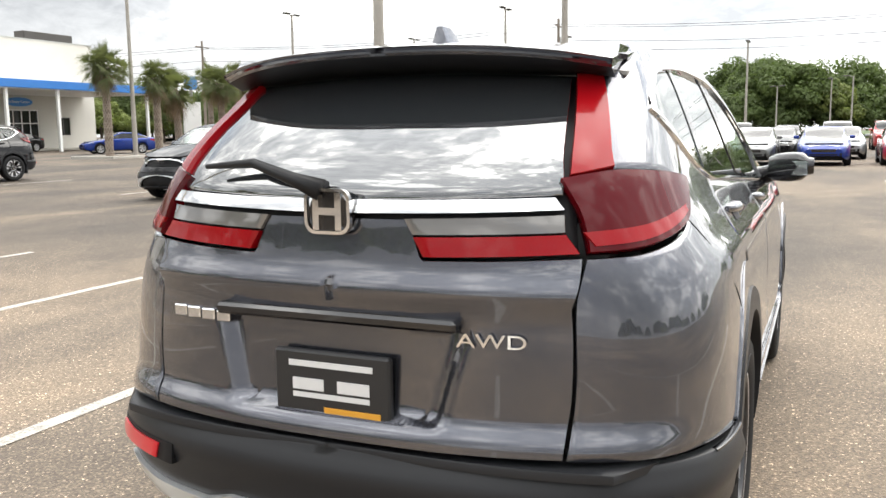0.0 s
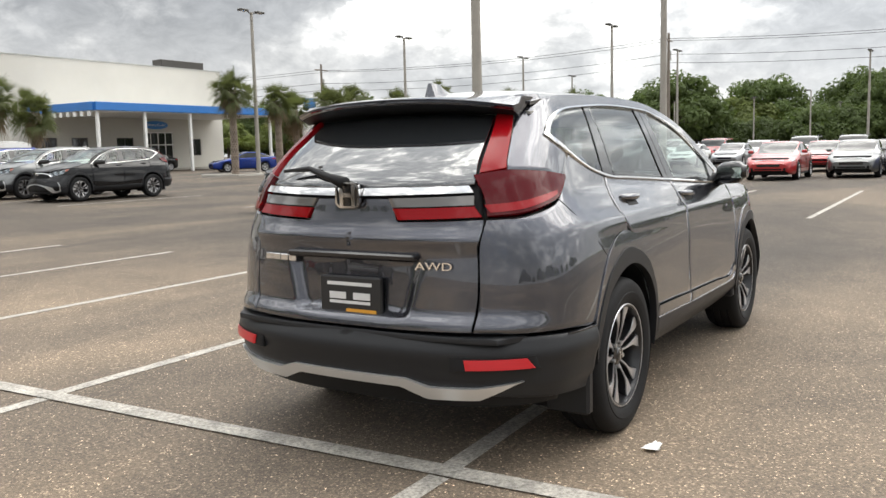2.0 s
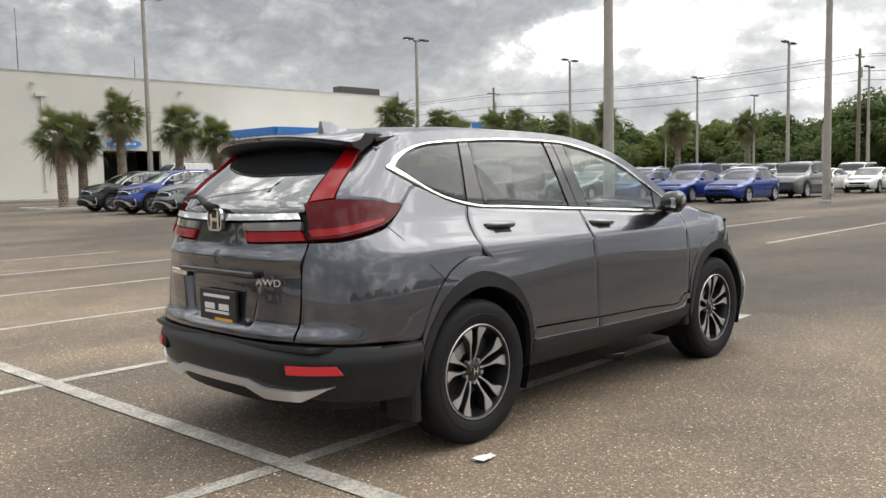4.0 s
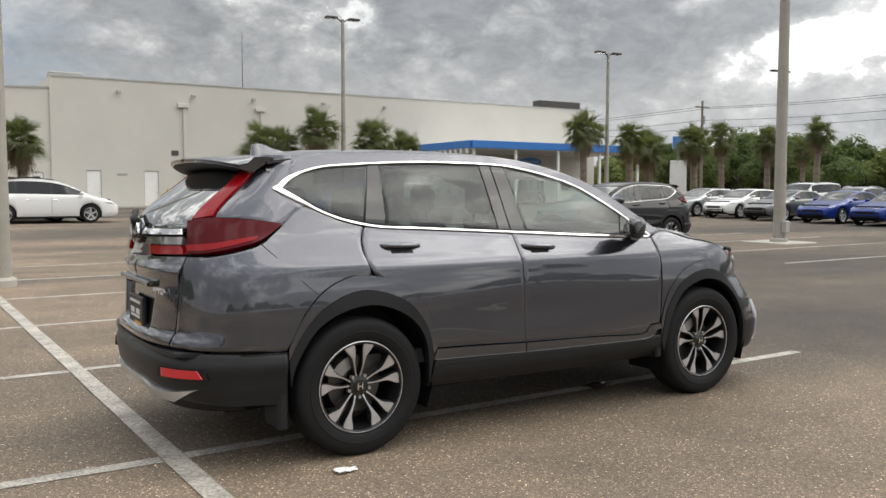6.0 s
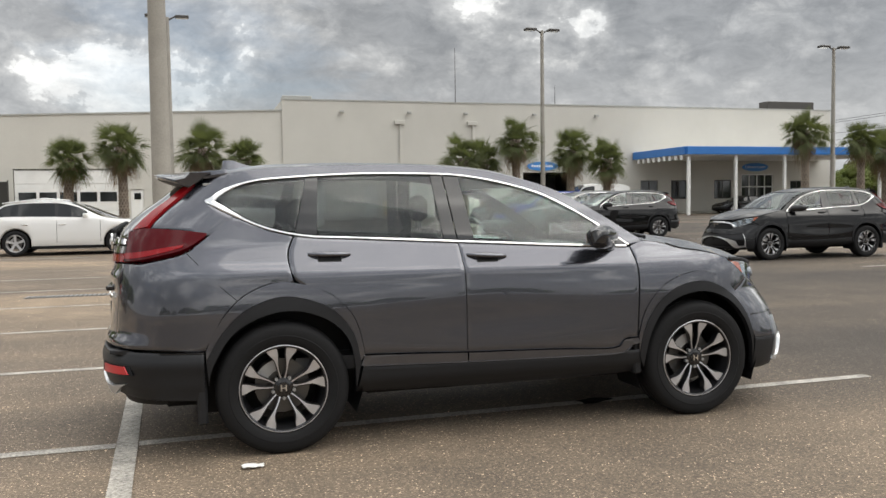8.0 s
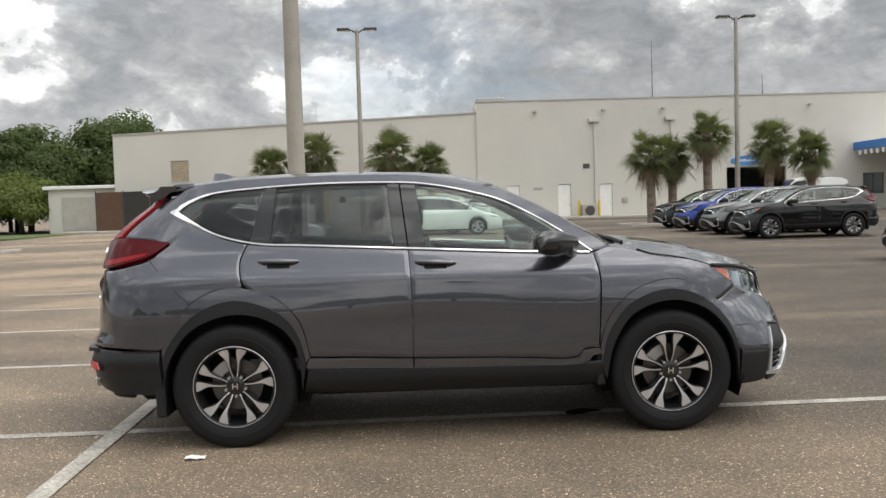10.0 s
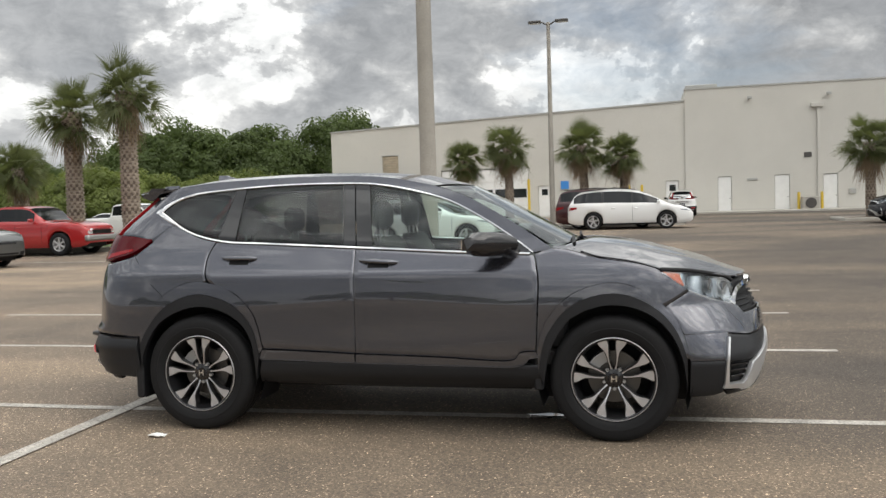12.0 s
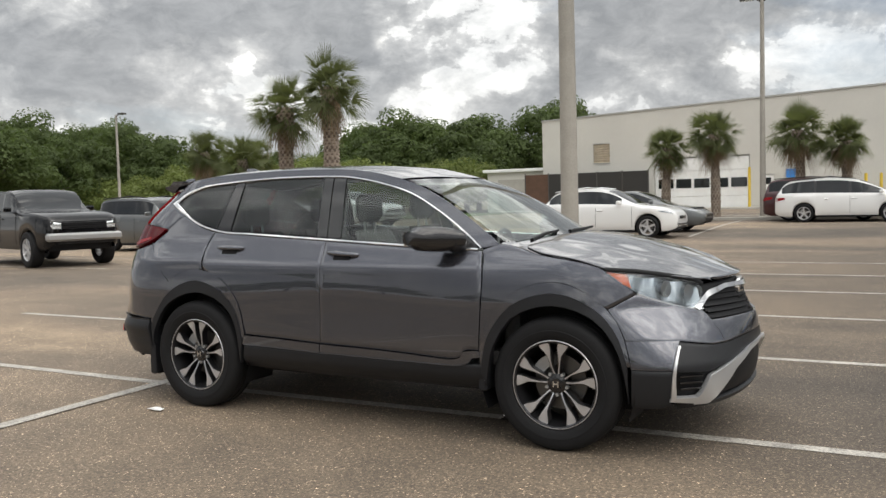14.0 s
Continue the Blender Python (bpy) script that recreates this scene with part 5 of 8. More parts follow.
        for x0, z0 in ((-1.80, 0.20), (0.865, 0.30)):
            bm = bmesh.new()
            box(bm, x0, x0 + 0.055, -0.905, -0.70, z0, z0 + (0.36 if x0 < 0 else 0.24), 0.012)
            if side > 0:
                bmesh.ops.scale(bm, vec=(1, -1, 1), verts=bm.verts)
                bmesh.ops.recalc_face_normals(bm, faces=bm.faces)
            part("mud_flap", bm, CLAD, car)
        P("bumper_joint", ribbon([at_x(-1.838, 1.150), (-1.70, 0.995), (-1.575, 0.880)], 0.005, 0.0015, 0.004, n=14), BLACK_SATIN, side)
        P("spoiler_end", skin([at_tail(0.505, 1.528), at_x(-1.74, 1.563), (-1.60, 1.586)], [at_tail(0.52, 1.585), at_x(-1.74, 1.606), (-1.60, 1.612)], nu=10, nv=5, gap=0.0), paint, side)
        # --- side glass, pillars and bright trim ---
        P("quarter_window", skin([(-1.69, 1.424), (-1.56, 1.347), (-1.407, 1.277), (-1.238, 1.233)], [(-1.69, 1.43), (-1.60, 1.492), (-1.45, 1.540), (-1.145, 1.569)], nu=24, nv=8, off=-0.004, thick=0.004), GLASS_DARK, side, "dark tinted quarter window")
        P("pillar_trim", skin([(-1.238, 1.231), (-1.105, 1.220)], [(-1.150, 1.568), (-1.075, 1.572)], nu=5, nv=10, off=-0.001, thick=0.008), BLACK_GLOSS, side)
        P("rear_door_window", skin([(-1.105, 1.220), (-0.345, 1.174)], [(-1.075, 1.572), (-0.80, 1.585), (-0.385, 1.582)], nu=24, nv=10, off=-0.005, thick=0.004), GLASS_DARK, side, "dark tinted rear door window")
        P("pillar_trim", skin([(-0.348, 1.172), (-0.262, 1.168)], [(-0.388, 1.583), (-0.310, 1.579)], nu=4, nv=10, off=-0.001, thick=0.008), BLACK_GLOSS, side)
        P("pillar_trim", skin([(-0.258, 1.168), (-0.150, 1.163)], [(-0.305, 1.579), (-0.205, 1.570)], nu=4, nv=10, off=-0.001, thick=0.008), BLACK_GLOSS, side)
        P("front_door_window", skin(cut(CHROME_LOW, -0.150, 0.830), [(-0.205, 1.570), (-0.112, 1.558), (0.11, 1.513), (0.329, 1.446), (0.544, 1.335), (0.718, 1.224), (0.83, 1.145)], nu=30, nv=10, off=-0.005, thick=0.004), GLASS_CLEAR, side, "lightly tinted front door window")
        P("window_trim", ribbon(cut(CHROME_LOW, -1.690, 0.850), 0.0135, 0.008, taper=lambda f: 1.0 + 1.3 * (1 - smoothstep(0.0, 0.10, f))), CHROME, side, "bright chrome window surround")
        P("window_trim", ribbon([(-1.690, 1.436)] + CHROME_TOP[1:], 0.0115, 0.008, n=60, taper=lambda f: 1.0 + 1.4 * (1 - smoothstep(0.0, 0.10, f))), CHROME, side)
        P("window_trim", skin([(-1.728, 1.424), (-1.56, 1.345)], [(-1.728, 1.432), (-1.60, 1.500)], [(-1.728, 1.424), (-1.728, 1.432)], [(-1.56, 1.345), (-1.688, 1.428), (-1.60, 1.500)], nu=6, nv=8, off=0.008, thick=0.012), CHROME, side)
        # --- door mirror ---
        mir = new("door_mirror")
        mir.parent = car
        V, F = [], []
        for k in range(9):
            f = k / 8
            y = -0.850 - 0.215 * f
            sz = 0.055 + 0.02 * math.sin(math.pi * min(1, f * 1.1)) ** 0.5
            if f > 0.85:
                sz *= 0.72
            sx = 0.095 - 0.03 * f if f < 0.9 else 0.04
            cx, cz = 0.690 - 0.165 * f, 1.172 + 0.016 * f
            for a in range(14):
                an = 2 * math.pi * a / 14
                V.append((cx + sx * math.copysign(abs(math.cos(an)) ** 0.7, math.cos(an)), y, cz + sz * math.copysign(abs(math.sin(an)) ** 0.8, math.sin(an))))
        for k in range(8):
            for a in range(14):
                F.append((k * 14 + a, k * 14 + (a + 1) % 14, k * 14 + 14 + (a + 1) % 14, k * 14 + 14 + a))
        F += [tuple(range(14)), tuple(112 + a for a in range(13, -1, -1))]
        P("mirror_shell", (V, F), BLACK_GLOSS, side, "black gloss mirror shell", mir)
        V, F = tube([(0.74, -0.765, 1.125), (0.73, -0.82, 1.128), (0.70, -0.88, 1.15)], [0.055, 0.05, 0.045], 12)
        P("mirror_arm", (V, F), BLACK_GLOSS, side, "", mir)
        V, F = grid_solid([[Vector((0.590 - 0.118 * u, -0.885 - 0.150 * u, 1.146 + 0.066 * v)) for u in (0, 0.5, 1)] for v in (0, 0.5, 1)], [[Vector((-1, 0, 0))] * 3] * 3, 0.006)
        P("mirror_glass", (V, F), CHROME, side, "", mir)
        P("mirror_sail", skin([(0.60, 1.122), (0.845, 1.112)], [(0.66, 1.255), (0.84, 1.135)], nu=6, nv=5, off=0.004, thick=0.01), BLACK_GLOSS, side)
        # --- tail lamps ---
        tl = P("tail_lamp", skin([at_tail(0.616, 1.092), at_x(-2.055, 1.100), at_x(-1.94, 1.126), (-1.833, 1.160), (-1.722, 1.236)], [at_tail(0.535, 1.262), at_tail(0.640, 1.278), at_x(-1.90, 1.270), (-1.83, 1.262), (-1.722, 1.246)],
                                 [at_tail(0.616, 1.092), at_tail(0.590, 1.18), at_tail(0.535, 1.262)], nu=34, nv=12, off=0.016, thick=0.05), RED_DARK, side, "wide red wraparound tail lamp")
        P("lamp_arm", skin([at_tail(0.556, 1.264), at_tail(0.640, 1.282)], [at_tail(0.492, 1.520), at_tail(0.548, 1.528)], [at_tail(0.556, 1.264), at_tail(0.546, 1.332), at_tail(0.516, 1.448), at_tail(0.492, 1.520)],
                           [at_tail(0.640, 1.282), at_tail(0.616, 1.354), at_tail(0.586, 1.437), at_tail(0.548, 1.528)], nu=6, nv=14, off=0.014, thick=0.04), RED_LENS, side, "", tl)
        P("lamp_band", skin([at_tail(0.626, 1.106), at_x(-2.05, 1.114), at_x(-1.94, 1.140), (-1.85, 1.166)], [at_tail(0.595, 1.142), at_x(-2.04, 1.150), at_x(-1.94, 1.168), (-1.84, 1.184)], nu=20, nv=4, off=0.019, thick=0.008), RED_LENS, side, "", tl)
        # --- rear bumper corner fittings ---
        P("reflector_recess", skin([at_tail(0.50, 0.474), at_tail(0.815, 0.486)], [at_tail(0.50, 0.53), at_tail(0.80, 0.54)], nu=14, nv=4, off=0.030, thick=0.02), BLACK_SATIN, side)
        P("rear_reflector", skin([at_tail(0.565, 0.480), at_tail(0.80, 0.490)], [at_tail(0.555, 0.522), at_tail(0.775, 0.531)], nu=14, nv=5, off=0.036, thick=0.012), RED_REFLECT, side, "red rear reflector")
        P("bumper_strip", ribbon([at_x(-1.97, 0.604), at_x(-1.85, 0.603), (-1.755, 0.601)], 0.008, 0.016, n=16), BLACK_GLOSS, side)
        # --- head lamp ---
        hl_low = [(1.606, 0.994), (1.70, 0.925), at_x(1.772, 0.878), at_x(1.886, 0.830), at_x(2.0, 0.790), at_x(2.082, 0.776)]
        hl_top = [(1.606, 1.000), at_x(1.70, 0.993), at_x(1.788, 0.982), at_x(1.934, 0.950), at_x(2.02, 0.925), at_nose(0.44, 0.896)]
        hl = P("headlamp", skin(hl_low, hl_top, nu=30, nv=8, off=0.004, thick=0.004), HEAD_LENS, side, "clear headlamp with amber marker")
        P("reflector_bowl", skin(hl_low, hl_top, nu=30, nv=8, off=-0.028, thick=0.006, gap=0.004, disp=lambda p: 0.012 * math.sin(p.x * 55)), HEAD_BOWL, side, "", hl)
        P("marker_lens", skin([(1.612, 0.990), (1.70, 0.930), at_x(1.745, 0.905)], [(1.612, 0.997), at_x(1.68, 0.988), at_x(1.715, 0.982)], nu=8, nv=5, off=-0.004, thick=0.01), AMBER, side, "", hl)
        for xx, zz, r in ((1.90, 0.893, 0.045), (2.0, 0.868, 0.042)):
            c = shell(*at_x(xx, zz))
            V, F = tube([(c.x - 0.06, c.y + 0.035, zz), (c.x + 0.005, c.y + 0.004, zz)], [r * 0.8, r], 16)
            P("projector", (V, F), HEAD_BOWL, side, "", hl)
        # black strip stands in for the shaded gap between bonnet and lamp
        P("lamp_seal", ribbon([(q[0], q[1] + 0.007) for q in hl_top], 0.022, 0.012, 0.014, n=24), BLACK_SATIN, side, "", hl)
        P("light_strip", ribbon(hl_low[2:], 0.008, -0.002, 0.006, n=20), SILVER_TRIM, side, "", hl)
        # --- front bumper corner ---
        P("bumper_corner", skin([(1.755, 0.27), at_x(1.90, 0.275), at_x(1.962, 0.290)], [(1.764, 0.485), at_x(1.88, 0.482), at_x(1.985, 0.480)], nu=14, nv=8, off=0.002, thick=0.02), CLAD, side, "dark plastic bumper corner")
        P("bumper_side", skin([(1.764, 0.488), at_x(1.88, 0.485), at_x(1.984, 0.483)], [(1.731, 0.634), at_x(1.87, 0.634), at_x(2.002, 0.634)], [(1.764, 0.488), (1.752, 0.56), (1.731, 0.634)], nu=16, nv=8, off=-0.0004, thick=0.014, gap=0.0, round_edge=0.0), paint, side)
        P("fog_recess", skin([at_x(1.970, 0.330), at_nose(0.68, 0.325)], [at_x(1.995, 0.480), at_nose(0.62, 0.470)], nu=14, nv=10, off=-0.030, thick=0.02), BLACK_SATIN, side)
        for zz in (0.378, 0.412, 0.446):
            P("fog_bar", ribbon([at_x(2.02, zz), at_x(2.09, zz), at_nose(0.70, zz - 0.004)], 0.014, -0.010, 0.012, n=14), BLACK_GLOSS, side)
        P("bumper_blade", skin([at_x(1.964, 0.322), at_x(1.992, 0.330)], [at_x(1.998, 0.607), at_x(2.008, 0.602)], [at_x(1.964, 0.322), at_x(1.980, 0.46), at_x(1.998, 0.607)], [at_x(1.992, 0.330), at_x(1.996, 0.46), at_x(2.008, 0.602)], nu=5, nv=16, off=0.013, thick=0.03, gap=0.0), SILVER_TRIM, side, "silver blade round the fog lamp recess")
        P("bumper_blade", skin([at_x(1.958, 0.320), at_x(2.07, 0.304), at_nose(0.715, 0.297)], [at_x(1.966, 0.340), at_x(2.07, 0.336), at_nose(0.715, 0.335)], nu=14, nv=5, off=0.012, thick=0.03, gap=0.0), SILVER_TRIM, side)
        # --- wheel wells ---
        for wx in (-1.33, 1.33):
            V, F = [], []
            for k in range(15):
                a = radians(-25 + 230 * k / 14)
                for y in (-0.885, -0.60):
                    V.append((wx + math.cos(a) * 0.455, y, 0.385 + math.sin(a) * 0.44))
            F = [(2 * k, 2 * k + 1, 2 * k + 3, 2 * k + 2) for k in range(14)]
            F += [tuple(2 * k + 1 for k in range(15))]
            P("wheel_liner", (V, F), BLACK_SATIN, side)
    # --- tail: bumper, gate, spoiler ---
    C("rear_bumper", skin([(REAR_S, 0.375), at_tail(0.3, 0.375), at_tail(0.62, 0.36), at_x(-2.06, 0.345), at_x(-1.888, 0.338), (-1.757, 0.33)],
                          [(REAR_S, 0.615), at_tail(0.3, 0.615), at_tail(0.56, 0.612), at_x(-2.08, 0.612), at_x(-1.9, 0.606), (-1.757, 0.600)], nu=56, nv=14, off=0.008, thick=0.03, at_mid=("left",),
                          disp=lambda p: 0.020 * math.exp(-((p.z - 0.54) / 0.05) ** 2) - 0.012 * smoothstep(0.43, 0.36, p.z)), CLAD, "dark grey plastic rear bumper")
    C("bumper_ledge", sheet(lambda u, v: (-2.12 - 0.165 * v * (1 - 0.35 * u ** 3), -0.78 * u * (1 - 0.10 * v * u), 0.618 - 0.004 * v), 14, 4, 0.02), CLAD)
    C("bumper_valance", skin([(REAR_S, 0.275), at_tail(0.45, 0.275), at_tail(0.72, 0.29), at_x(-1.95, 0.30)], [(REAR_S, 0.39), at_tail(0.45, 0.385), at_tail(0.72, 0.37), at_x(-1.95, 0.36)], nu=30, nv=6, off=-0.035, thick=0.02, at_mid=("left",)), BLACK_SATIN)
    C("skid_trim", skin([(REAR_S, 0.392), at_tail(0.27, 0.392), at_tail(0.385, 0.345), at_tail(0.60, 0.352), at_tail(0.74, 0.425)], [(REAR_S, 0.432), at_tail(0.30, 0.432), at_tail(0.40, 0.402), at_tail(0.60, 0.408), at_tail(0.77, 0.437)], nu=40, nv=5, off=0.020, thick=0.03, at_mid=("left",), curved=False), SILVER_TRIM, "satin silver lower bumper trim")

    def recess(p):
        zz = min(1.0, max(0.0, (p.z - 0.66) / 0.26))
        hw = 0.27 + 0.07 * zz
        m = (1 - smoothstep(hw - 0.02, hw + 0.035, abs(p.y))) * smoothstep(0.665, 0.70, p.z) * (1 - smoothstep(0.905, 0.93, p.z))
        return -0.030 * m + 0.016 * math.exp(-((p.z - 1.0) / 0.035) ** 2) + 0.022 * (1 - smoothstep(0.650, 0.705, p.z))

    gate = new("tailgate")
    gate.parent = car
    C("gate_panel", skin([(REAR_S, 0.625), at_tail(0.3, 0.625), at_tail(0.580, 0.628)], [(REAR_S, 1.172), at_tail(0.20, 1.172), at_tail(0.235, 1.075), at_tail(0.4, 1.078), at_tail(0.606, 1.086)],
                         None, [at_tail(0.580, 0.628), at_tail(0.597, 0.75), at_tail(0.590, 0.97), at_tail(0.606, 1.086)], nu=44, nv=34, off=0.0, thick=0.014, at_mid=("left",), disp=recess, curved=False), paint, "", gate)
    C("gate_frame", skin([(REAR_S, 1.075), at_tail(0.3, 1.08), at_tail(0.60, 1.088)], [(REAR_S, 1.545), at_tail(0.25, 1.545), at_tail(0.500, 1.535)], nu=20, nv=14, off=-0.022, thick=0.012, at_mid=("left",)), BLACK_SATIN, "", gate)
    C("rear_window", skin([(REAR_S, 1.212), at_tail(0.25, 1.216), at_tail(0.552, 1.226)], [(REAR_S, 1.535), at_tail(0.25, 1.53), at_tail(0.486, 1.515)], nu=22, nv=12, off=0.0, thick=0.006, at_mid=("left",)), material("rear_window_glass", (0.02, 0.022, 0.024), 0.03, coat=1.0, spec=0.9, coat_ior=2.3), "dark tinted rear window", gate)
    C("chrome_bar", skin([(REAR_S, 1.178), at_tail(0.2, 1.180), at_tail(0.560, 1.188)], [(REAR_S, 1.212), at_tail(0.2, 1.212), at_tail(0.535, 1.218)], nu=24, nv=5, off=0.018, thick=0.03, at_mid=("left",)), CHROME, "bright chrome bar above the plate", gate)
    for side in (-1, 1):
        gl = P("gate_lamp", skin([at_tail(0.245, 1.080), at_tail(0.600, 1.092)], [at_tail(0.215, 1.130), at_tail(0.565, 1.138)], nu=18, nv=5, off=0.012, thick=0.03), RED_LENS, side, "red lamp on the tailgate", gate)
        P("lamp_lens", skin([at_tail(0.215, 1.132), at_tail(0.565, 1.140)], [at_tail(0.190, 1.172), at_tail(0.560, 1.182)], nu=18, nv=4, off=0.010, thick=0.028), SMOKE_LENS, side, "", gl)
        if side < 0:
            pa, pb = shell(*at_tail(0.335, 0.90)), shell(*at_tail(0.48, 0.90))
            yaw = math.degrees(math.atan2(pb.y - pa.y, pb.x - pa.x))
            lettering("drive_badge", "AWD", 0.047, 0.006, Matrix.Translation(pa + Vector((-0.012, 0, -0.02))) @ pose(0, 0, 0, 0, 0, yaw) @ pose(0, 0, 0, 90, 0, 0) @ Matrix.Diagonal((1.45, 1, 1, 1)), CHROME, gate, "chrome drive badge letters")
            continue
        for k in range(4):
            y0 = 0.50 - 0.055 * k
            pt = shell(*at_tail(abs(y0), 0.90))
            part("model_badge", box_bm(pt.x - 0.012, pt.x - 0.002, y0 - 0.021, y0 + 0.021, 0.885, 0.915, 0.003), CHROME, gate)
    gx = tail_x(0.92) + 0.002
    part("gate_grip", box_bm(gx - 0.022, gx + 0.03, -0.34, 0.34, 0.912, 0.942, 0.008), BLACK_GLOSS, gate, "black tailgate grip bar")
    V, F = tube([(tail_x(1.2) - 0.012, 0, 1.185), (tail_x(1.2) - 0.030, 0, 1.185)], [0.062, 0.056], 20)
    eb = mesh_part("emblem_plate", V, F, BLACK_GLOSS, gate)
    ex = tail_x(1.2) - 0.040
    V, F = plate_of(bar_mark(0.080, 0.092, 0.017, 0.009))
    mesh_part("emblem", [(ex + 0.012 * d, a, 1.187 + b) for a, b, d in V], F, CHROME, eb)
    V, F = plate_of(rounded(0.128, 0.112, 0.03), rounded(0.112, 0.096, 0.024))
    mesh_part("emblem_ring", [(ex + 0.012 * d, a, 1.187 + b) for a, b, d in V], F, CHROME, eb, "", True, 40)
    px = tail_x(0.75) + 0.012
    pl = part("plate_frame", box_bm(px - 0.012, px + 0.012, -0.165, 0.165, 0.665, 0.835, 0.006), PLATE_BLACK, gate, "black dealer plate insert with print bars")
    bm = bmesh.new()
    for k, (y0, y1, z0, z1) in enumerate(((-0.12, 0.12, 0.795, 0.81), (-0.11, -0.02, 0.735, 0.765), (0.02, 0.11, 0.735, 0.765), (-0.11, 0.11, 0.715, 0.728))):
        box(bm, px - 0.0145, px - 0.0115, y0, y1, z0, z1)
    part("plate_print", bm, PLATE_MARK, pl)
    part("plate_print", box_bm(px - 0.0145, px - 0.0115, -0.14, 0.02, 0.674, 0.694), PLATE_ORANGE, pl)
    V, F = tube([(tail_x(1.22) - 0.03, 0.02, 1.235), (tail_x(1.25) - 0.045, 0.10, 1.262), (tail_x(1.3) - 0.03, 0.26, 1.30), (tail_x(1.3) - 0.02, 0.42, 1.29)], [0.03, 0.018, 0.013, 0.007], 8)
    mesh_part("rear_wiper", V, F, BLACK_SATIN, gate, "", True)

    def spoiler_at(u, k):
        y = -0.600 * u
        tip = -2.005 + 0.125 * u ** 3
        zf, zr = 1.614 - 0.018 * u ** 2, 1.604 - 0.018 * u ** 2 - 0.026 * u ** 3
        return Vector(((-1.690, y, zf), (-1.80, y, zf + 0.001), (tip + 0.05, y, zr + 0.004), (tip, y, zr - 0.006), (tip + 0.014, y * 0.99, zr - 0.028), (tip + 0.07, y * 0.985, zr - 0.050), (-1.80, y * 0.975, 1.527 - 0.01 * u ** 2))[k])

    us = [k / 18 for k in range(19)]
    upv, dnv = Vector((0, 0, 1)), Vector((-0.3, 0, -1)).normalized()
    C("spoiler", grid_solid([[spoiler_at(u, k) for u in us] for k in (0, 1, 2, 3, 4)], [[upv] * 19] * 4 + [[Vector((-1, 0, 0))] * 19], 0.010), paint, "roof spoiler over the rear window", gate)
    C("spoiler_underside", grid_solid([[spoiler_at(u, k) for u in us] for k in (4, 5, 6)], [[dnv] * 19] * 3, 0.008), BLACK_SATIN, "", gate)
    for side in (-1, 1):
        ring_pts = [spoiler_at(1.0, k) for k in range(7)]
        P("spoiler_side", ([(p.x, p.y - 0.003, p.z) for p in ring_pts] + [(p.x, p.y + 0.006, p.z) for p in ring_pts], [tuple(range(7)), tuple(range(13, 6, -1))] + [(k, k + 7, (k + 1) % 7 + 7, (k + 1) % 7) for k in range(7)]), paint, side, "", gate)
    # --- roof and screens ---
    def rail_y(x):
        z = lerp_table(x, (-1.75, -1.60, -1.40, -1.15, -0.75, -0.30, -0.05, 0.19, 0.30), (1.572, 1.592, 1.618, 1.630, 1.638, 1.630, 1.606, 1.556, 1.525))
        return half_width(z), z

    def roof_fn(u, v):
        x = -1.735 + (0.22 + 1.735) * v + 0.12 * v * (1 - u ** 2)
        yr, zr = rail_y(min(x, 0.30))
        yr -= 0.006
        f = u
        zc = roof_mid(x)
        return (x, -yr * f, zr + (zc - zr) * (1 - abs(f) ** 2.6))

    C("roof", sheet(roof_fn, 24, 34, 0.015, 0.0), paint)
    edge = curve3([(0.215, -0.605, 1.548), (0.42, -0.642, 1.478), (0.640, -0.690, 1.365), (0.820, -0.735, 1.252), (0.985, -0.772, 1.145)])
    mid = curve3([(0.345, 0, 1.560), (0.48, 0, 1.492), (0.64, 0, 1.405), (0.86, 0, 1.285), (1.08, 0, 1.165)])

    def screen(u, v, dz=0.0):
        e, m = at_frac(edge, v), at_frac(mid, v)
        k = u ** 2.2
        return (m.x + (e.x - m.x) * k, e.y * u, m.z + (e.z - m.z) * k + dz)

    C("windscreen", sheet(lambda u, v: screen(u * 0.965, 0.03 + 0.97 * v), 20, 18, 0.006, 0.0), GLASS_CLEAR, "raked clear windscreen")
    # bonnet
    bedge = curve3([(1.03, -0.700, 1.150), (1.11, -0.775, 1.130), (1.24, -0.812, 1.090), (1.46, -0.815, 1.052), (1.61, -0.800, 1.006), (1.78, -0.735, 0.993), (1.93, -0.620, 0.966), (2.04, -0.48, 0.938), (2.09, -0.38, 0.932)], 48)
    bmid = curve3([(1.13, 0, 1.172), (1.20, 0, 1.178), (1.36, 0, 1.160), (1.55, 0, 1.126), (1.73, 0, 1.078), (1.90, 0, 1.028), (2.03, 0, 0.985), (2.13, 0, 0.952), (2.19, 0, 0.935)], 48)

    def bonnet(u, v):
        e, m = at_frac(bedge, v), at_frac(bmid, v)
        k = u ** 2.4
        crease = 0.010 * math.exp(-((u - 0.62) / 0.10) ** 2) * smoothstep(0, 0.25, v) * (1 - smoothstep(0.75, 1, v))
        return (m.x + (e.x - m.x) * u ** 2.0, e.y * u, m.z + (e.z - m.z) * k + crease)

    C("bonnet", sheet(bonnet, 26, 34, 0.012), paint, "", car)
    C("scuttle", sheet(lambda u, v: (1.03 + 0.10 * v * (1 - 0.4 * u ** 2) + 0.05 * (1 - u ** 2), -0.74 * u, 1.128 + 0.012 * (1 - u ** 2)), 14, 4, 0.02), BLACK_SATIN)
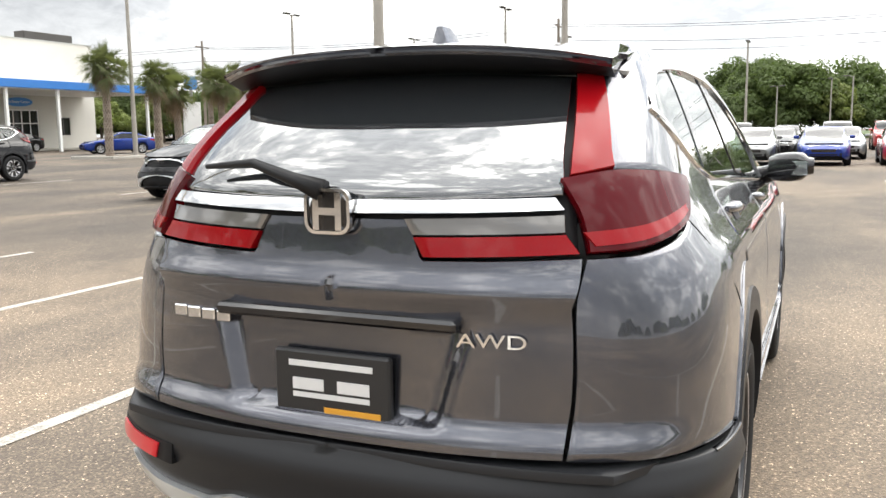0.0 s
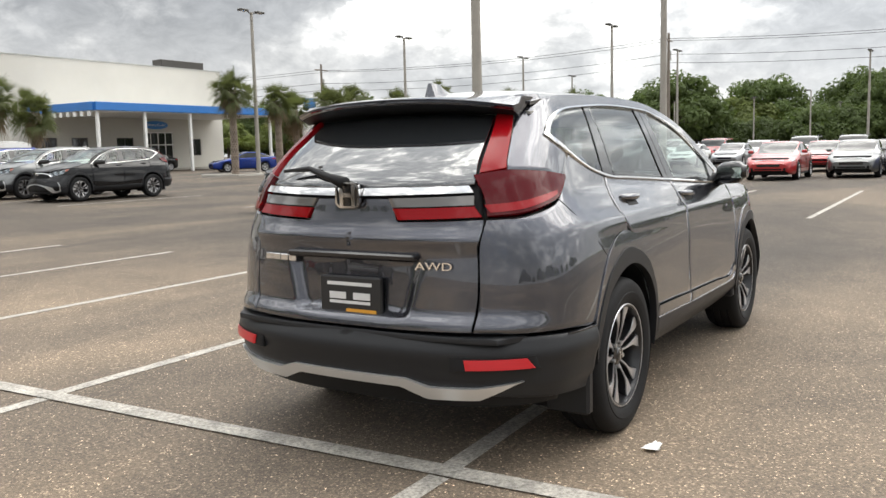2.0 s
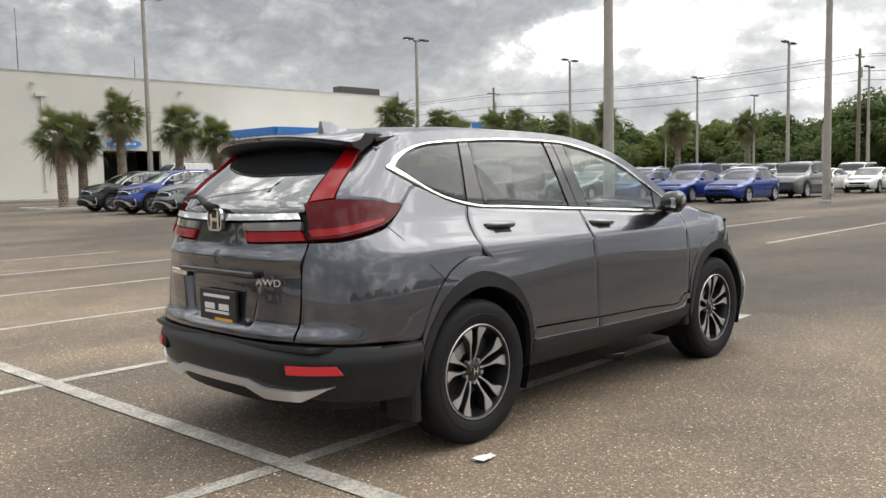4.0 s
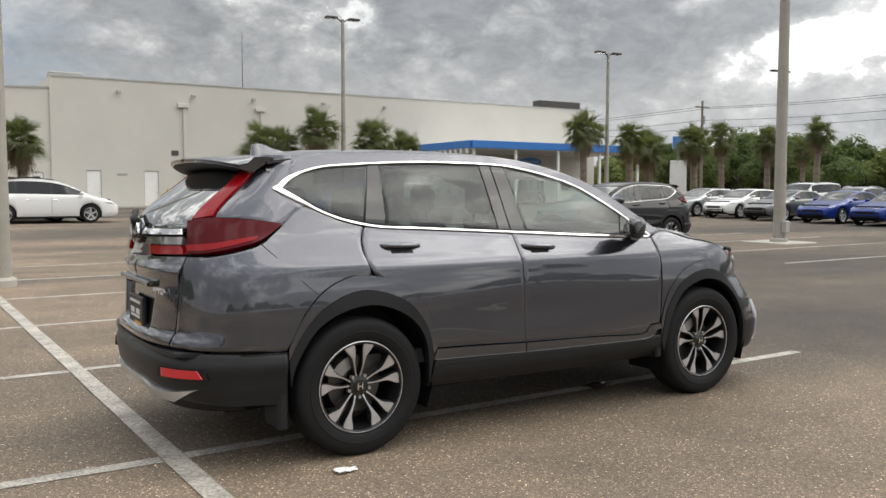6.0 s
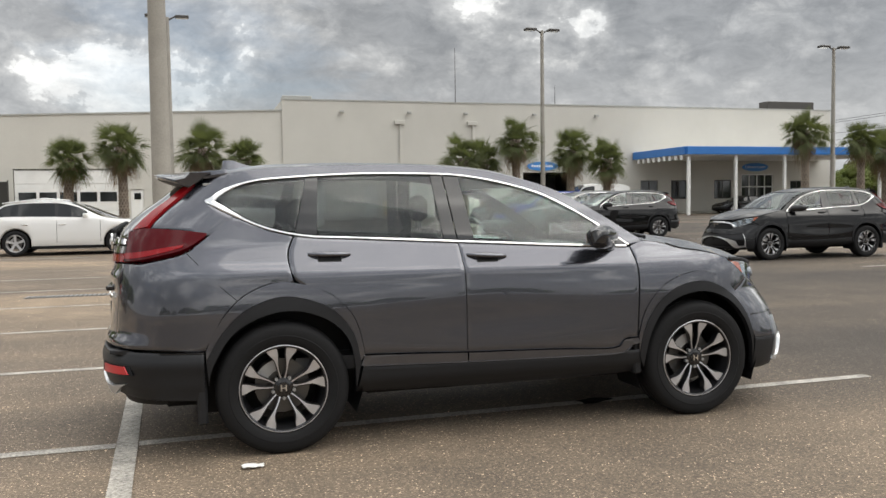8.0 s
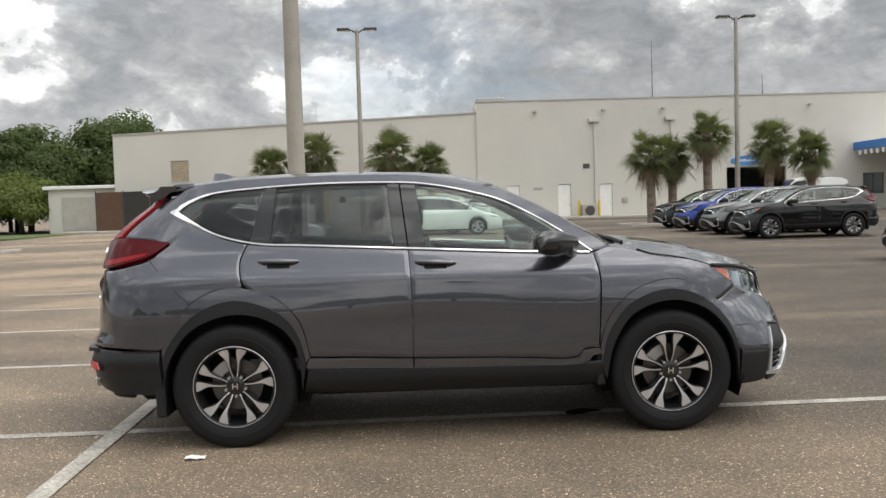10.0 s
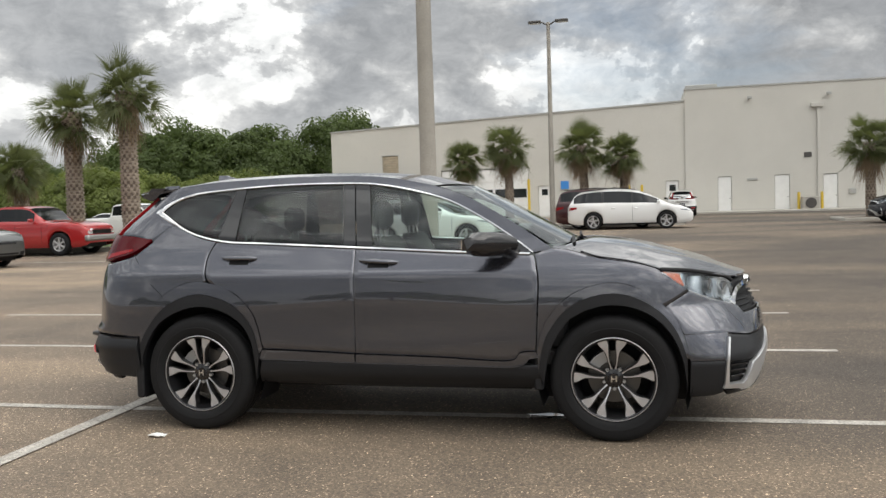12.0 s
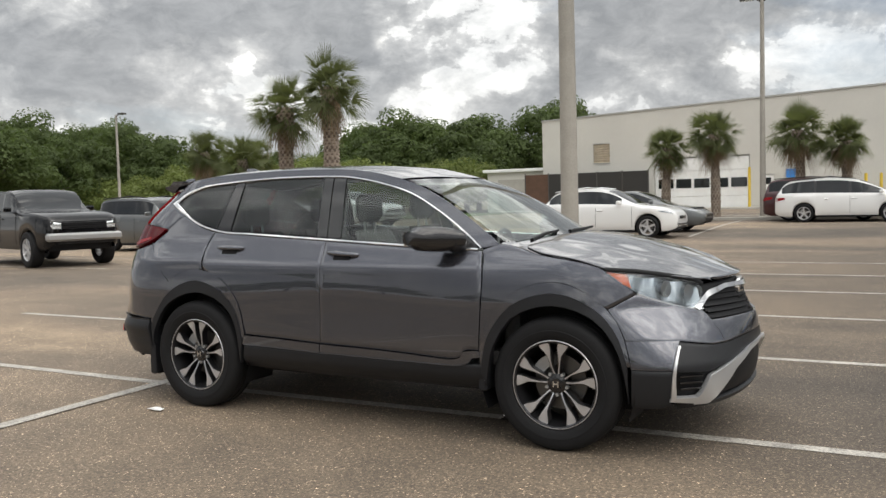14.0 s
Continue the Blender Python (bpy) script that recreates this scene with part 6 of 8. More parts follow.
    for y0, y1 in ((-0.62, -0.08), (0.02, 0.60)):
        V, F = tube([(1.10, y0, 1.158 if y0 < -0.5 else 1.182), (1.075, (y0 + y1) / 2, 1.182), (1.055, y1, 1.19)], [0.012, 0.012, 0.008], 6)
        mesh_part("wiper", V, F, BLACK_SATIN, car)
    # --- nose ---
    C("front_bumper", skin([(1.733, 0.632), at_x(1.87, 0.632), at_x(2.002, 0.630), at_nose(0.60, 0.600), at_nose(0.46, 0.597), at_nose(0.25, 0.612), (FRONT_S, 0.620)],
                           [(1.631, 0.796), at_x(1.768, 0.875), at_x(1.886, 0.824), at_x(2.08, 0.768), at_nose(0.50, 0.715), at_nose(0.25, 0.715), (FRONT_S, 0.715)],
                           [(1.733, 0.632), (1.700, 0.70), (1.631, 0.796)], nu=56, nv=14, off=0.0, thick=0.014, at_mid=("right",), curved=False, gap=0.0012, round_edge=0.0006), paint)
    C("bumper_panel", skin([at_x(2.000, 0.474), at_nose(0.656, 0.464), at_nose(0.40, 0.510), at_nose(0.153, 0.548), (FRONT_S, 0.553)], [at_x(2.004, 0.627), at_nose(0.60, 0.597), at_nose(0.46, 0.594), at_nose(0.25, 0.608), (FRONT_S, 0.616)], nu=40, nv=8, off=-0.005, thick=0.02, at_mid=("right",), curved=False, gap=0.0), CLAD, "dark plastic bumper panel")
    C("bumper_lip", skin([at_nose(0.722, 0.297), at_nose(0.64, 0.292), at_nose(0.607, 0.322), at_nose(0.570, 0.364), at_nose(0.458, 0.454), at_nose(0.246, 0.518), (FRONT_S, 0.545)], [at_nose(0.722, 0.335), at_nose(0.708, 0.353), at_nose(0.669, 0.445), at_nose(0.586, 0.470), at_nose(0.464, 0.502), at_nose(0.246, 0.542), (FRONT_S, 0.558)], nu=44, nv=5, off=0.012, thick=0.03, at_mid=("right",), curved=False, gap=0.0), SILVER_TRIM, "silver lower bumper lip")
    C("lower_grille", skin([at_nose(0.56, 0.31), at_nose(0.3, 0.30), (FRONT_S, 0.30)], [at_nose(0.58, 0.46), at_nose(0.3, 0.53), (FRONT_S, 0.54)], nu=20, nv=10, off=-0.03, thick=0.02, at_mid=("right",)), BLACK_SATIN)
    C("skid_lip", skin([at_x(1.99, 0.262), at_nose(0.5, 0.262), (FRONT_S, 0.265)], [at_x(1.99, 0.292), at_nose(0.5, 0.29), (FRONT_S, 0.30)], nu=24, nv=4, off=-0.01, thick=0.05, at_mid=("right",)), CLAD)
    gr = C("grille", skin([at_nose(0.50, 0.71), at_nose(0.25, 0.700), (FRONT_S, 0.700)], [at_nose(0.43, 0.905), at_nose(0.2, 0.92), (FRONT_S, 0.925)], nu=20, nv=10, off=-0.035, thick=0.02, at_mid=("right",)), BLACK_SATIN, "black mesh grille")
    for k in range(5):
        z = 0.728 + k * 0.030
        C("grille_bar", skin([at_nose(0.47 - 0.01 * k, z), (FRONT_S, z - 0.01)], [at_nose(0.47 - 0.01 * k, z + 0.012), (FRONT_S, z + 0.004)], nu=14, nv=3, off=-0.018, thick=0.02, at_mid=("right",)), BLACK_SATIN, "", gr)
    C("grille_wing", skin([at_nose(0.53, 0.765), at_nose(0.42, 0.83), at_nose(0.25, 0.865), (FRONT_S, 0.865)], [at_nose(0.55, 0.787), at_nose(0.415, 0.866), at_nose(0.25, 0.892), (FRONT_S, 0.893)], nu=22, nv=5, off=0.006, thick=0.03, at_mid=("right",), curved=False), CHROME, "chrome wing across the grille", gr)
    ex = nose_x(0.84) - 0.060
    V, F = plate_of(bar_mark(0.100, 0.100, 0.020, 0.010))
    mesh_part("emblem", [(ex + 0.03 * d, a, 0.835 + b) for a, b, d in V], F, CHROME, gr, "chrome emblem")
    V, F = plate_of(rounded(0.150, 0.138, 0.03), rounded(0.130, 0.118, 0.024))
    mesh_part("emblem_ring", [(ex + 0.03 * d, a, 0.835 + b) for a, b, d in V], F, CHROME, gr, "", True, 40)
    # --- shark fin, underbody, exhaust ---
    V, F = [], []
    for x, hw, h in ((-1.40, 0.004, 0.0), (-1.46, 0.025, 0.018), (-1.54, 0.035, 0.055), (-1.60, 0.03, 0.062), (-1.615, 0.012, 0.0)):
        zb = roof_mid(x) - 0.004
        V += [(x, -hw, zb), (x, -hw * 0.3, zb + h + 0.004), (x, hw * 0.3, zb + h + 0.004), (x, hw, zb)]
    F = [(4 * k + i, 4 * k + i + 1, 4 * k + i + 5, 4 * k + i + 4) for k in range(4) for i in range(3)] + [(0, 1, 2, 3), (19, 18, 17, 16)]
    mesh_part("antenna_fin", V, F, paint, car, "shark fin roof antenna", True, 40)
    bm = bmesh.new()
    box(bm, -1.98, 1.98, -0.58, 0.58, 0.24, 0.42, 0.03)
    box(bm, -0.86, 0.86, -0.80, 0.80, 0.28, 0.46, 0.03)
    part("underbody", bm, BLACK_SATIN, car)
    V, F = tube([(-1.1, -0.35, 0.24), (-1.9, -0.42, 0.27), (-2.06, -0.46, 0.29)], [0.03, 0.03, 0.028], 10)
    mesh_part("exhaust_pipe", V, F, BRONZE, car)
    # --- cabin ---
    bm = bmesh.new()
    box(bm, -1.25, 1.05, -0.80, 0.80, 0.44, 0.52)
    box(bm, 0.95, 1.05, -0.72, 0.72, 0.52, 1.05, 0.02)
    box(bm, -2.08, -1.18, -0.58, 0.58, 0.52, 1.00, 0.05)
    part("cabin_floor", bm, CABIN, car)
    part("dashboard", box_bm(0.62, 1.0, -0.70, 0.70, 0.78, 1.10, 0.07), CABIN, car)
    C("headliner", sheet(lambda u, v: tuple(Vector(roof_fn(u, v)) - Vector((0, 0, 0.045))), 8, 12, 0.01, 0.0), HEADLINER)
    ring = [(0.52 - 0.05 * math.sin(a), 0.36 + 0.18 * math.cos(a), 1.00 + 0.18 * math.sin(a)) for a in [2 * math.pi * k / 24 for k in range(25)]]
    V, F = tube(ring, [0.014] * 25, 8, False)
    sw = mesh_part("steering_wheel", V, F, CABIN, car, "", True)
    part("wheel_hub", box_bm(0.50, 0.56, 0.20, 0.52, 0.97, 1.03, 0.02), CABIN, sw)
    for (x, ys, w, top) in ((0.05, (-0.36, 0.36), 0.50, 1.22), (-0.92, (-0.40, 0.40), 0.62, 1.20)):
        for y in ys:
            bm = bmesh.new()
            box(bm, x - 0.06, x + 0.46, y - w / 2, y + w / 2, 0.62, 0.80, 0.06)
            st = part("seat", bm, UPHOLSTERY, car, "dark upholstered seat", True, 50)
            V, F = [], []
            for k in range(7):
                f = k / 6
                cx, cz, hw, ht = x - 0.02 - 0.22 * f, 0.74 + (top - 0.74) * f, w / 2 * (1 - 0.22 * f ** 2), 0.10 - 0.04 * f
                for a in range(12):
                    an = 2 * math.pi * a / 12
                    V.append((cx + ht * math.cos(an), y + hw * math.copysign(abs(math.sin(an)) ** 0.5, math.sin(an)), cz))
            for k in range(6):
                for a in range(12):
                    F.append((k * 12 + a, k * 12 + (a + 1) % 12, k * 12 + 12 + (a + 1) % 12, k * 12 + 12 + a))
            F += [tuple(range(11, -1, -1)), tuple(72 + a for a in range(12))]
            mesh_part("seat_back", V, F, UPHOLSTERY, st, "", True, 60)
            bm = bmesh.new()
            box(bm, x - 0.31, x - 0.21, y - 0.13, y + 0.13, top + 0.05, top + 0.24, 0.04)
            hr = part("headrest", bm, UPHOLSTERY, st, "", True, 60)
            bm = bmesh.new()
            for yy in (-0.06, 0.06):
                box(bm, x - 0.265, x - 0.253, y + yy - 0.006, y + yy + 0.006, top - 0.03, top + 0.07)
            part("headrest_posts", bm, STEEL, st)
    C("parcel_cover", sheet(lambda u, v: (-1.22 - 0.80 * v, -0.60 * u, 1.06 - 0.01 * v), 8, 6, 0.01), CABIN)
    # --- wheels ---
    for x, y in ((-1.33, -0.895 + 0.1045), (1.33, -0.885 + 0.1045)):
        w = build_wheel(parent=car)
        w.matrix_basis = pose(x, y, 0.371)
        w2 = copy_thing(w, pose(x, -y, 0.371, 0, 0, 180))
        w2.parent = car
    # shorter nose, longer tail
    for o in car.children_recursive:
        if o.type == "MESH":
            for v in o.data.vertices:
                if v.co.x > 1.75:
                    v.co.x = 1.75 + (v.co.x - 1.75) * 0.92
                elif v.co.x < -1.78:
                    v.co.x = -1.78 + (v.co.x + 1.78) * 1.07
    car.matrix_basis = pose(*at, 0, 0, turn)
    return car


def repaint(ob, old, fresh):
    """Gives a copied car another paint: panels get mesh copies with the new material."""
    for o in ob.children_recursive:
        if o.type == "MESH" and any(m is old for m in o.data.materials):
            o.data = o.data.copy()
            for k, m in enumerate(o.data.materials):
                if m is old:
                    o.data.materials[k] = fresh
    return ob


suv = build_suv(PAINT, "gunmetal grey compact SUV with dark lower cladding and closed tailgate")

# ---------- palms ----------
def palm_meshes(seed, trunk_h, trunk_r, crown, boots=True):
    """Trunk, green crown and dead skirt of a cabbage palm standing at the origin."""
    rng = random.Random(seed)
    V, F, LAT = [], [], []
    rings, sides = max(14, int(trunk_h * 16)), 32
    lean = rng.uniform(-0.05, 0.05)
    for i in range(rings + 1):
        f = i / rings
        z = trunk_h * f
        r = trunk_r * (1.18 - 0.30 * f + (0.35 * smoothstep(0.62, 0.9, f) if boots else 0.12 * smoothstep(0.8, 1, f)))
        r *= 1 + 0.25 * math.exp(-z / 0.25)
        for k in range(sides):
            a = 2 * math.pi * k / sides
            lat = abs(math.sin(4 * a + z * 11.0)) * abs(math.sin(4 * a - z * 11.0))
            LAT.append(lat)
            rr = r * (1 + (0.50 * lat - 0.14) * (smoothstep(0.05, 0.25, f) if boots else 0.4) + rng.uniform(-0.03, 0.03))
            V.append((math.cos(a) * rr + lean * z * f, math.sin(a) * rr, z))
    for i in range(rings):
        for k in range(sides):
            F.append((i * sides + k, i * sides + (k + 1) % sides, (i + 1) * sides + (k + 1) % sides, (i + 1) * sides + k))
    F.append(tuple(rings * sides + k for k in range(sides)))
    pale = [1 if sum(LAT[i] for i in f) / len(f) > 0.30 else 0 for f in F]
    trunk = (V, F, pale)
    top = Vector((lean * trunk_h, 0, trunk_h))

    def leaf(V, F, az, el, petiole, blade, n, droop):
        d = Vector((math.cos(az) * math.cos(el), math.sin(az) * math.cos(el), math.sin(el)))
        side = Vector((-math.sin(az), math.cos(az), 0))
        upv = side.cross(d) * -1
        roll = rng.uniform(-1.0, 1.0)
        side, upv = side * math.cos(roll) + upv * math.sin(roll), upv * math.cos(roll) - side * math.sin(roll)
        base = top + Vector((0, 0, rng.uniform(-0.25, 0.1)))
        # stalk
        pts = [base, base + d * petiole * 0.5 + Vector((0, 0, 0.02)), base + d * petiole - Vector((0, 0, 0.06 * petiole))]
        o = len(V)
        for p in pts:
            V += [p + side * 0.016, p - side * 0.016]
        F += [(o, o + 1, o + 3, o + 2), (o + 2, o + 3, o + 5, o + 4)]
        tip = pts[-1]
        fold = rng.uniform(0.15, 0.4)
        for k in range(n):
            t = -1 + 2 * (k + 0.5) / n
            ang = t * radians(78)
            ld = (d * math.cos(ang) + side * math.sin(ang)).normalized()
            ld = (ld + upv * (abs(t) * fold)).normalized()
            L = blade * (1.0 - 0.35 * abs(t) ** 1.5) * rng.uniform(0.86, 1.08)
            w = 0.017 * rng.uniform(0.8, 1.2)
            across = ld.cross(upv)
            across = across.normalized() if across.length > 1e-4 else side
            o = len(V)
            steps = ((0.0, 0.5), (0.4, 1.2), (0.72, 0.8), (1.0, 0.08))
            for s, wf in steps:
                p = tip + ld * (L * s) + Vector((0, 0, -droop * L * s ** 2.2 * rng.uniform(0.7, 1.3)))
                V += [p + across * (w * wf), p - across * (w * wf)]
            for q in range(3):
                F.append((o + 2 * q, o + 2 * q + 1, o + 2 * q + 3, o + 2 * q + 2))

    gv, gf, dv, df = [], [], [], []
    n_leaf = 64
    for i in range(n_leaf):
        f = (i + 0.5) / n_leaf
        el = radians(82 - 128 * f ** 0.85 + rng.uniform(-8, 8))
        az = i * 2.39996 + rng.uniform(-0.2, 0.2)
        leaf(gv, gf, az, el, crown * rng.uniform(0.14, 0.58), crown * rng.uniform(0.42, 0.58), 18, 0.12 + 0.38 * f)
    for i in range(13):
        leaf(dv, df, i * 2.39996 + 0.7, radians(rng.uniform(-82, -48)), crown * rng.uniform(0.3, 0.45), crown * rng.uniform(0.35, 0.55), 14, 0.9)
    return trunk, (gv, gf), (dv, df)


PALM_KINDS = {}


def palm(x, y, height, crown=1.55, radius=0.17, seed=0, label="cabbage palm with a round fan-leaf crown"):
    """height: of the crown's middle over the ground."""
    key = (round(height * 2) / 2, seed % 3, radius)
    m = pose(x, y, gz(y) - 0.02, 0, 0, (seed * 77) % 360)
    if key in PALM_KINDS:
        return copy_thing(PALM_KINDS[key], m)
    p = thing("palm_tree", label, "palm", (0, 0, 0), group="palms on the parking lot islands")
    tr, g, d = palm_meshes(seed, key[0], radius, crown)
    ob = mesh_part("trunk", tr[0], tr[1], (PALM_BARK, PALM_BOOT), p, smooth=True)
    ob.data.polygons.foreach_set("material_index", tr[2])
    mesh_part("crown", *g, PALM_LEAF, p)
    mesh_part("dead_fronds", *d, PALM_DEAD, p, "brown hanging dead fronds")
    p.matrix_world = m
    PALM_KINDS[key] = p
    return p


for i, (x, y, h) in enumerate(((-7.3, 36.2, 3.4), (-4.9, 36.0, 4.0), (-1.2, 36.3, 4.0), (0.7, 36.0, 3.6),
                               (11.6, 36.0, 3.7), (12.9, 36.8, 3.6), (14.4, 35.8, 4.5), (17.6, 36.2, 4.0), (19.7, 36.0, 3.3),
                               (31.0, 34.2, 5.2), (34.6, 34.0, 4.6), (36.8, 34.4, 3.9), (40.4, 34.0, 4.7),
                               (50.0, 42.6, 5.4), (50.5, 40.2, 5.6), (51.0, 36.4, 5.2), (52.0, 33.0, 5.6), (58.0, 30.0, 4.8), (62.0, 26.0, 5.0), (66.0, 44.0, 5.0),
                               (-25.0, 26.0, 3.7), (-28.0, 26.5, 3.9), (-30.5, 33.0, 4.2))):
    palm(x, y, h, 1.55 + 0.15 * ((i * 37) % 5 - 2) / 2, 0.17, i)
for i, (x, y, h) in enumerate(((-17.4, 22.8, 6.0), (-20.7, 24.0, 5.4))):
    palm(x, y, h, 1.9, 0.26, 40 + i, "tall cabbage palm with a criss-cross patterned trunk")


# ---------- broadleaf trees ----------
def tree_meshes(seed, height, spread, clumps, leaves, size):
    rng = random.Random(seed)
    top = height * 0.42
    pieces = [tube([(0, 0, -0.2), (0.05, 0.02, top * 0.5), (0.0, 0.1, top), (0.1, 0.0, height * 0.7)], [0.28, 0.22, 0.17, 0.06], 8)]
    cs = []
    for k in range(clumps):
        a, r = k * 2.4 + rng.uniform(-0.4, 0.4), spread * math.sqrt((k + 0.5) / clumps)
        z = height * (0.40 + 0.52 * (1 - (r / spread) ** 2) * rng.uniform(0.65, 1.05)) + rng.uniform(-0.4, 0.3)
        c = Vector((math.cos(a) * r, math.sin(a) * r, z))
        cs.append((c, rng.uniform(0.7, 1.3) * spread * 0.29))
        if k % 3 == 0:
            pieces.append(tube([(0, 0, top * rng.uniform(0.6, 1.0)), tuple(c * 0.55 + Vector((0, 0, top * 0.35))), tuple(c)], [0.11, 0.07, 0.02], 5))
    V, F = [], []
    for c, r in cs:
        for _ in range(leaves):
            d = Vector((rng.gauss(0, 1), rng.gauss(0, 1), rng.gauss(0.15, 0.8))).normalized()
            p = c + Vector((d.x, d.y, d.z * 0.78)) * r * (1 - 0.45 * rng.random() ** 1.6)
            n = (d + Vector((rng.uniform(-0.7, 0.7), rng.uniform(-0.7, 0.7), rng.uniform(-0.2, 0.8)))).normalized()
            a = n.orthogonal().normalized()
            b = n.cross(a)
            s = rng.uniform(0.12, 0.24) * size
            t = rng.uniform(0, 6.28)
            a, b = a * math.cos(t) + b * math.sin(t), b * math.cos(t) - a * math.sin(t)
            o = len(V)
            V += [p - a * s, p + a * s * 0.6 - b * s * 0.55, p + a * s * 0.6 + b * s * 0.55]
            F.append((o, o + 1, o + 2))
    return merge(*pieces), (V, F)


TREE_KINDS = []
for seed, h, sp, leaf, n, size in ((1, 9.5, 5.0, LEAF_A, 420, 1.05), (2, 8.0, 4.2, LEAF_B, 420, 1.0), (3, 11.0, 5.6, LEAF_A, 420, 1.1), (4, 5.0, 4.2, LEAF_B, 420, 0.95),
                                   (5, 9.5, 5.0, LEAF_A, 200, 1.6), (6, 8.0, 4.4, LEAF_B, 200, 1.6), (7, 11.0, 5.6, LEAF_A, 200, 1.6), (8, 5.6, 4.6, LEAF_A, 200, 1.5)):
    wood, leaves = tree_meshes(seed, h, sp, 36, n, size)
    TREE_KINDS.append((wood, leaves, leaf))


def build_trees():
    rng = random.Random(11)
    near, far, low_wood = [], [], []
    # beyond the building's left end
    for k in range(36):
        x = -27 - 62 * (k / 35) + rng.uniform(-2, 2)
        y = 72 + 6 * math.sin(k * 1.3) - 0.55 * max(0, -x - 40) + rng.uniform(-4, 6)
        low = 1 - 0.26 * smoothstep(-46, -50, x) * (1 - smoothstep(-62, -66, x))
        near.append((x, y, (0.78 + 0.25 * rng.random() + 0.16 * smoothstep(-62, -80, x)) * low, rng.choice((0, 0, 1, 2))))
    for k in range(16):
        x = -62 - 26 * rng.random()
        y = 22 + 38 * rng.random()
        near.append((x, y, 0.86 + (0.45 if y < 54 else 0.05) * rng.random(), rng.choice((0, 1, 2))))
    # a lighter, lower thicket before them
    for k in range(14):
        near.append((-30 - 2.9 * k + rng.uniform(-1, 1), 61 - 0.75 * k + rng.uniform(-1.5, 1.5), 0.72 + 0.3 * rng.random(), 3))
    # across the lot to the east
    for k in range(46):
        y = -45 + 180 * (k / 45)
        far.append((128 + 10 * math.sin(k * 0.9) + rng.uniform(-6, 6), y + rng.uniform(-2, 2), 0.85 + 0.4 * rng.random()))
    for k in range(40):
        low_wood.append((119 + rng.uniform(-2, 5), -48 + 4.6 * k + rng.uniform(-1.5, 1.5), 0.8 + 0.35 * rng.random(), 7))
    for k in range(12):
        far.append((85 + rng.uniform(-8, 14), 55 + 4.5 * k, 0.62 + 0.3 * rng.random()))
    # behind the camera, seen mirrored in the car's side
    for k in range(18):
        far.append((-60 + 7.0 * k + rng.uniform(-1.5, 1.5), -62 + 5 * math.sin(k) + rng.uniform(-3, 3), 0.55 + 0.3 * rng.random()))
    spots = near + low_wood + [(x, y, s, rng.choice((4, 4, 5, 6))) for x, y, s in far]
    made = {}
    for x, y, s, kind in spots:
        m = pose(x, y, gz(y) - 0.1, 0, 0, rng.uniform(0, 360))
        if kind not in made:
            wood, leaves, lm = TREE_KINDS[kind]
            t = thing("broadleaf_tree", "light green bushy tree in a thicket" if kind == 3 else "leafy green broadleaf tree at the lot's edge", "tree", (0, 0, 0), group="trees round the lot")
            mesh_part("trunk", *wood, BARK, t, smooth=True)
            mesh_part("crown", *leaves, lm, t)
            t.matrix_world = m
            made[kind] = t
        else:
            t = copy_thing(made[kind], m)
        t.scale = (s * rng.uniform(0.9, 1.15), s * rng.uniform(0.9, 1.15), s)


build_trees()

# ---------- lamp posts, utility poles, wires, islands ----------
def lamp_head(parent, sx, z, reach):
    hd = part("lamp_head", box_bm(min(sx * reach, sx * (reach + 0.62)), max(sx * reach, sx * (reach + 0.62)), -0.19, 0.19, z - 0.02, z + 0.10, 0.03), BRONZE, parent, "flat shoebox lamp head")
    part("lens", box_bm(min(sx * (reach + 0.06), sx * (reach + 0.56)), max(sx * (reach + 0.06), sx * (reach + 0.56)), -0.14, 0.14, z - 0.03, z - 0.018), SMOKE_LENS, hd)
    V, F = tube([(0, 0, z - 0.15), (sx * 0.3, 0, z + 0.02), (sx * (reach + 0.05), 0, z + 0.04)], [0.04, 0.035, 0.03], 8)
    mesh_part("arm", V, F, BRONZE, parent)


def lamp_post(x, y, h=9.6, r0=0.14, r1=0.085, heads=2, turn=0.0, box_at=None, plinth=True):
    p = thing("parking_lot_lamp", "tall weathered concrete lamp post with flat twin heads" if heads == 2 else "weathered lamp post with a single flat head", "lamp post", (x, y, gz(y)), turn, "parking lot lamps")
    V, F = tube([(0, 0, 0), (0, 0, h * 0.5), (0, 0, h)], [r0, (r0 + r1) / 2, r1], 12)
    mesh_part("shaft", V, F, POLE, p, smooth=True, sharp=40)
    if plinth:
        V, F = tube([(0, 0, 0), (0, 0, 0.10), (0, 0, 0.14)], [r0 + 0.07, r0 + 0.07, r0 + 0.03], 14)
        mesh_part("base_collar", V, F, CONCRETE, p, smooth=True, sharp=30)
    if box_at:
        ox, oy, oz = box_at
        part("junction_box", box_bm(ox - 0.09, ox + 0.09, oy - 0.07, oy + 0.07, oz - 0.16, oz + 0.16, 0.015), TRIM_GREY, p, "grey electrical box on the post")
        V, F = tube([(ox, oy, 0.02), (ox, oy, oz - 0.15)], [0.02, 0.02], 6)
        mesh_part("conduit", V, F, TRIM_GREY, p)
    for sx in ((-1, 1) if heads == 2 else (1,)):
        lamp_head(p, sx, h, 0.34)
    return p


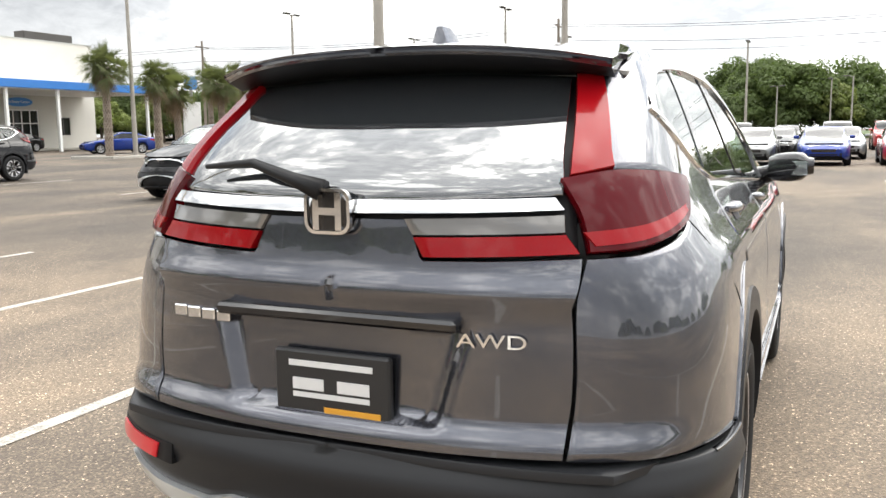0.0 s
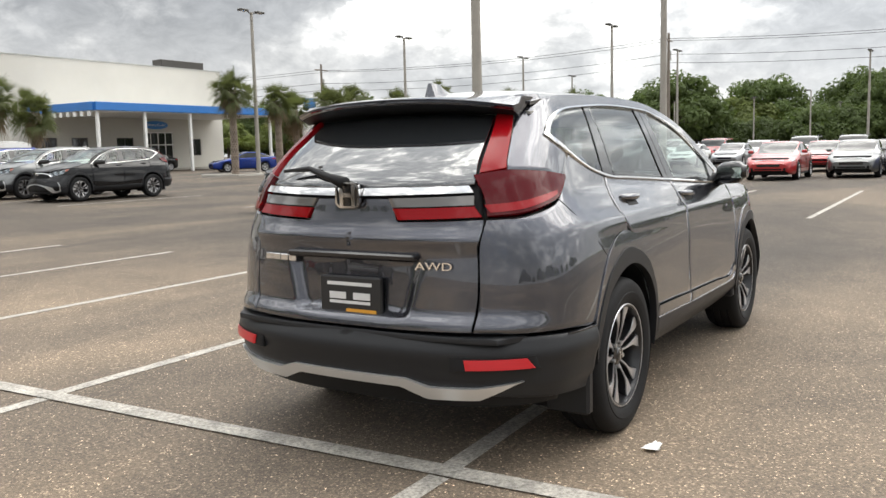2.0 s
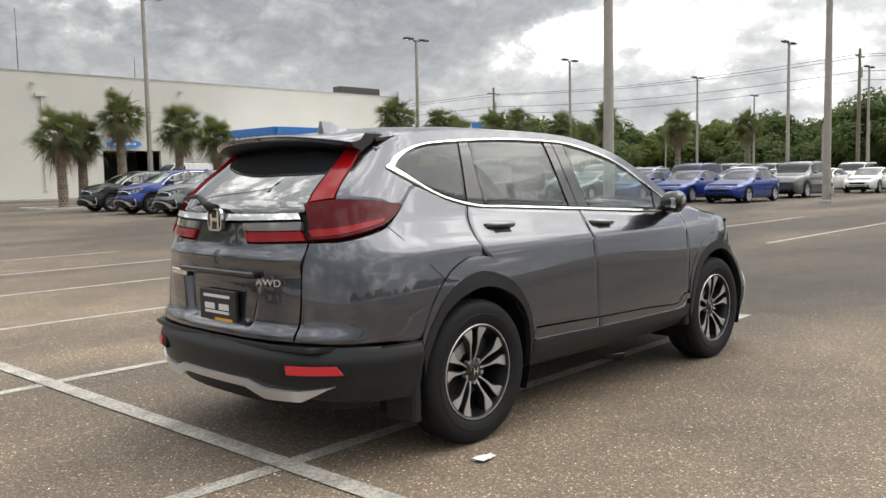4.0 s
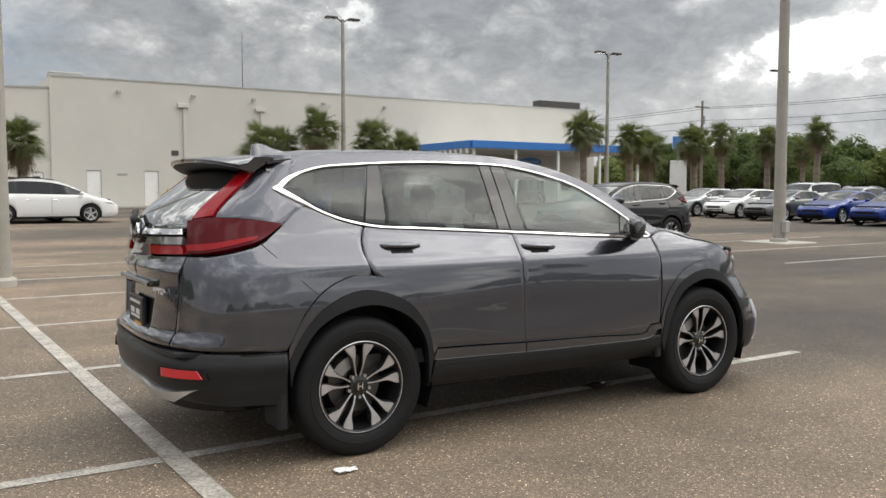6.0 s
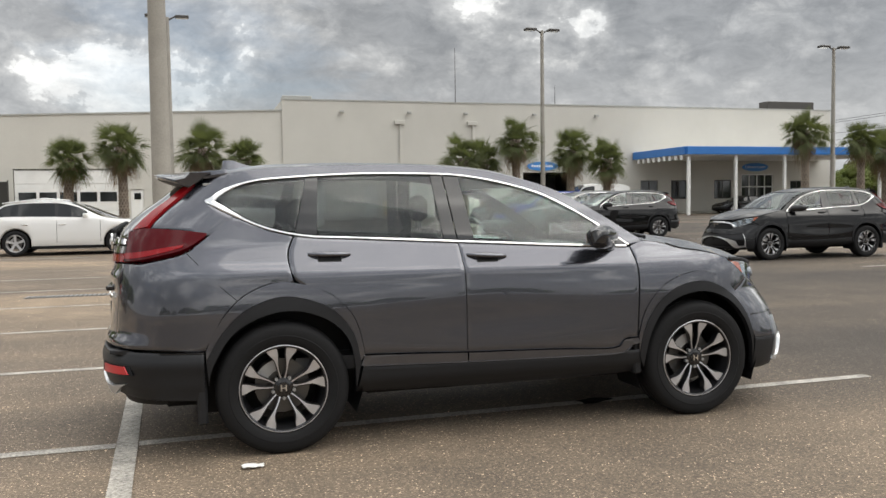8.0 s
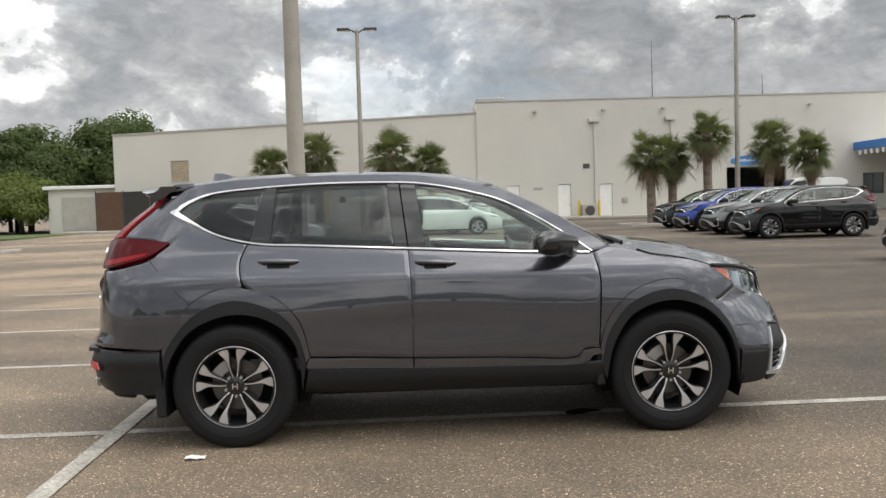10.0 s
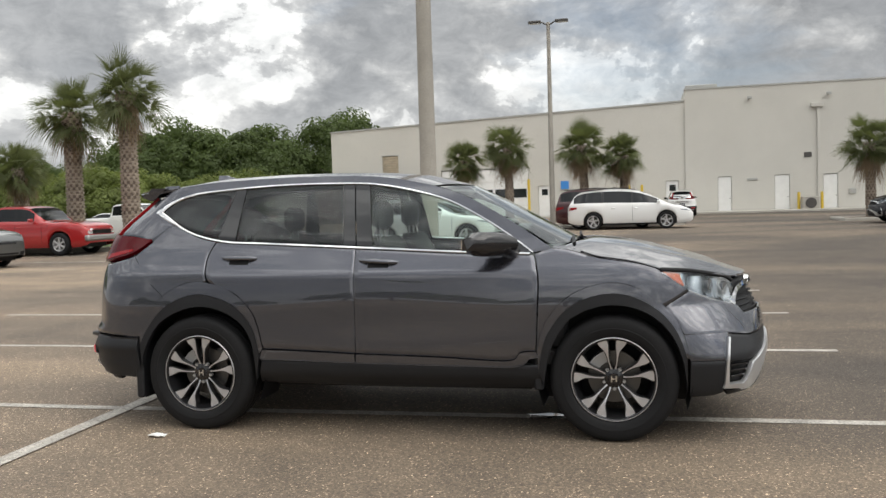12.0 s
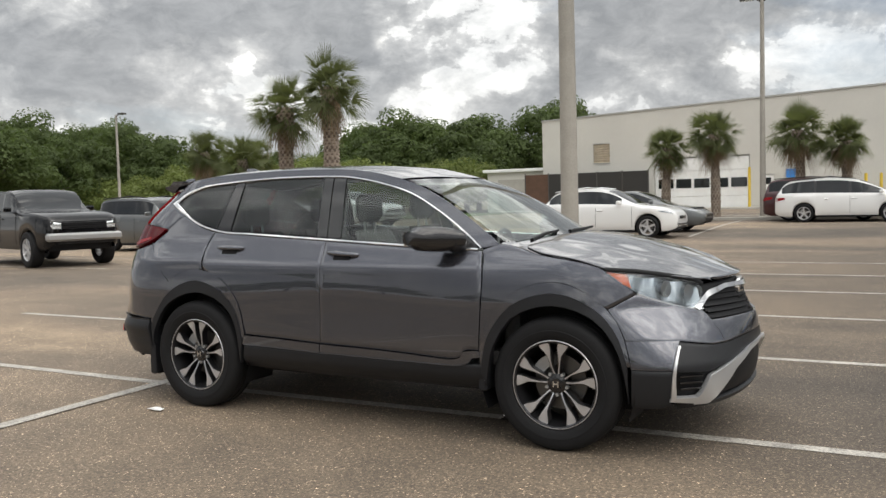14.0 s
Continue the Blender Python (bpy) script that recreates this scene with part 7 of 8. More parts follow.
lamp_post(-2.295, 9.24, 10.0, 0.165, 0.115, box_at=(-0.17, -0.10, 0.55))
lamp_post(17.0, 10.1, 10.0, 0.165, 0.115, box_at=(-0.02, -0.22, 0.45))
lamp_post(30.9, 8.8, 10.2, 0.165, 0.115, box_at=(0.0, -0.2, 0.5))
lamp_post(-2.75, 35.6, 9.9)
lamp_post(16.0, 36.1, 10.2)
lamp_post(32.4, 33.7, 9.5)
lamp_post(-50.0, 40.0, 8.4, 0.12, 0.08, heads=1)
for x, y, h in ((55.0, 20.0, 10.0), (51.0, 35.5, 10.0), (71.0, 35.0, 10.0), (75.0, 21.0, 10.0), (88, 6, 10), (95, 40, 10)):
    lamp_post(x, y, h)
for k, (x, y) in enumerate(((98, 28), (104, 20), (100, 13), (108, 4), (98, -4), (112, -12), (92, 50), (106, 36), (110, -2), (118, 12))):
    lamp_post(x, y, 6.4 + 0.4 * (k % 3), 0.10, 0.07, heads=1 + k % 2, turn=20 * k)

UTIL = [(73.0, 62.0, 11.4), (77.5, 22.6, 12.0), (81.0, -18.0, 12.0)]
for x, y, h in UTIL:
    p = thing("utility_pole", "weathered wooden utility pole with a crossarm", "utility pole", (x, y, gz(y)))
    V, F = tube([(0, 0, 0), (0, 0, h)], [0.19, 0.12], 10)
    mesh_part("shaft", V, F, WOOD_POLE, p, smooth=True, sharp=40)
    part("crossarm", box_bm(-1.1, 1.1, -0.06, 0.06, h - 0.75, h - 0.62, 0.01), WOOD_POLE, p)
    V, F = tube([(0.25, 0.0, h - 2.6), (0.25, 0.0, h - 1.7)], [0.2, 0.2], 10)
    mesh_part("transformer", V, F, TRIM_GREY, p, smooth=True, sharp=40)
ends = [(64.0, 150.0, 11.4), *UTIL, (86.0, -90.0, 12.0)]
for dz, dx in ((-0.5, -1.0), (-0.5, 1.0), (-1.9, 0.0), (-2.7, 0.0)):
    pieces = []
    for a, b in zip(ends, ends[1:]):
        pts = []
        for k in range(13):
            f = k / 12
            pts.append((a[0] + (b[0] - a[0]) * f + dx, a[1] + (b[1] - a[1]) * f, a[2] + (b[2] - a[2]) * f + dz - 0.7 * 4 * f * (1 - f)))
        pieces.append(tube(pts, [0.022] * 13, 5))
    V, F = merge(*pieces)
    tagged(mesh_part("overhead_cable", V, F, WIRE), "thin black overhead cable between utility poles", "cable", "overhead cables")


def island(x0, x1, y0, y1, fill):
    z = gz((y0 + y1) / 2)
    k = thing("planting_island", "raised planting island with a concrete kerb", "kerb", (0, 0, 0), kind="structure")
    for a in ((x0, x1, y0, y0 + 0.16), (x0, x1, y1 - 0.16, y1), (x0, x0 + 0.16, y0 + 0.16, y1 - 0.16), (x1 - 0.16, x1, y0 + 0.16, y1 - 0.16)):
        part("kerb", box_bm(a[0], a[1], a[2], a[3], z - 0.15, z + 0.14, 0.025), CONCRETE, k)
    part("bed", box_bm(x0 + 0.16, x1 - 0.16, y0 + 0.16, y1 - 0.16, z - 0.15, z + 0.11), fill, k)


island(-9.0, 3.4, 34.6, 37.6, MULCH)
island(10.2, 21.4, 34.6, 37.6, MULCH)
island(29.6, 42.2, 32.6, 35.6, MULCH)
tagged(part("pole_pad", box_bm(16.3, 17.7, 9.4, 10.8, -0.1, 0.03, 0.02), CONCRETE), "low concrete pad under a lamp post", "pad", kind="structure")
island(-31.5, -15.6, 21.9, 27.6, GRASS)
tagged(part("verge", box_bm(-140, -24, 44, 70, 0.2, 0.33), GRASS), "rough grass verge below the trees", "grass", kind="structure")
tagged(part("verge", box_bm(116, 300, -160, 260, 0.05, 0.30), GRASS), "rough grass verge below the trees", "grass", kind="structure")

# pylon sign
py = thing("pylon_sign", "tall white pylon sign with a blue top panel", "sign", (53.0, 47.0, gz(47)), -40)
part("pillar", box_bm(-0.68, 0.68, -0.3, 0.3, 0, 3.85, 0.03), WHITE_PAINT, py)
part("post", box_bm(-0.12, 0.12, -0.1, 0.1, 3.85, 4.9), STEEL, py)
part("panel", box_bm(-0.5, 0.5, -0.2, 0.2, 4.87, 5.95, 0.04), SIGN_BLUE, py)

# slotted drain beside the lamp post
dr = thing("drain_grate", "long dark slotted drain grate in the asphalt", "drain", (-3.45, 9.0, 0.0), kind="structure")
part("frame", box_bm(-0.95, 0.75, -0.16, 0.16, -0.04, 0.004), BRONZE, dr)
for k in range(24):
    x = -0.92 + k * 0.07
    part("bar", box_bm(x, x + 0.028, -0.14, 0.14, 0.004, 0.012), STEEL, dr)

# scrap of white plastic and a drip puddle
V, F = [], []
rng = random.Random(5)
for j in range(5):
    for i in range(6):
        V.append((-1.525 + (i - 2.5) * 0.022 + rng.uniform(-0.006, 0.006), -1.107 + (j - 2) * 0.018 * (1.2 - 0.15 * i) + rng.uniform(-0.006, 0.006), 0.006 + rng.uniform(0, 0.014)))
F = [(j * 6 + i, j * 6 + i + 1, j * 6 + i + 7, j * 6 + i + 6) for j in range(4) for i in range(5)]
tagged(mesh_part("litter", V, F, WHITE_PAINT), "small crumpled white scrap on the asphalt", "litter")
WET = material("wet_asphalt", (0.035, 0.032, 0.03), 0.06, spec=0.8, coat=0.6)
n = 40
ring = [(0.86 + math.cos(a) * 0.13 * (1 + 0.25 * math.sin(3 * a + 1)), -0.33 + math.sin(a) * 0.07 * (1 + 0.3 * math.sin(2 * a)), 0.005) for a in [2 * math.pi * k / n for k in range(n)]]
tagged(mesh_part("puddle", ring + [(0.86, -0.33, 0.006)], [(k, (k + 1) % n, n) for k in range(n)], WET), "small wet drip patch under the car", "puddle", kind="structure")

# ---------- the other parked vehicles ----------
def suv_copy(x, y, turn, paint, label, group="row of parked SUVs"):
    c = copy_thing(suv, pose(x, y, gz(y), 0, 0, turn))
    tagged(c, label, "car", group)
    return repaint(c, PAINT, paint)


suv_copy(12.15, 11.65, 180, PAINT_BLACK, "black compact SUV parked alone facing the grey one", "parked SUVs")
suv_copy(12.5, 21.6, 178, PAINT_BLACK, "black compact SUV at the end of a row")
suv_copy(12.45, 24.4, 179, PAINT_GREY, "grey compact SUV in a row of parked cars")
suv_copy(12.3, 27.2, 180, PAINT_BLUE, "bright blue compact SUV in a row of parked cars")
suv_copy(12.6, 31.2, 180, PAINT_BLACK, "black compact SUV beside the planting island")
suv_copy(4.0, 53.0, 90, PAINT_WHITE, "white compact SUV parked against the building", "parked SUVs")

VEHICLES = {
    # length, width, wheelbase, belt, wheel r, lift, windscreen base x, screen top x, backlight top x, backlight base x, pillars, top line from tail to nose
    "sedan": (4.64, 1.80, 2.70, 0.94, 0.33, 0.0, 1.00, 0.05, -1.05, -1.92, (-0.28,), ((-2.32, 0.98), (-2.22, 1.06), (-1.92, 1.09), (-1.05, 1.36), (-0.45, 1.415), (0.05, 1.37), (1.00, 0.97), (1.60, 0.87), (2.10, 0.75), (2.32, 0.62))),
    "hatch": (4.50, 1.80, 2.70, 0.96, 0.33, 0.0, 0.98, 0.05, -1.45, -2.12, (-0.28, -1.25), ((-2.25, 0.95), (-2.18, 1.03), (-2.05, 1.10), (-1.45, 1.37), (-0.45, 1.43), (0.05, 1.38), (0.98, 0.98), (1.60, 0.88), (2.05, 0.76), (2.25, 0.62))),
    "crossover": (4.42, 1.82, 2.70, 1.02, 0.35, 0.0, 0.92, 0.10, -1.55, -2.02, (-0.28, -1.22), ((-2.21, 1.00), (-2.14, 1.08), (-2.02, 1.14), (-1.55, 1.49), (-0.60, 1.57), (0.10, 1.49), (0.92, 1.08), (1.60, 0.99), (2.02, 0.88), (2.21, 0.70))),
    "wagon_suv": (4.84, 1.98, 2.78, 1.14, 0.38, 0.0, 0.98, 0.42, -2.05, -2.34, (-0.22, -1.22), ((-2.42, 1.02), (-2.38, 1.12), (-2.34, 1.20), (-2.05, 1.70), (-0.80, 1.78), (0.42, 1.69), (0.98, 1.20), (1.70, 1.12), (2.20, 1.02), (2.42, 0.82))),
    "minivan": (5.16, 1.99, 3.00, 1.05, 0.355, 0.0, 1.62, 0.45, -2.05, -2.48, (0.12, -1.10), ((-2.58, 1.00), (-2.54, 1.08), (-2.48, 1.15), (-2.05, 1.61), (-0.80, 1.73), (0.45, 1.60), (1.62, 1.06), (2.05, 0.96), (2.40, 0.82), (2.58, 0.66))),
    "pickup": (5.50, 1.94, 3.40, 1.12, 0.40, 0.06, 1.05, 0.42, -0.95, -1.12, (-0.10,), ((-2.75, 1.10), (-1.20, 1.12), (-1.12, 1.16), (-0.95, 1.68), (-0.30, 1.74), (0.42, 1.66), (1.05, 1.18), (1.90, 1.13), (2.50, 1.04), (2.75, 0.88))),
    "lifted_pickup": (5.70, 2.02, 3.60, 1.16, 0.45, 0.22, 1.10, 0.45, -0.95, -1.12, (-0.10,), ((-2.85, 1.14), (-1.20, 1.16), (-1.12, 1.20), (-0.95, 1.70), (-0.30, 1.77), (0.45, 1.69), (1.10, 1.22), (2.00, 1.17), (2.62, 1.09), (2.85, 0.95))),
    "van": (5.60, 2.02, 3.50, 1.25, 0.36, 0.0, 1.80, 1.10, -2.62, -2.74, (0.35,), ((-2.80, 1.10), (-2.76, 1.25), (-2.74, 1.35), (-2.62, 2.30), (-0.80, 2.45), (1.10, 2.36), (1.80, 1.30), (2.20, 1.16), (2.60, 1.02), (2.80, 0.82))),
}
FAR_WHEELS = {}


def build_vehicle(kind, paint, label, group):
    """A parked vehicle lofted from its top line, belt and plan, with real wheel openings."""
    L, W, wb, belt, wr, lift, xa, xb, xc, xd, posts, line = VEHICLES[kind]
    car = thing({"lifted_pickup": "pickup_truck", "pickup": "pickup_truck", "wagon_suv": "suv", "crossover": "suv", "hatch": "hatchback"}.get(kind, kind), label, "truck" if "pickup" in kind else "van" if "van" in kind else "car", (0, 0, 0), 0, group)
    hl, w = L / 2, W / 2
    pick = "pickup" in kind
    boxy = pick or kind in ("wagon_suv", "van")
    dense = smooth_line(line, 90)
    TX, TZ = [p[0] for p in dense], [p[1] for p in dense]
    R = wr + 0.055

    def top(x):
        return float(np.interp(x, TX, TZ)) + lift

    def plan(x):
        u = max(0.0, (abs(x) / hl - 0.55) / 0.45)
        return w * (1 - (0.16 if boxy else 0.24) * u ** 2.6)

    def low(x):
        z = 0.22 + lift + 0.10 * max(0, (abs(x) / hl - 0.80) / 0.2) ** 2
        for wx in (-wb / 2, wb / 2):
            if abs(x - wx) < R:
                z = max(z, wr + math.sqrt(R * R - (x - wx) ** 2))
        return z

    FR = (0.0, 0.10, 0.30, 0.55, 0.80, 0.93, 1.0)

    def section(x):
        """Half section at x from the sill over the shoulder and roof rail to the middle."""
        t, y, zl = top(x), plan(x), low(x)
        rise = 0.05 * max(0.0, -x / hl)
        sh = min(belt + lift + rise, t - 0.05)
        k = smoothstep(0.10, 0.34, t - sh)
        h = t - sh
        side = [(y * a, zl + (sh - zl) * f) for f, a in zip(FR, (0.93, 0.985, 1.0, 1.0, 0.985, 0.965, 0.945))]
        tum = 0.19 if not boxy else 0.13
        glass = [(y * (0.93 - tum * f), sh + h * f) for f in (0.10, 0.35, 0.60, 0.82)] + [(y * (0.93 - tum * 0.98), sh + h * 0.93), (y * 0.58, sh + h * 0.985), (y * 0.30, t), (0.0, t + 0.004)]
        hood = [(y * a, sh + h * f) for a, f in ((0.93, 0.22), (0.90, 0.42), (0.86, 0.60), (0.80, 0.74), (0.70, 0.86), (0.50, 0.95), (0.26, 0.99), (0.0, 1.0))]
        return side + [(g[0] * k + q[0] * (1 - k), g[1] * k + q[1] * (1 - k)) for g, q in zip(glass, hood)]

    xs = {-hl, -hl + 0.02, -hl + 0.06, -hl + 0.14, hl - 0.14, hl - 0.06, hl - 0.02, hl, xa, xb, xc, xd}
    xs |= {-hl + 0.25 + (L - 0.5) * i / 34 for i in range(35)}
    for wx in (-wb / 2, wb / 2):
        xs |= {wx + R * math.cos(math.pi * i / 10) * (0.9995 if i in (0, 10) else 1) for i in range(11)} | {wx - R - 0.002, wx + R + 0.002}
    for q in posts:
        xs |= {q - 0.045, q + 0.045}
    xs |= {xa - 0.40, xd + 0.16}
    xs = [x for x in sorted(xs) if -hl <= x <= hl]
    xs = [x for i, x in enumerate(xs) if i == 0 or x - xs[i - 1] > 0.0015]
    rows = []
    for x in xs:
        sec = section(x)
        e = max(0.0, 1 - (hl - abs(x)) / 0.14)
        if e > 0:
            zm = 0.62 + lift
            sec = [(y * (1 - 0.10 * e ** 2.5), z + (zm - z) * 0.16 * e ** 3) for y, z in sec]
        rows.append(sec)
    n = len(rows[0])
    faces = {"body": [], "windscreen": [], "rear_window": []}
    wins, posts_cells = {}, {}
    cuts = [xd + 0.16, *sorted(posts), xa - 0.40]
    for i in range(len(xs) - 1):
        xm = (xs[i] + xs[i + 1]) / 2
        for j in range(n - 1):
            key = "body"
            if 7 <= j <= 9 and cuts[0] < xm < cuts[-1]:
                if any(abs(xm - q) < 0.045 for q in posts):
                    posts_cells.setdefault(min(posts, key=lambda q: abs(xm - q)), []).append((i, j))
                    continue
                elif not (kind == "van" and xm < posts[0]):
                    wins.setdefault(sum(xm > q for q in posts), []).append((i, j))
                    continue
            elif j >= 11 and xb < xm < xa - 0.02:
                key = "windscreen"
            elif j >= 11 and xd + 0.03 < xm < xc and kind != "van":
                key = "rear_window"
            faces[key].append((i, j))

    def make(name, cells, sides, mat, lab="", caps=False):
        V, F, seen = [], [], {}

        def vid(i, j, sg):
            kk = (i, j, sg if j < n - 1 else 0)
            if kk not in seen:
                seen[kk] = len(V)
                V.append((xs[i], sg * rows[i][j][0] if j < n - 1 else 0.0, rows[i][j][1]))
            return seen[kk]
        for i, j in cells:
            for sg in sides:
                q = [vid(i, j, sg), vid(i + 1, j, sg), vid(i + 1, j + 1, sg), vid(i, j + 1, sg)]
                F.append(tuple(q if sg < 0 else q[::-1]))
        if caps:
            for i in (0, len(xs) - 1):
                loop = [vid(i, j, -1) for j in range(n)] + [vid(i, j, 1) for j in range(n - 2, -1, -1)]
                F.append(tuple(loop if i else loop[::-1]))
        return mesh_part(name, V, F, mat, car, lab, True, 38)

    make("body", faces["body"], (-1, 1), paint, caps=True)
    for nm in ("windscreen", "rear_window"):
        if faces[nm]:
            make(nm, faces[nm], (-1, 1), FAR_GLASS)
    for cells in posts_cells.values():
        for sg in (-1, 1):
            make("pillar_trim", cells, (sg,), BLACK_GLOSS)
    for cells in wins.values():
        for sg in (-1, 1):
            make("side_window", cells, (sg,), FAR_GLASS)
    part("underbody", box_bm(-hl + 0.30, hl - 0.30, -w + 0.26, w - 0.26, 0.20 + lift, belt - 0.12 + lift, 0.02), BLACK_SATIN, car)

    def on_end(y, z, front):
        """x of the skin at the nose or tail, by y and z."""
        order = range(len(xs) - 1, -1, -1) if front else range(len(xs))
        for i in order:
            sec = rows[i]
            zz = [p[1] for p in sec]
            if zz[0] <= z <= zz[-1] and float(np.interp(z, zz, [p[0] for p in sec])) >= abs(y):
                return xs[i]
        return 0.0

    def patch(name, corners, front, mat, lab="", parent=None, out=0.008, m=6):
        """A thin plate laid on the nose or tail between four (y, z) corners."""
        sg = 1 if front else -1
        V, F = [], []
        for lay in (out, -0.05):
            for a in range(m + 1):
                for b in range(4):
                    f, g = a / m, b / 3
                    y = (corners[0][0] * (1 - f) + corners[1][0] * f) * (1 - g) + (corners[3][0] * (1 - f) + corners[2][0] * f) * g
                    z = (corners[0][1] * (1 - f) + corners[1][1] * f) * (1 - g) + (corners[3][1] * (1 - f) + corners[2][1] * f) * g
                    V.append((on_end(y, z + lift, front) + sg * lay, y, z + lift))
        o = 4 * (m + 1)
        for a in range(m):
            for b in range(3):
                q = (a * 4 + b, a * 4 + b + 1, a * 4 + b + 5, a * 4 + b + 4)
                F += [q, tuple(i + o for i in q[::-1])]
        rim = [4 * a for a in range(m + 1)] + [4 * m + b for b in (1, 2, 3)] + [4 * a + 3 for a in range(m - 1, -1, -1)] + [2, 1]
        F += [(rim[i], rim[(i + 1) % len(rim)], rim[(i + 1) % len(rim)] + o, rim[i] + o) for i in range(len(rim))]
        bm = bmesh.new()
        vs = [bm.verts.new(v) for v in V]
        for f in F:
            bm.faces.new([vs[i] for i in f])
        bmesh.ops.recalc_face_normals(bm, faces=bm.faces)
        return part(name, bm, mat, parent or car, lab, True, 35)

    def side_plate(name, x0, x1, zs0, zs1, sg, mat):
        """A thin plate laid on the side between two x; zs0 and zs1 are (low, high) at its ends."""
        V, F = [], []
        m = 5
        for lay in (0.007, -0.03):
            for a in range(m + 1):
                f = a / m
                x = x0 + (x1 - x0) * f
                i = min(range(len(xs)), key=lambda q: abs(xs[q] - x))
                zz, yy = [p[1] for p in rows[i]], [p[0] for p in rows[i]]
                for g in (0, 0.5, 1):
                    z = ((zs0[0] * (1 - f) + zs1[0] * f) * (1 - g) + (zs0[1] * (1 - f) + zs1[1] * f) * g) + lift
                    V.append((xs[i], sg * (float(np.interp(z, zz, yy)) + lay), z))
        o = 3 * (m + 1)
        bm = bmesh.new()
        vs = [bm.verts.new(v) for v in V]
        for a in range(m):
            for b in range(2):
                q = (a * 3 + b, a * 3 + b + 1, a * 3 + b + 4, a * 3 + b + 3)
                F += [q, tuple(k + o for k in q[::-1])]
        rim = [3 * a for a in range(m + 1)] + [3 * m + 1] + [3 * a + 2 for a in range(m, -1, -1)] + [1]
        F += [(rim[k], rim[(k + 1) % len(rim)], rim[(k + 1) % len(rim)] + o, rim[k] + o) for k in range(len(rim))]
        for f in F:
            bm.faces.new([vs[k] for k in f])
        bmesh.ops.recalc_face_normals(bm, faces=bm.faces)
        return part(name, bm, mat, car, "", True, 35)

    zn, zt = line[-1][1], line[0][1]
    for sg in (-1, 1):
        if not pick:
            side_plate("tail_lamp", -hl + 0.05, -hl + 0.42, (zt - 0.17, zt - 0.03), (zt - 0.09, zt - 0.02), sg, RED_LENS)
            side_plate("headlamp", hl - 0.55, hl - 0.10, (zn + 0.13, zn + 0.15), (zn + 0.03, zn + 0.12), sg, HEAD_BOWL)
    for sg in (-1, 1):
        if pick:
            for z0 in (-0.20, -0.085):
                patch("headlamp", [(sg * w * 0.56, zn + z0), (sg * w * 0.80, zn + z0), (sg * w * 0.80, zn + z0 + 0.09), (sg * w * 0.56, zn + z0 + 0.09)], True, HEAD_INNER, out=0.014)
            patch("tail_lamp", [(sg * w * 0.66, zt - 0.42), (sg * w * 0.80, zt - 0.42), (sg * w * 0.80, zt - 0.10), (sg * w * 0.66, zt - 0.10)], False, RED_DARK)
        else:
            patch("headlamp", [(sg * w * 0.44, zn - 0.02), (sg * w * 0.90, zn + 0.03), (sg * w * 0.88, zn + 0.12), (sg * w * 0.46, zn + 0.035)], True, HEAD_BOWL)
            patch("tail_lamp", [(sg * w * 0.50, zt - 0.16), (sg * w * 0.90, zt - 0.17), (sg * w * 0.90, zt - 0.03), (sg * w * 0.50, zt - 0.05)], False, RED_LENS, out=0.014)
            patch("bumper_pocket", [(sg * w * 0.56, 0.34), (sg * w * 0.76, 0.36), (sg * w * 0.74, 0.48), (sg * w * 0.58, 0.46)], True, BLACK_SATIN)
        ym = sg * (plan(xa) * 0.93 + 0.03)
        part("mirror", box_bm(xa - 0.50, xa - 0.36, min(ym, ym + sg * 0.19), max(ym, ym + sg * 0.19), belt + 0.03 + lift, belt + 0.15 + lift, 0.03), paint, car)
        for xm in (posts[0] + 0.06, posts[0] - 0.90 if not pick else -0.75):
            part("handle", box_bm(xm, xm + 0.17, min(sg * (w - 0.04), sg * (w + 0.012)), max(sg * (w - 0.04), sg * (w + 0.012)), belt - 0.17 + lift, belt - 0.14 + lift, 0.008), CHROME if kind in ("crossover", "minivan") else paint, car)
        for xm in (posts[0], xa - 0.05):
            V, F = tube([(xm, sg * (w + 0.0005), 0.36 + lift), (xm, sg * (w + 0.0005), belt - 0.22 + lift), (xm, sg * (w * 0.968), belt - 0.05 + lift)], [0.005] * 3, 4)
            mesh_part("door_seam", V, F, BLACK_SATIN, car)
        if kind in ("crossover", "wagon_suv", "minivan"):
            V, F = tube([(xd + 0.34, sg * w * 0.76, top(xd + 0.40) + 0.015), (-0.6, sg * w * 0.77, top(-0.6) + 0.030), (xb - 0.20, sg * w * 0.76, top(xb - 0.20) + 0.012)], [0.016, 0.022, 0.014], 6)
            mesh_part("roof_bar", V, F, SILVER_TRIM if kind == "crossover" else BLACK_SATIN, car)
    if pick:
        gr = patch("grille", [(-w * 0.54, zn - 0.21), (w * 0.54, zn - 0.21), (w * 0.54, zn + 0.0), (-w * 0.54, zn + 0.0)], True, BLACK_SATIN, out=0.012)
        for k in range(4):
            z = zn - 0.185 + 0.052 * k
            patch("grille_bar", [(-w * 0.53, z), (w * 0.53, z), (w * 0.53, z + 0.018), (-w * 0.53, z + 0.018)], True, BLACK_GLOSS, "", gr, 0.026)
        part("bumper", box_bm(hl - 0.10, hl + 0.10, -w * 0.92, w * 0.92, 0.44 + lift, 0.64 + lift, 0.05), STEEL, car, "dull chrome front bumper")
        part("cargo_bed", box_bm(-hl + 0.14, xd - 0.16, -w * 0.78, w * 0.78, zt - 0.02 + lift, zt + 0.025 + lift), BLACK_SATIN, car)
    else:
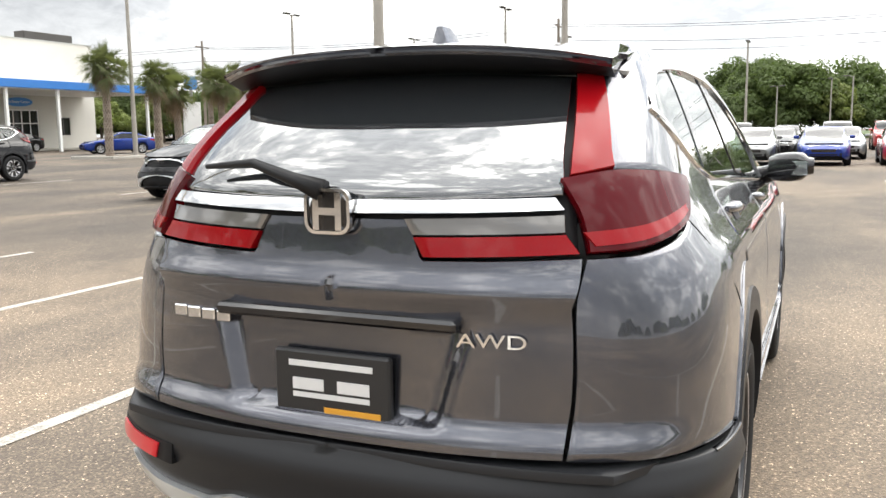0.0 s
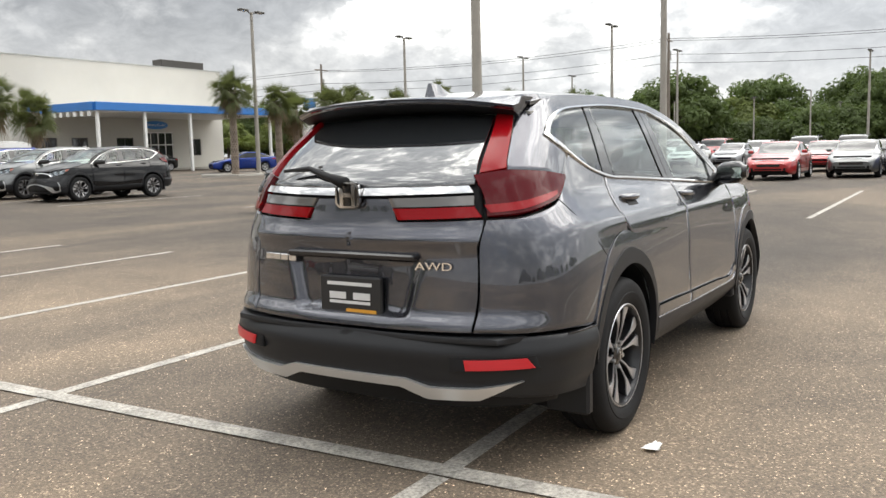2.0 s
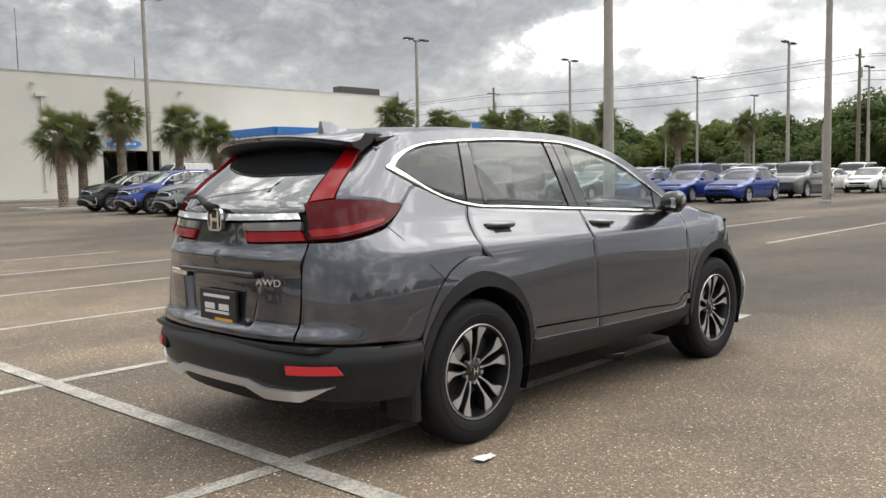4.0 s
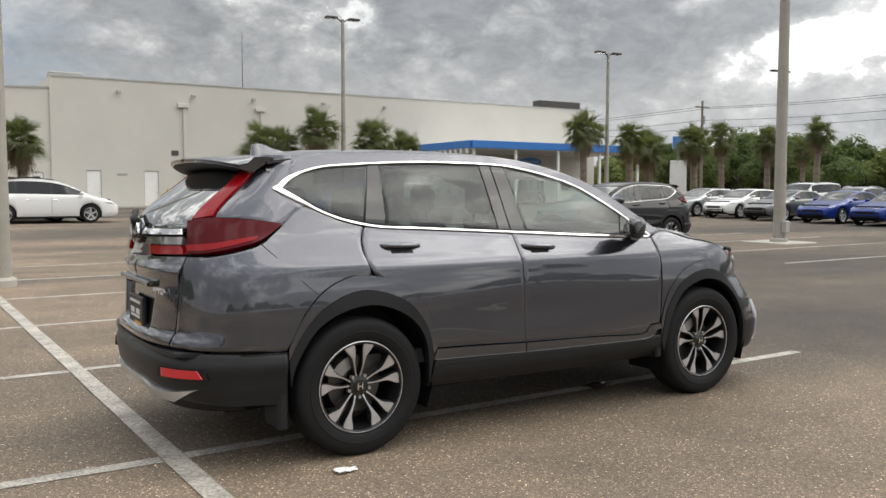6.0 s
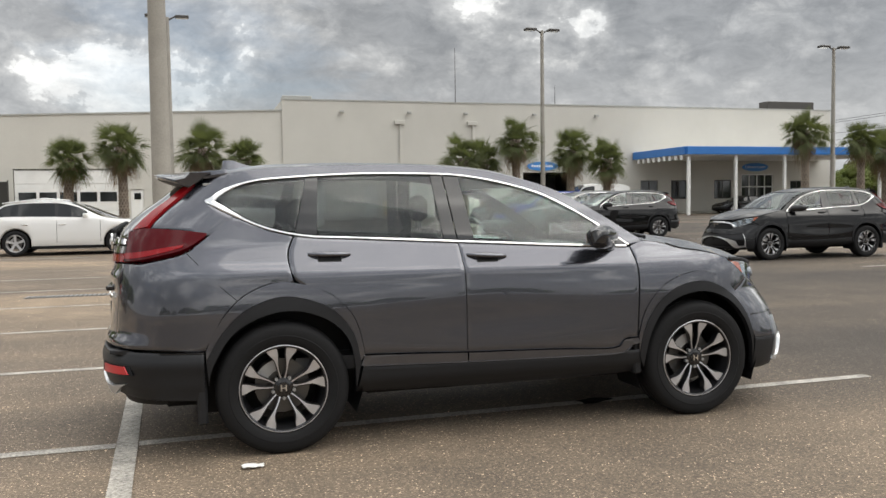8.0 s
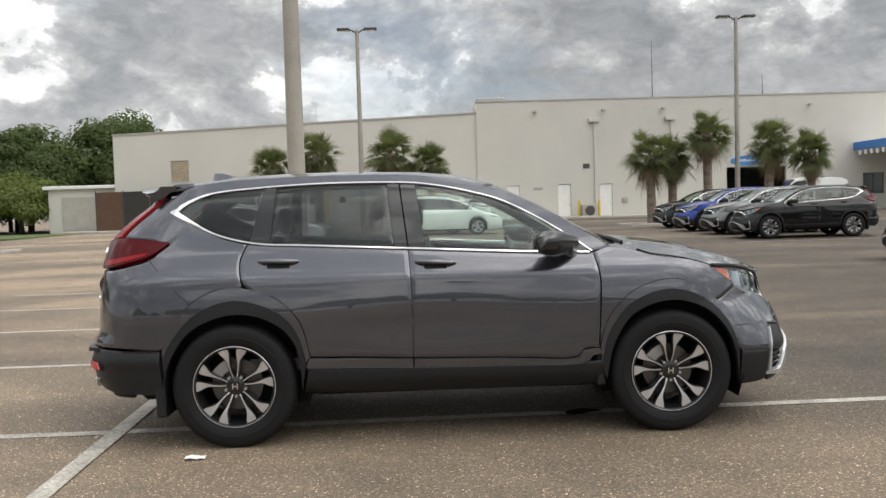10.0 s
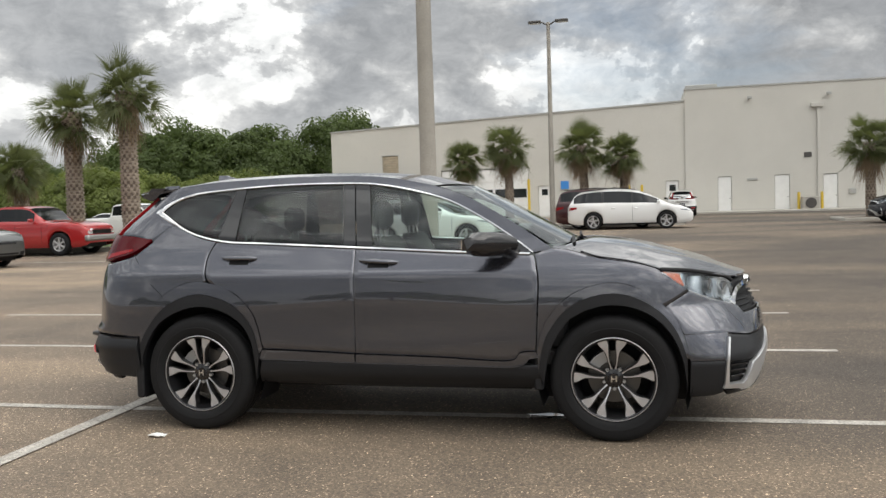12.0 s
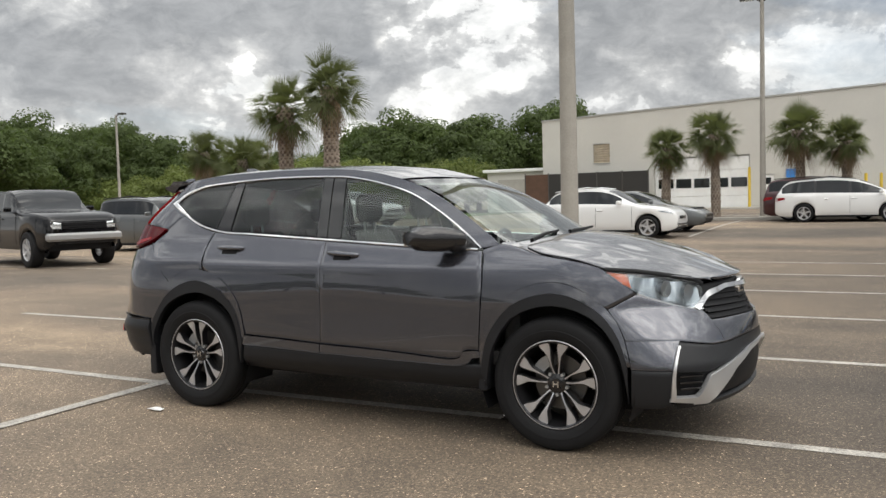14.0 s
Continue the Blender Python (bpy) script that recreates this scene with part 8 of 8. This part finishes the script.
        patch("grille", [(-w * 0.44, zn - 0.12), (w * 0.44, zn - 0.12), (w * 0.46, zn + 0.015), (-w * 0.46, zn + 0.015)], True, BLACK_GLOSS)
        patch("lower_intake", [(-w * 0.50, 0.32), (w * 0.50, 0.32), (w * 0.52, 0.44), (-w * 0.52, 0.44)], True, BLACK_SATIN)
        part("sill_trim", box_bm(-wb / 2 + R, wb / 2 - R, -w * 0.98, w * 0.98, 0.20 + lift, 0.27 + lift, 0.01), BLACK_SATIN, car)
    key = (wr, pick)
    for wx in (-wb / 2, wb / 2):
        for sg in (-1, 1):
            mt = pose(wx, sg * (w + 0.006 - (0.10 if not pick else 0.13)), wr, 0, 0, 0 if sg < 0 else 180)
            if key not in FAR_WHEELS:
                wh = build_wheel(tyre_r=wr, rim_r=wr * (0.70 if not pick else 0.62), width=0.20 if not pick else 0.28, style=5 if not pick else 6, sides=26, parent=car)
                FAR_WHEELS[key] = wh
                wh.matrix_basis = mt
            else:
                wh = copy_thing(FAR_WHEELS[key], mt)
                wh.parent = car
    return car


FAR_GLASS = material("dark_car_window", (0.012, 0.014, 0.016), 0.05, spec=0.5)
FLEET = {}


def park(kind, paint, x, y, turn, label, group="parked cars"):
    key = (kind, paint.name)
    m = pose(x, y, gz(y), 0, 0, turn)
    if key in FLEET:
        return tagged(copy_thing(FLEET[key], m), label, "", group)
    c = build_vehicle(kind, paint, label, group)
    c.matrix_world = m
    FLEET[key] = c
    return c


park("minivan", PAINT_WHITE, 0.98, 31.4, 0, "white minivan parked before the palm island")
park("crossover", PAINT_WHITE, -5.25, 21.2, 0, "white crossover parked in a marked bay")
park("sedan", PAINT_GREY, -5.2, 24.4, 0, "grey sedan beside a white crossover")
park("wagon_suv", PAINT_MAROON, 0.1, 33.4, 0, "dark maroon SUV behind a white minivan")
park("lifted_pickup", PAINT_BLACK, -17.6, 9.7, -16, "black lifted pickup truck with chrome bumper")
park("wagon_suv", PAINT_GREY, -18.9, 15.2, -3, "grey boxy SUV parked nose out")
park("pickup", PAINT_RED, -20.2, 21.0, 0, "red pickup truck parked nose out")
park("pickup", PAINT_WHITE, -21.6, 30.0, -4, "white pickup truck by the palms")
park("van", PAINT_WHITE, 27.6, 53.6, 180, "white delivery van at the service bay")
ROW = "facing row of sedans"
for k, (y, kind, paint, lab) in enumerate(((25.6, "hatch", PAINT_SILVER, "silver hatchback"), (23.1, "hatch", PAINT_WHITE, "white hatchback"), (20.5, "sedan", PAINT_GREY, "grey sedan"),
                                          (17.8, "sedan", PAINT_BLUE, "blue sedan"), (15.2, "sedan", PAINT_BLUE, "blue sedan"), (12.7, "sedan", PAINT_BLUE, "blue sedan"))):
    park(kind, paint, 31.6 + 0.2 * (k % 2), y, 180, lab + " in a long facing row", ROW)
park("sedan", PAINT_RED, 29.4, 3.8, 180, "red sedan at the front of a row", ROW)
park("sedan", PAINT_GREY, 31.4, 1.3, 180, "grey sedan in a long facing row", ROW)
park("sedan", PAINT_BLUE, 31.6, -1.2, 180, "blue sedan in a long facing row", ROW)
park("sedan", PAINT_RED, 31.8, -4.0, 180, "red sedan in a long facing row", ROW)
for k, y in enumerate((17.4, 14.8, 12.2, 9.6, 20.2, 22.9)):
    park("sedan", PAINT_WHITE if k not in (3,) else PAINT_SILVER, 47.4, y, 180, "white sedan in the far row" if k != 3 else "silver sedan in the far row", "far row")
for k in range(12):
    y = 27 - 2.9 * k
    pt = (PAINT_WHITE, PAINT_SILVER, PAINT_GREY, PAINT_BLACK, PAINT_WHITE, PAINT_RED)[k % 6]
    park("wagon_suv" if k % 3 else "crossover", pt, 54.5 + 0.3 * (k % 2), y, 180, "SUV in the second far row", "second far row")
for k in range(5):
    park("crossover" if k % 2 else "wagon_suv", (PAINT_WHITE, PAINT_SILVER, PAINT_BLUE, PAINT_WHITE, PAINT_GREY)[k], 38.6, 24.5 - 2.9 * k, 180, "SUV behind the facing row", "middle row")
for k, pt in enumerate((PAINT_RED, PAINT_BLACK, PAINT_SILVER, PAINT_GREY)):
    park("sedan", pt, 38.4, 3.4 - 2.7 * k, 180, "sedan behind the facing row", "middle row")
park("sedan", PAINT_BLUE, 39.5, 42.0, 150, "blue sedan parked near the entrance", "parked cars")
for k, (x, y, pt) in enumerate(((-33, 66, PAINT_GREY), (-37, 67, PAINT_WHITE), (-41, 66, PAINT_SILVER), (-45, 65, PAINT_BLACK))):
    park("sedan", pt, x, y - 18, 200, "sedan parked below the trees", "far parked cars")

park("sedan", PAINT_BLACK, 40.5, 53.2, 180, "dark sedan under the entrance canopy")
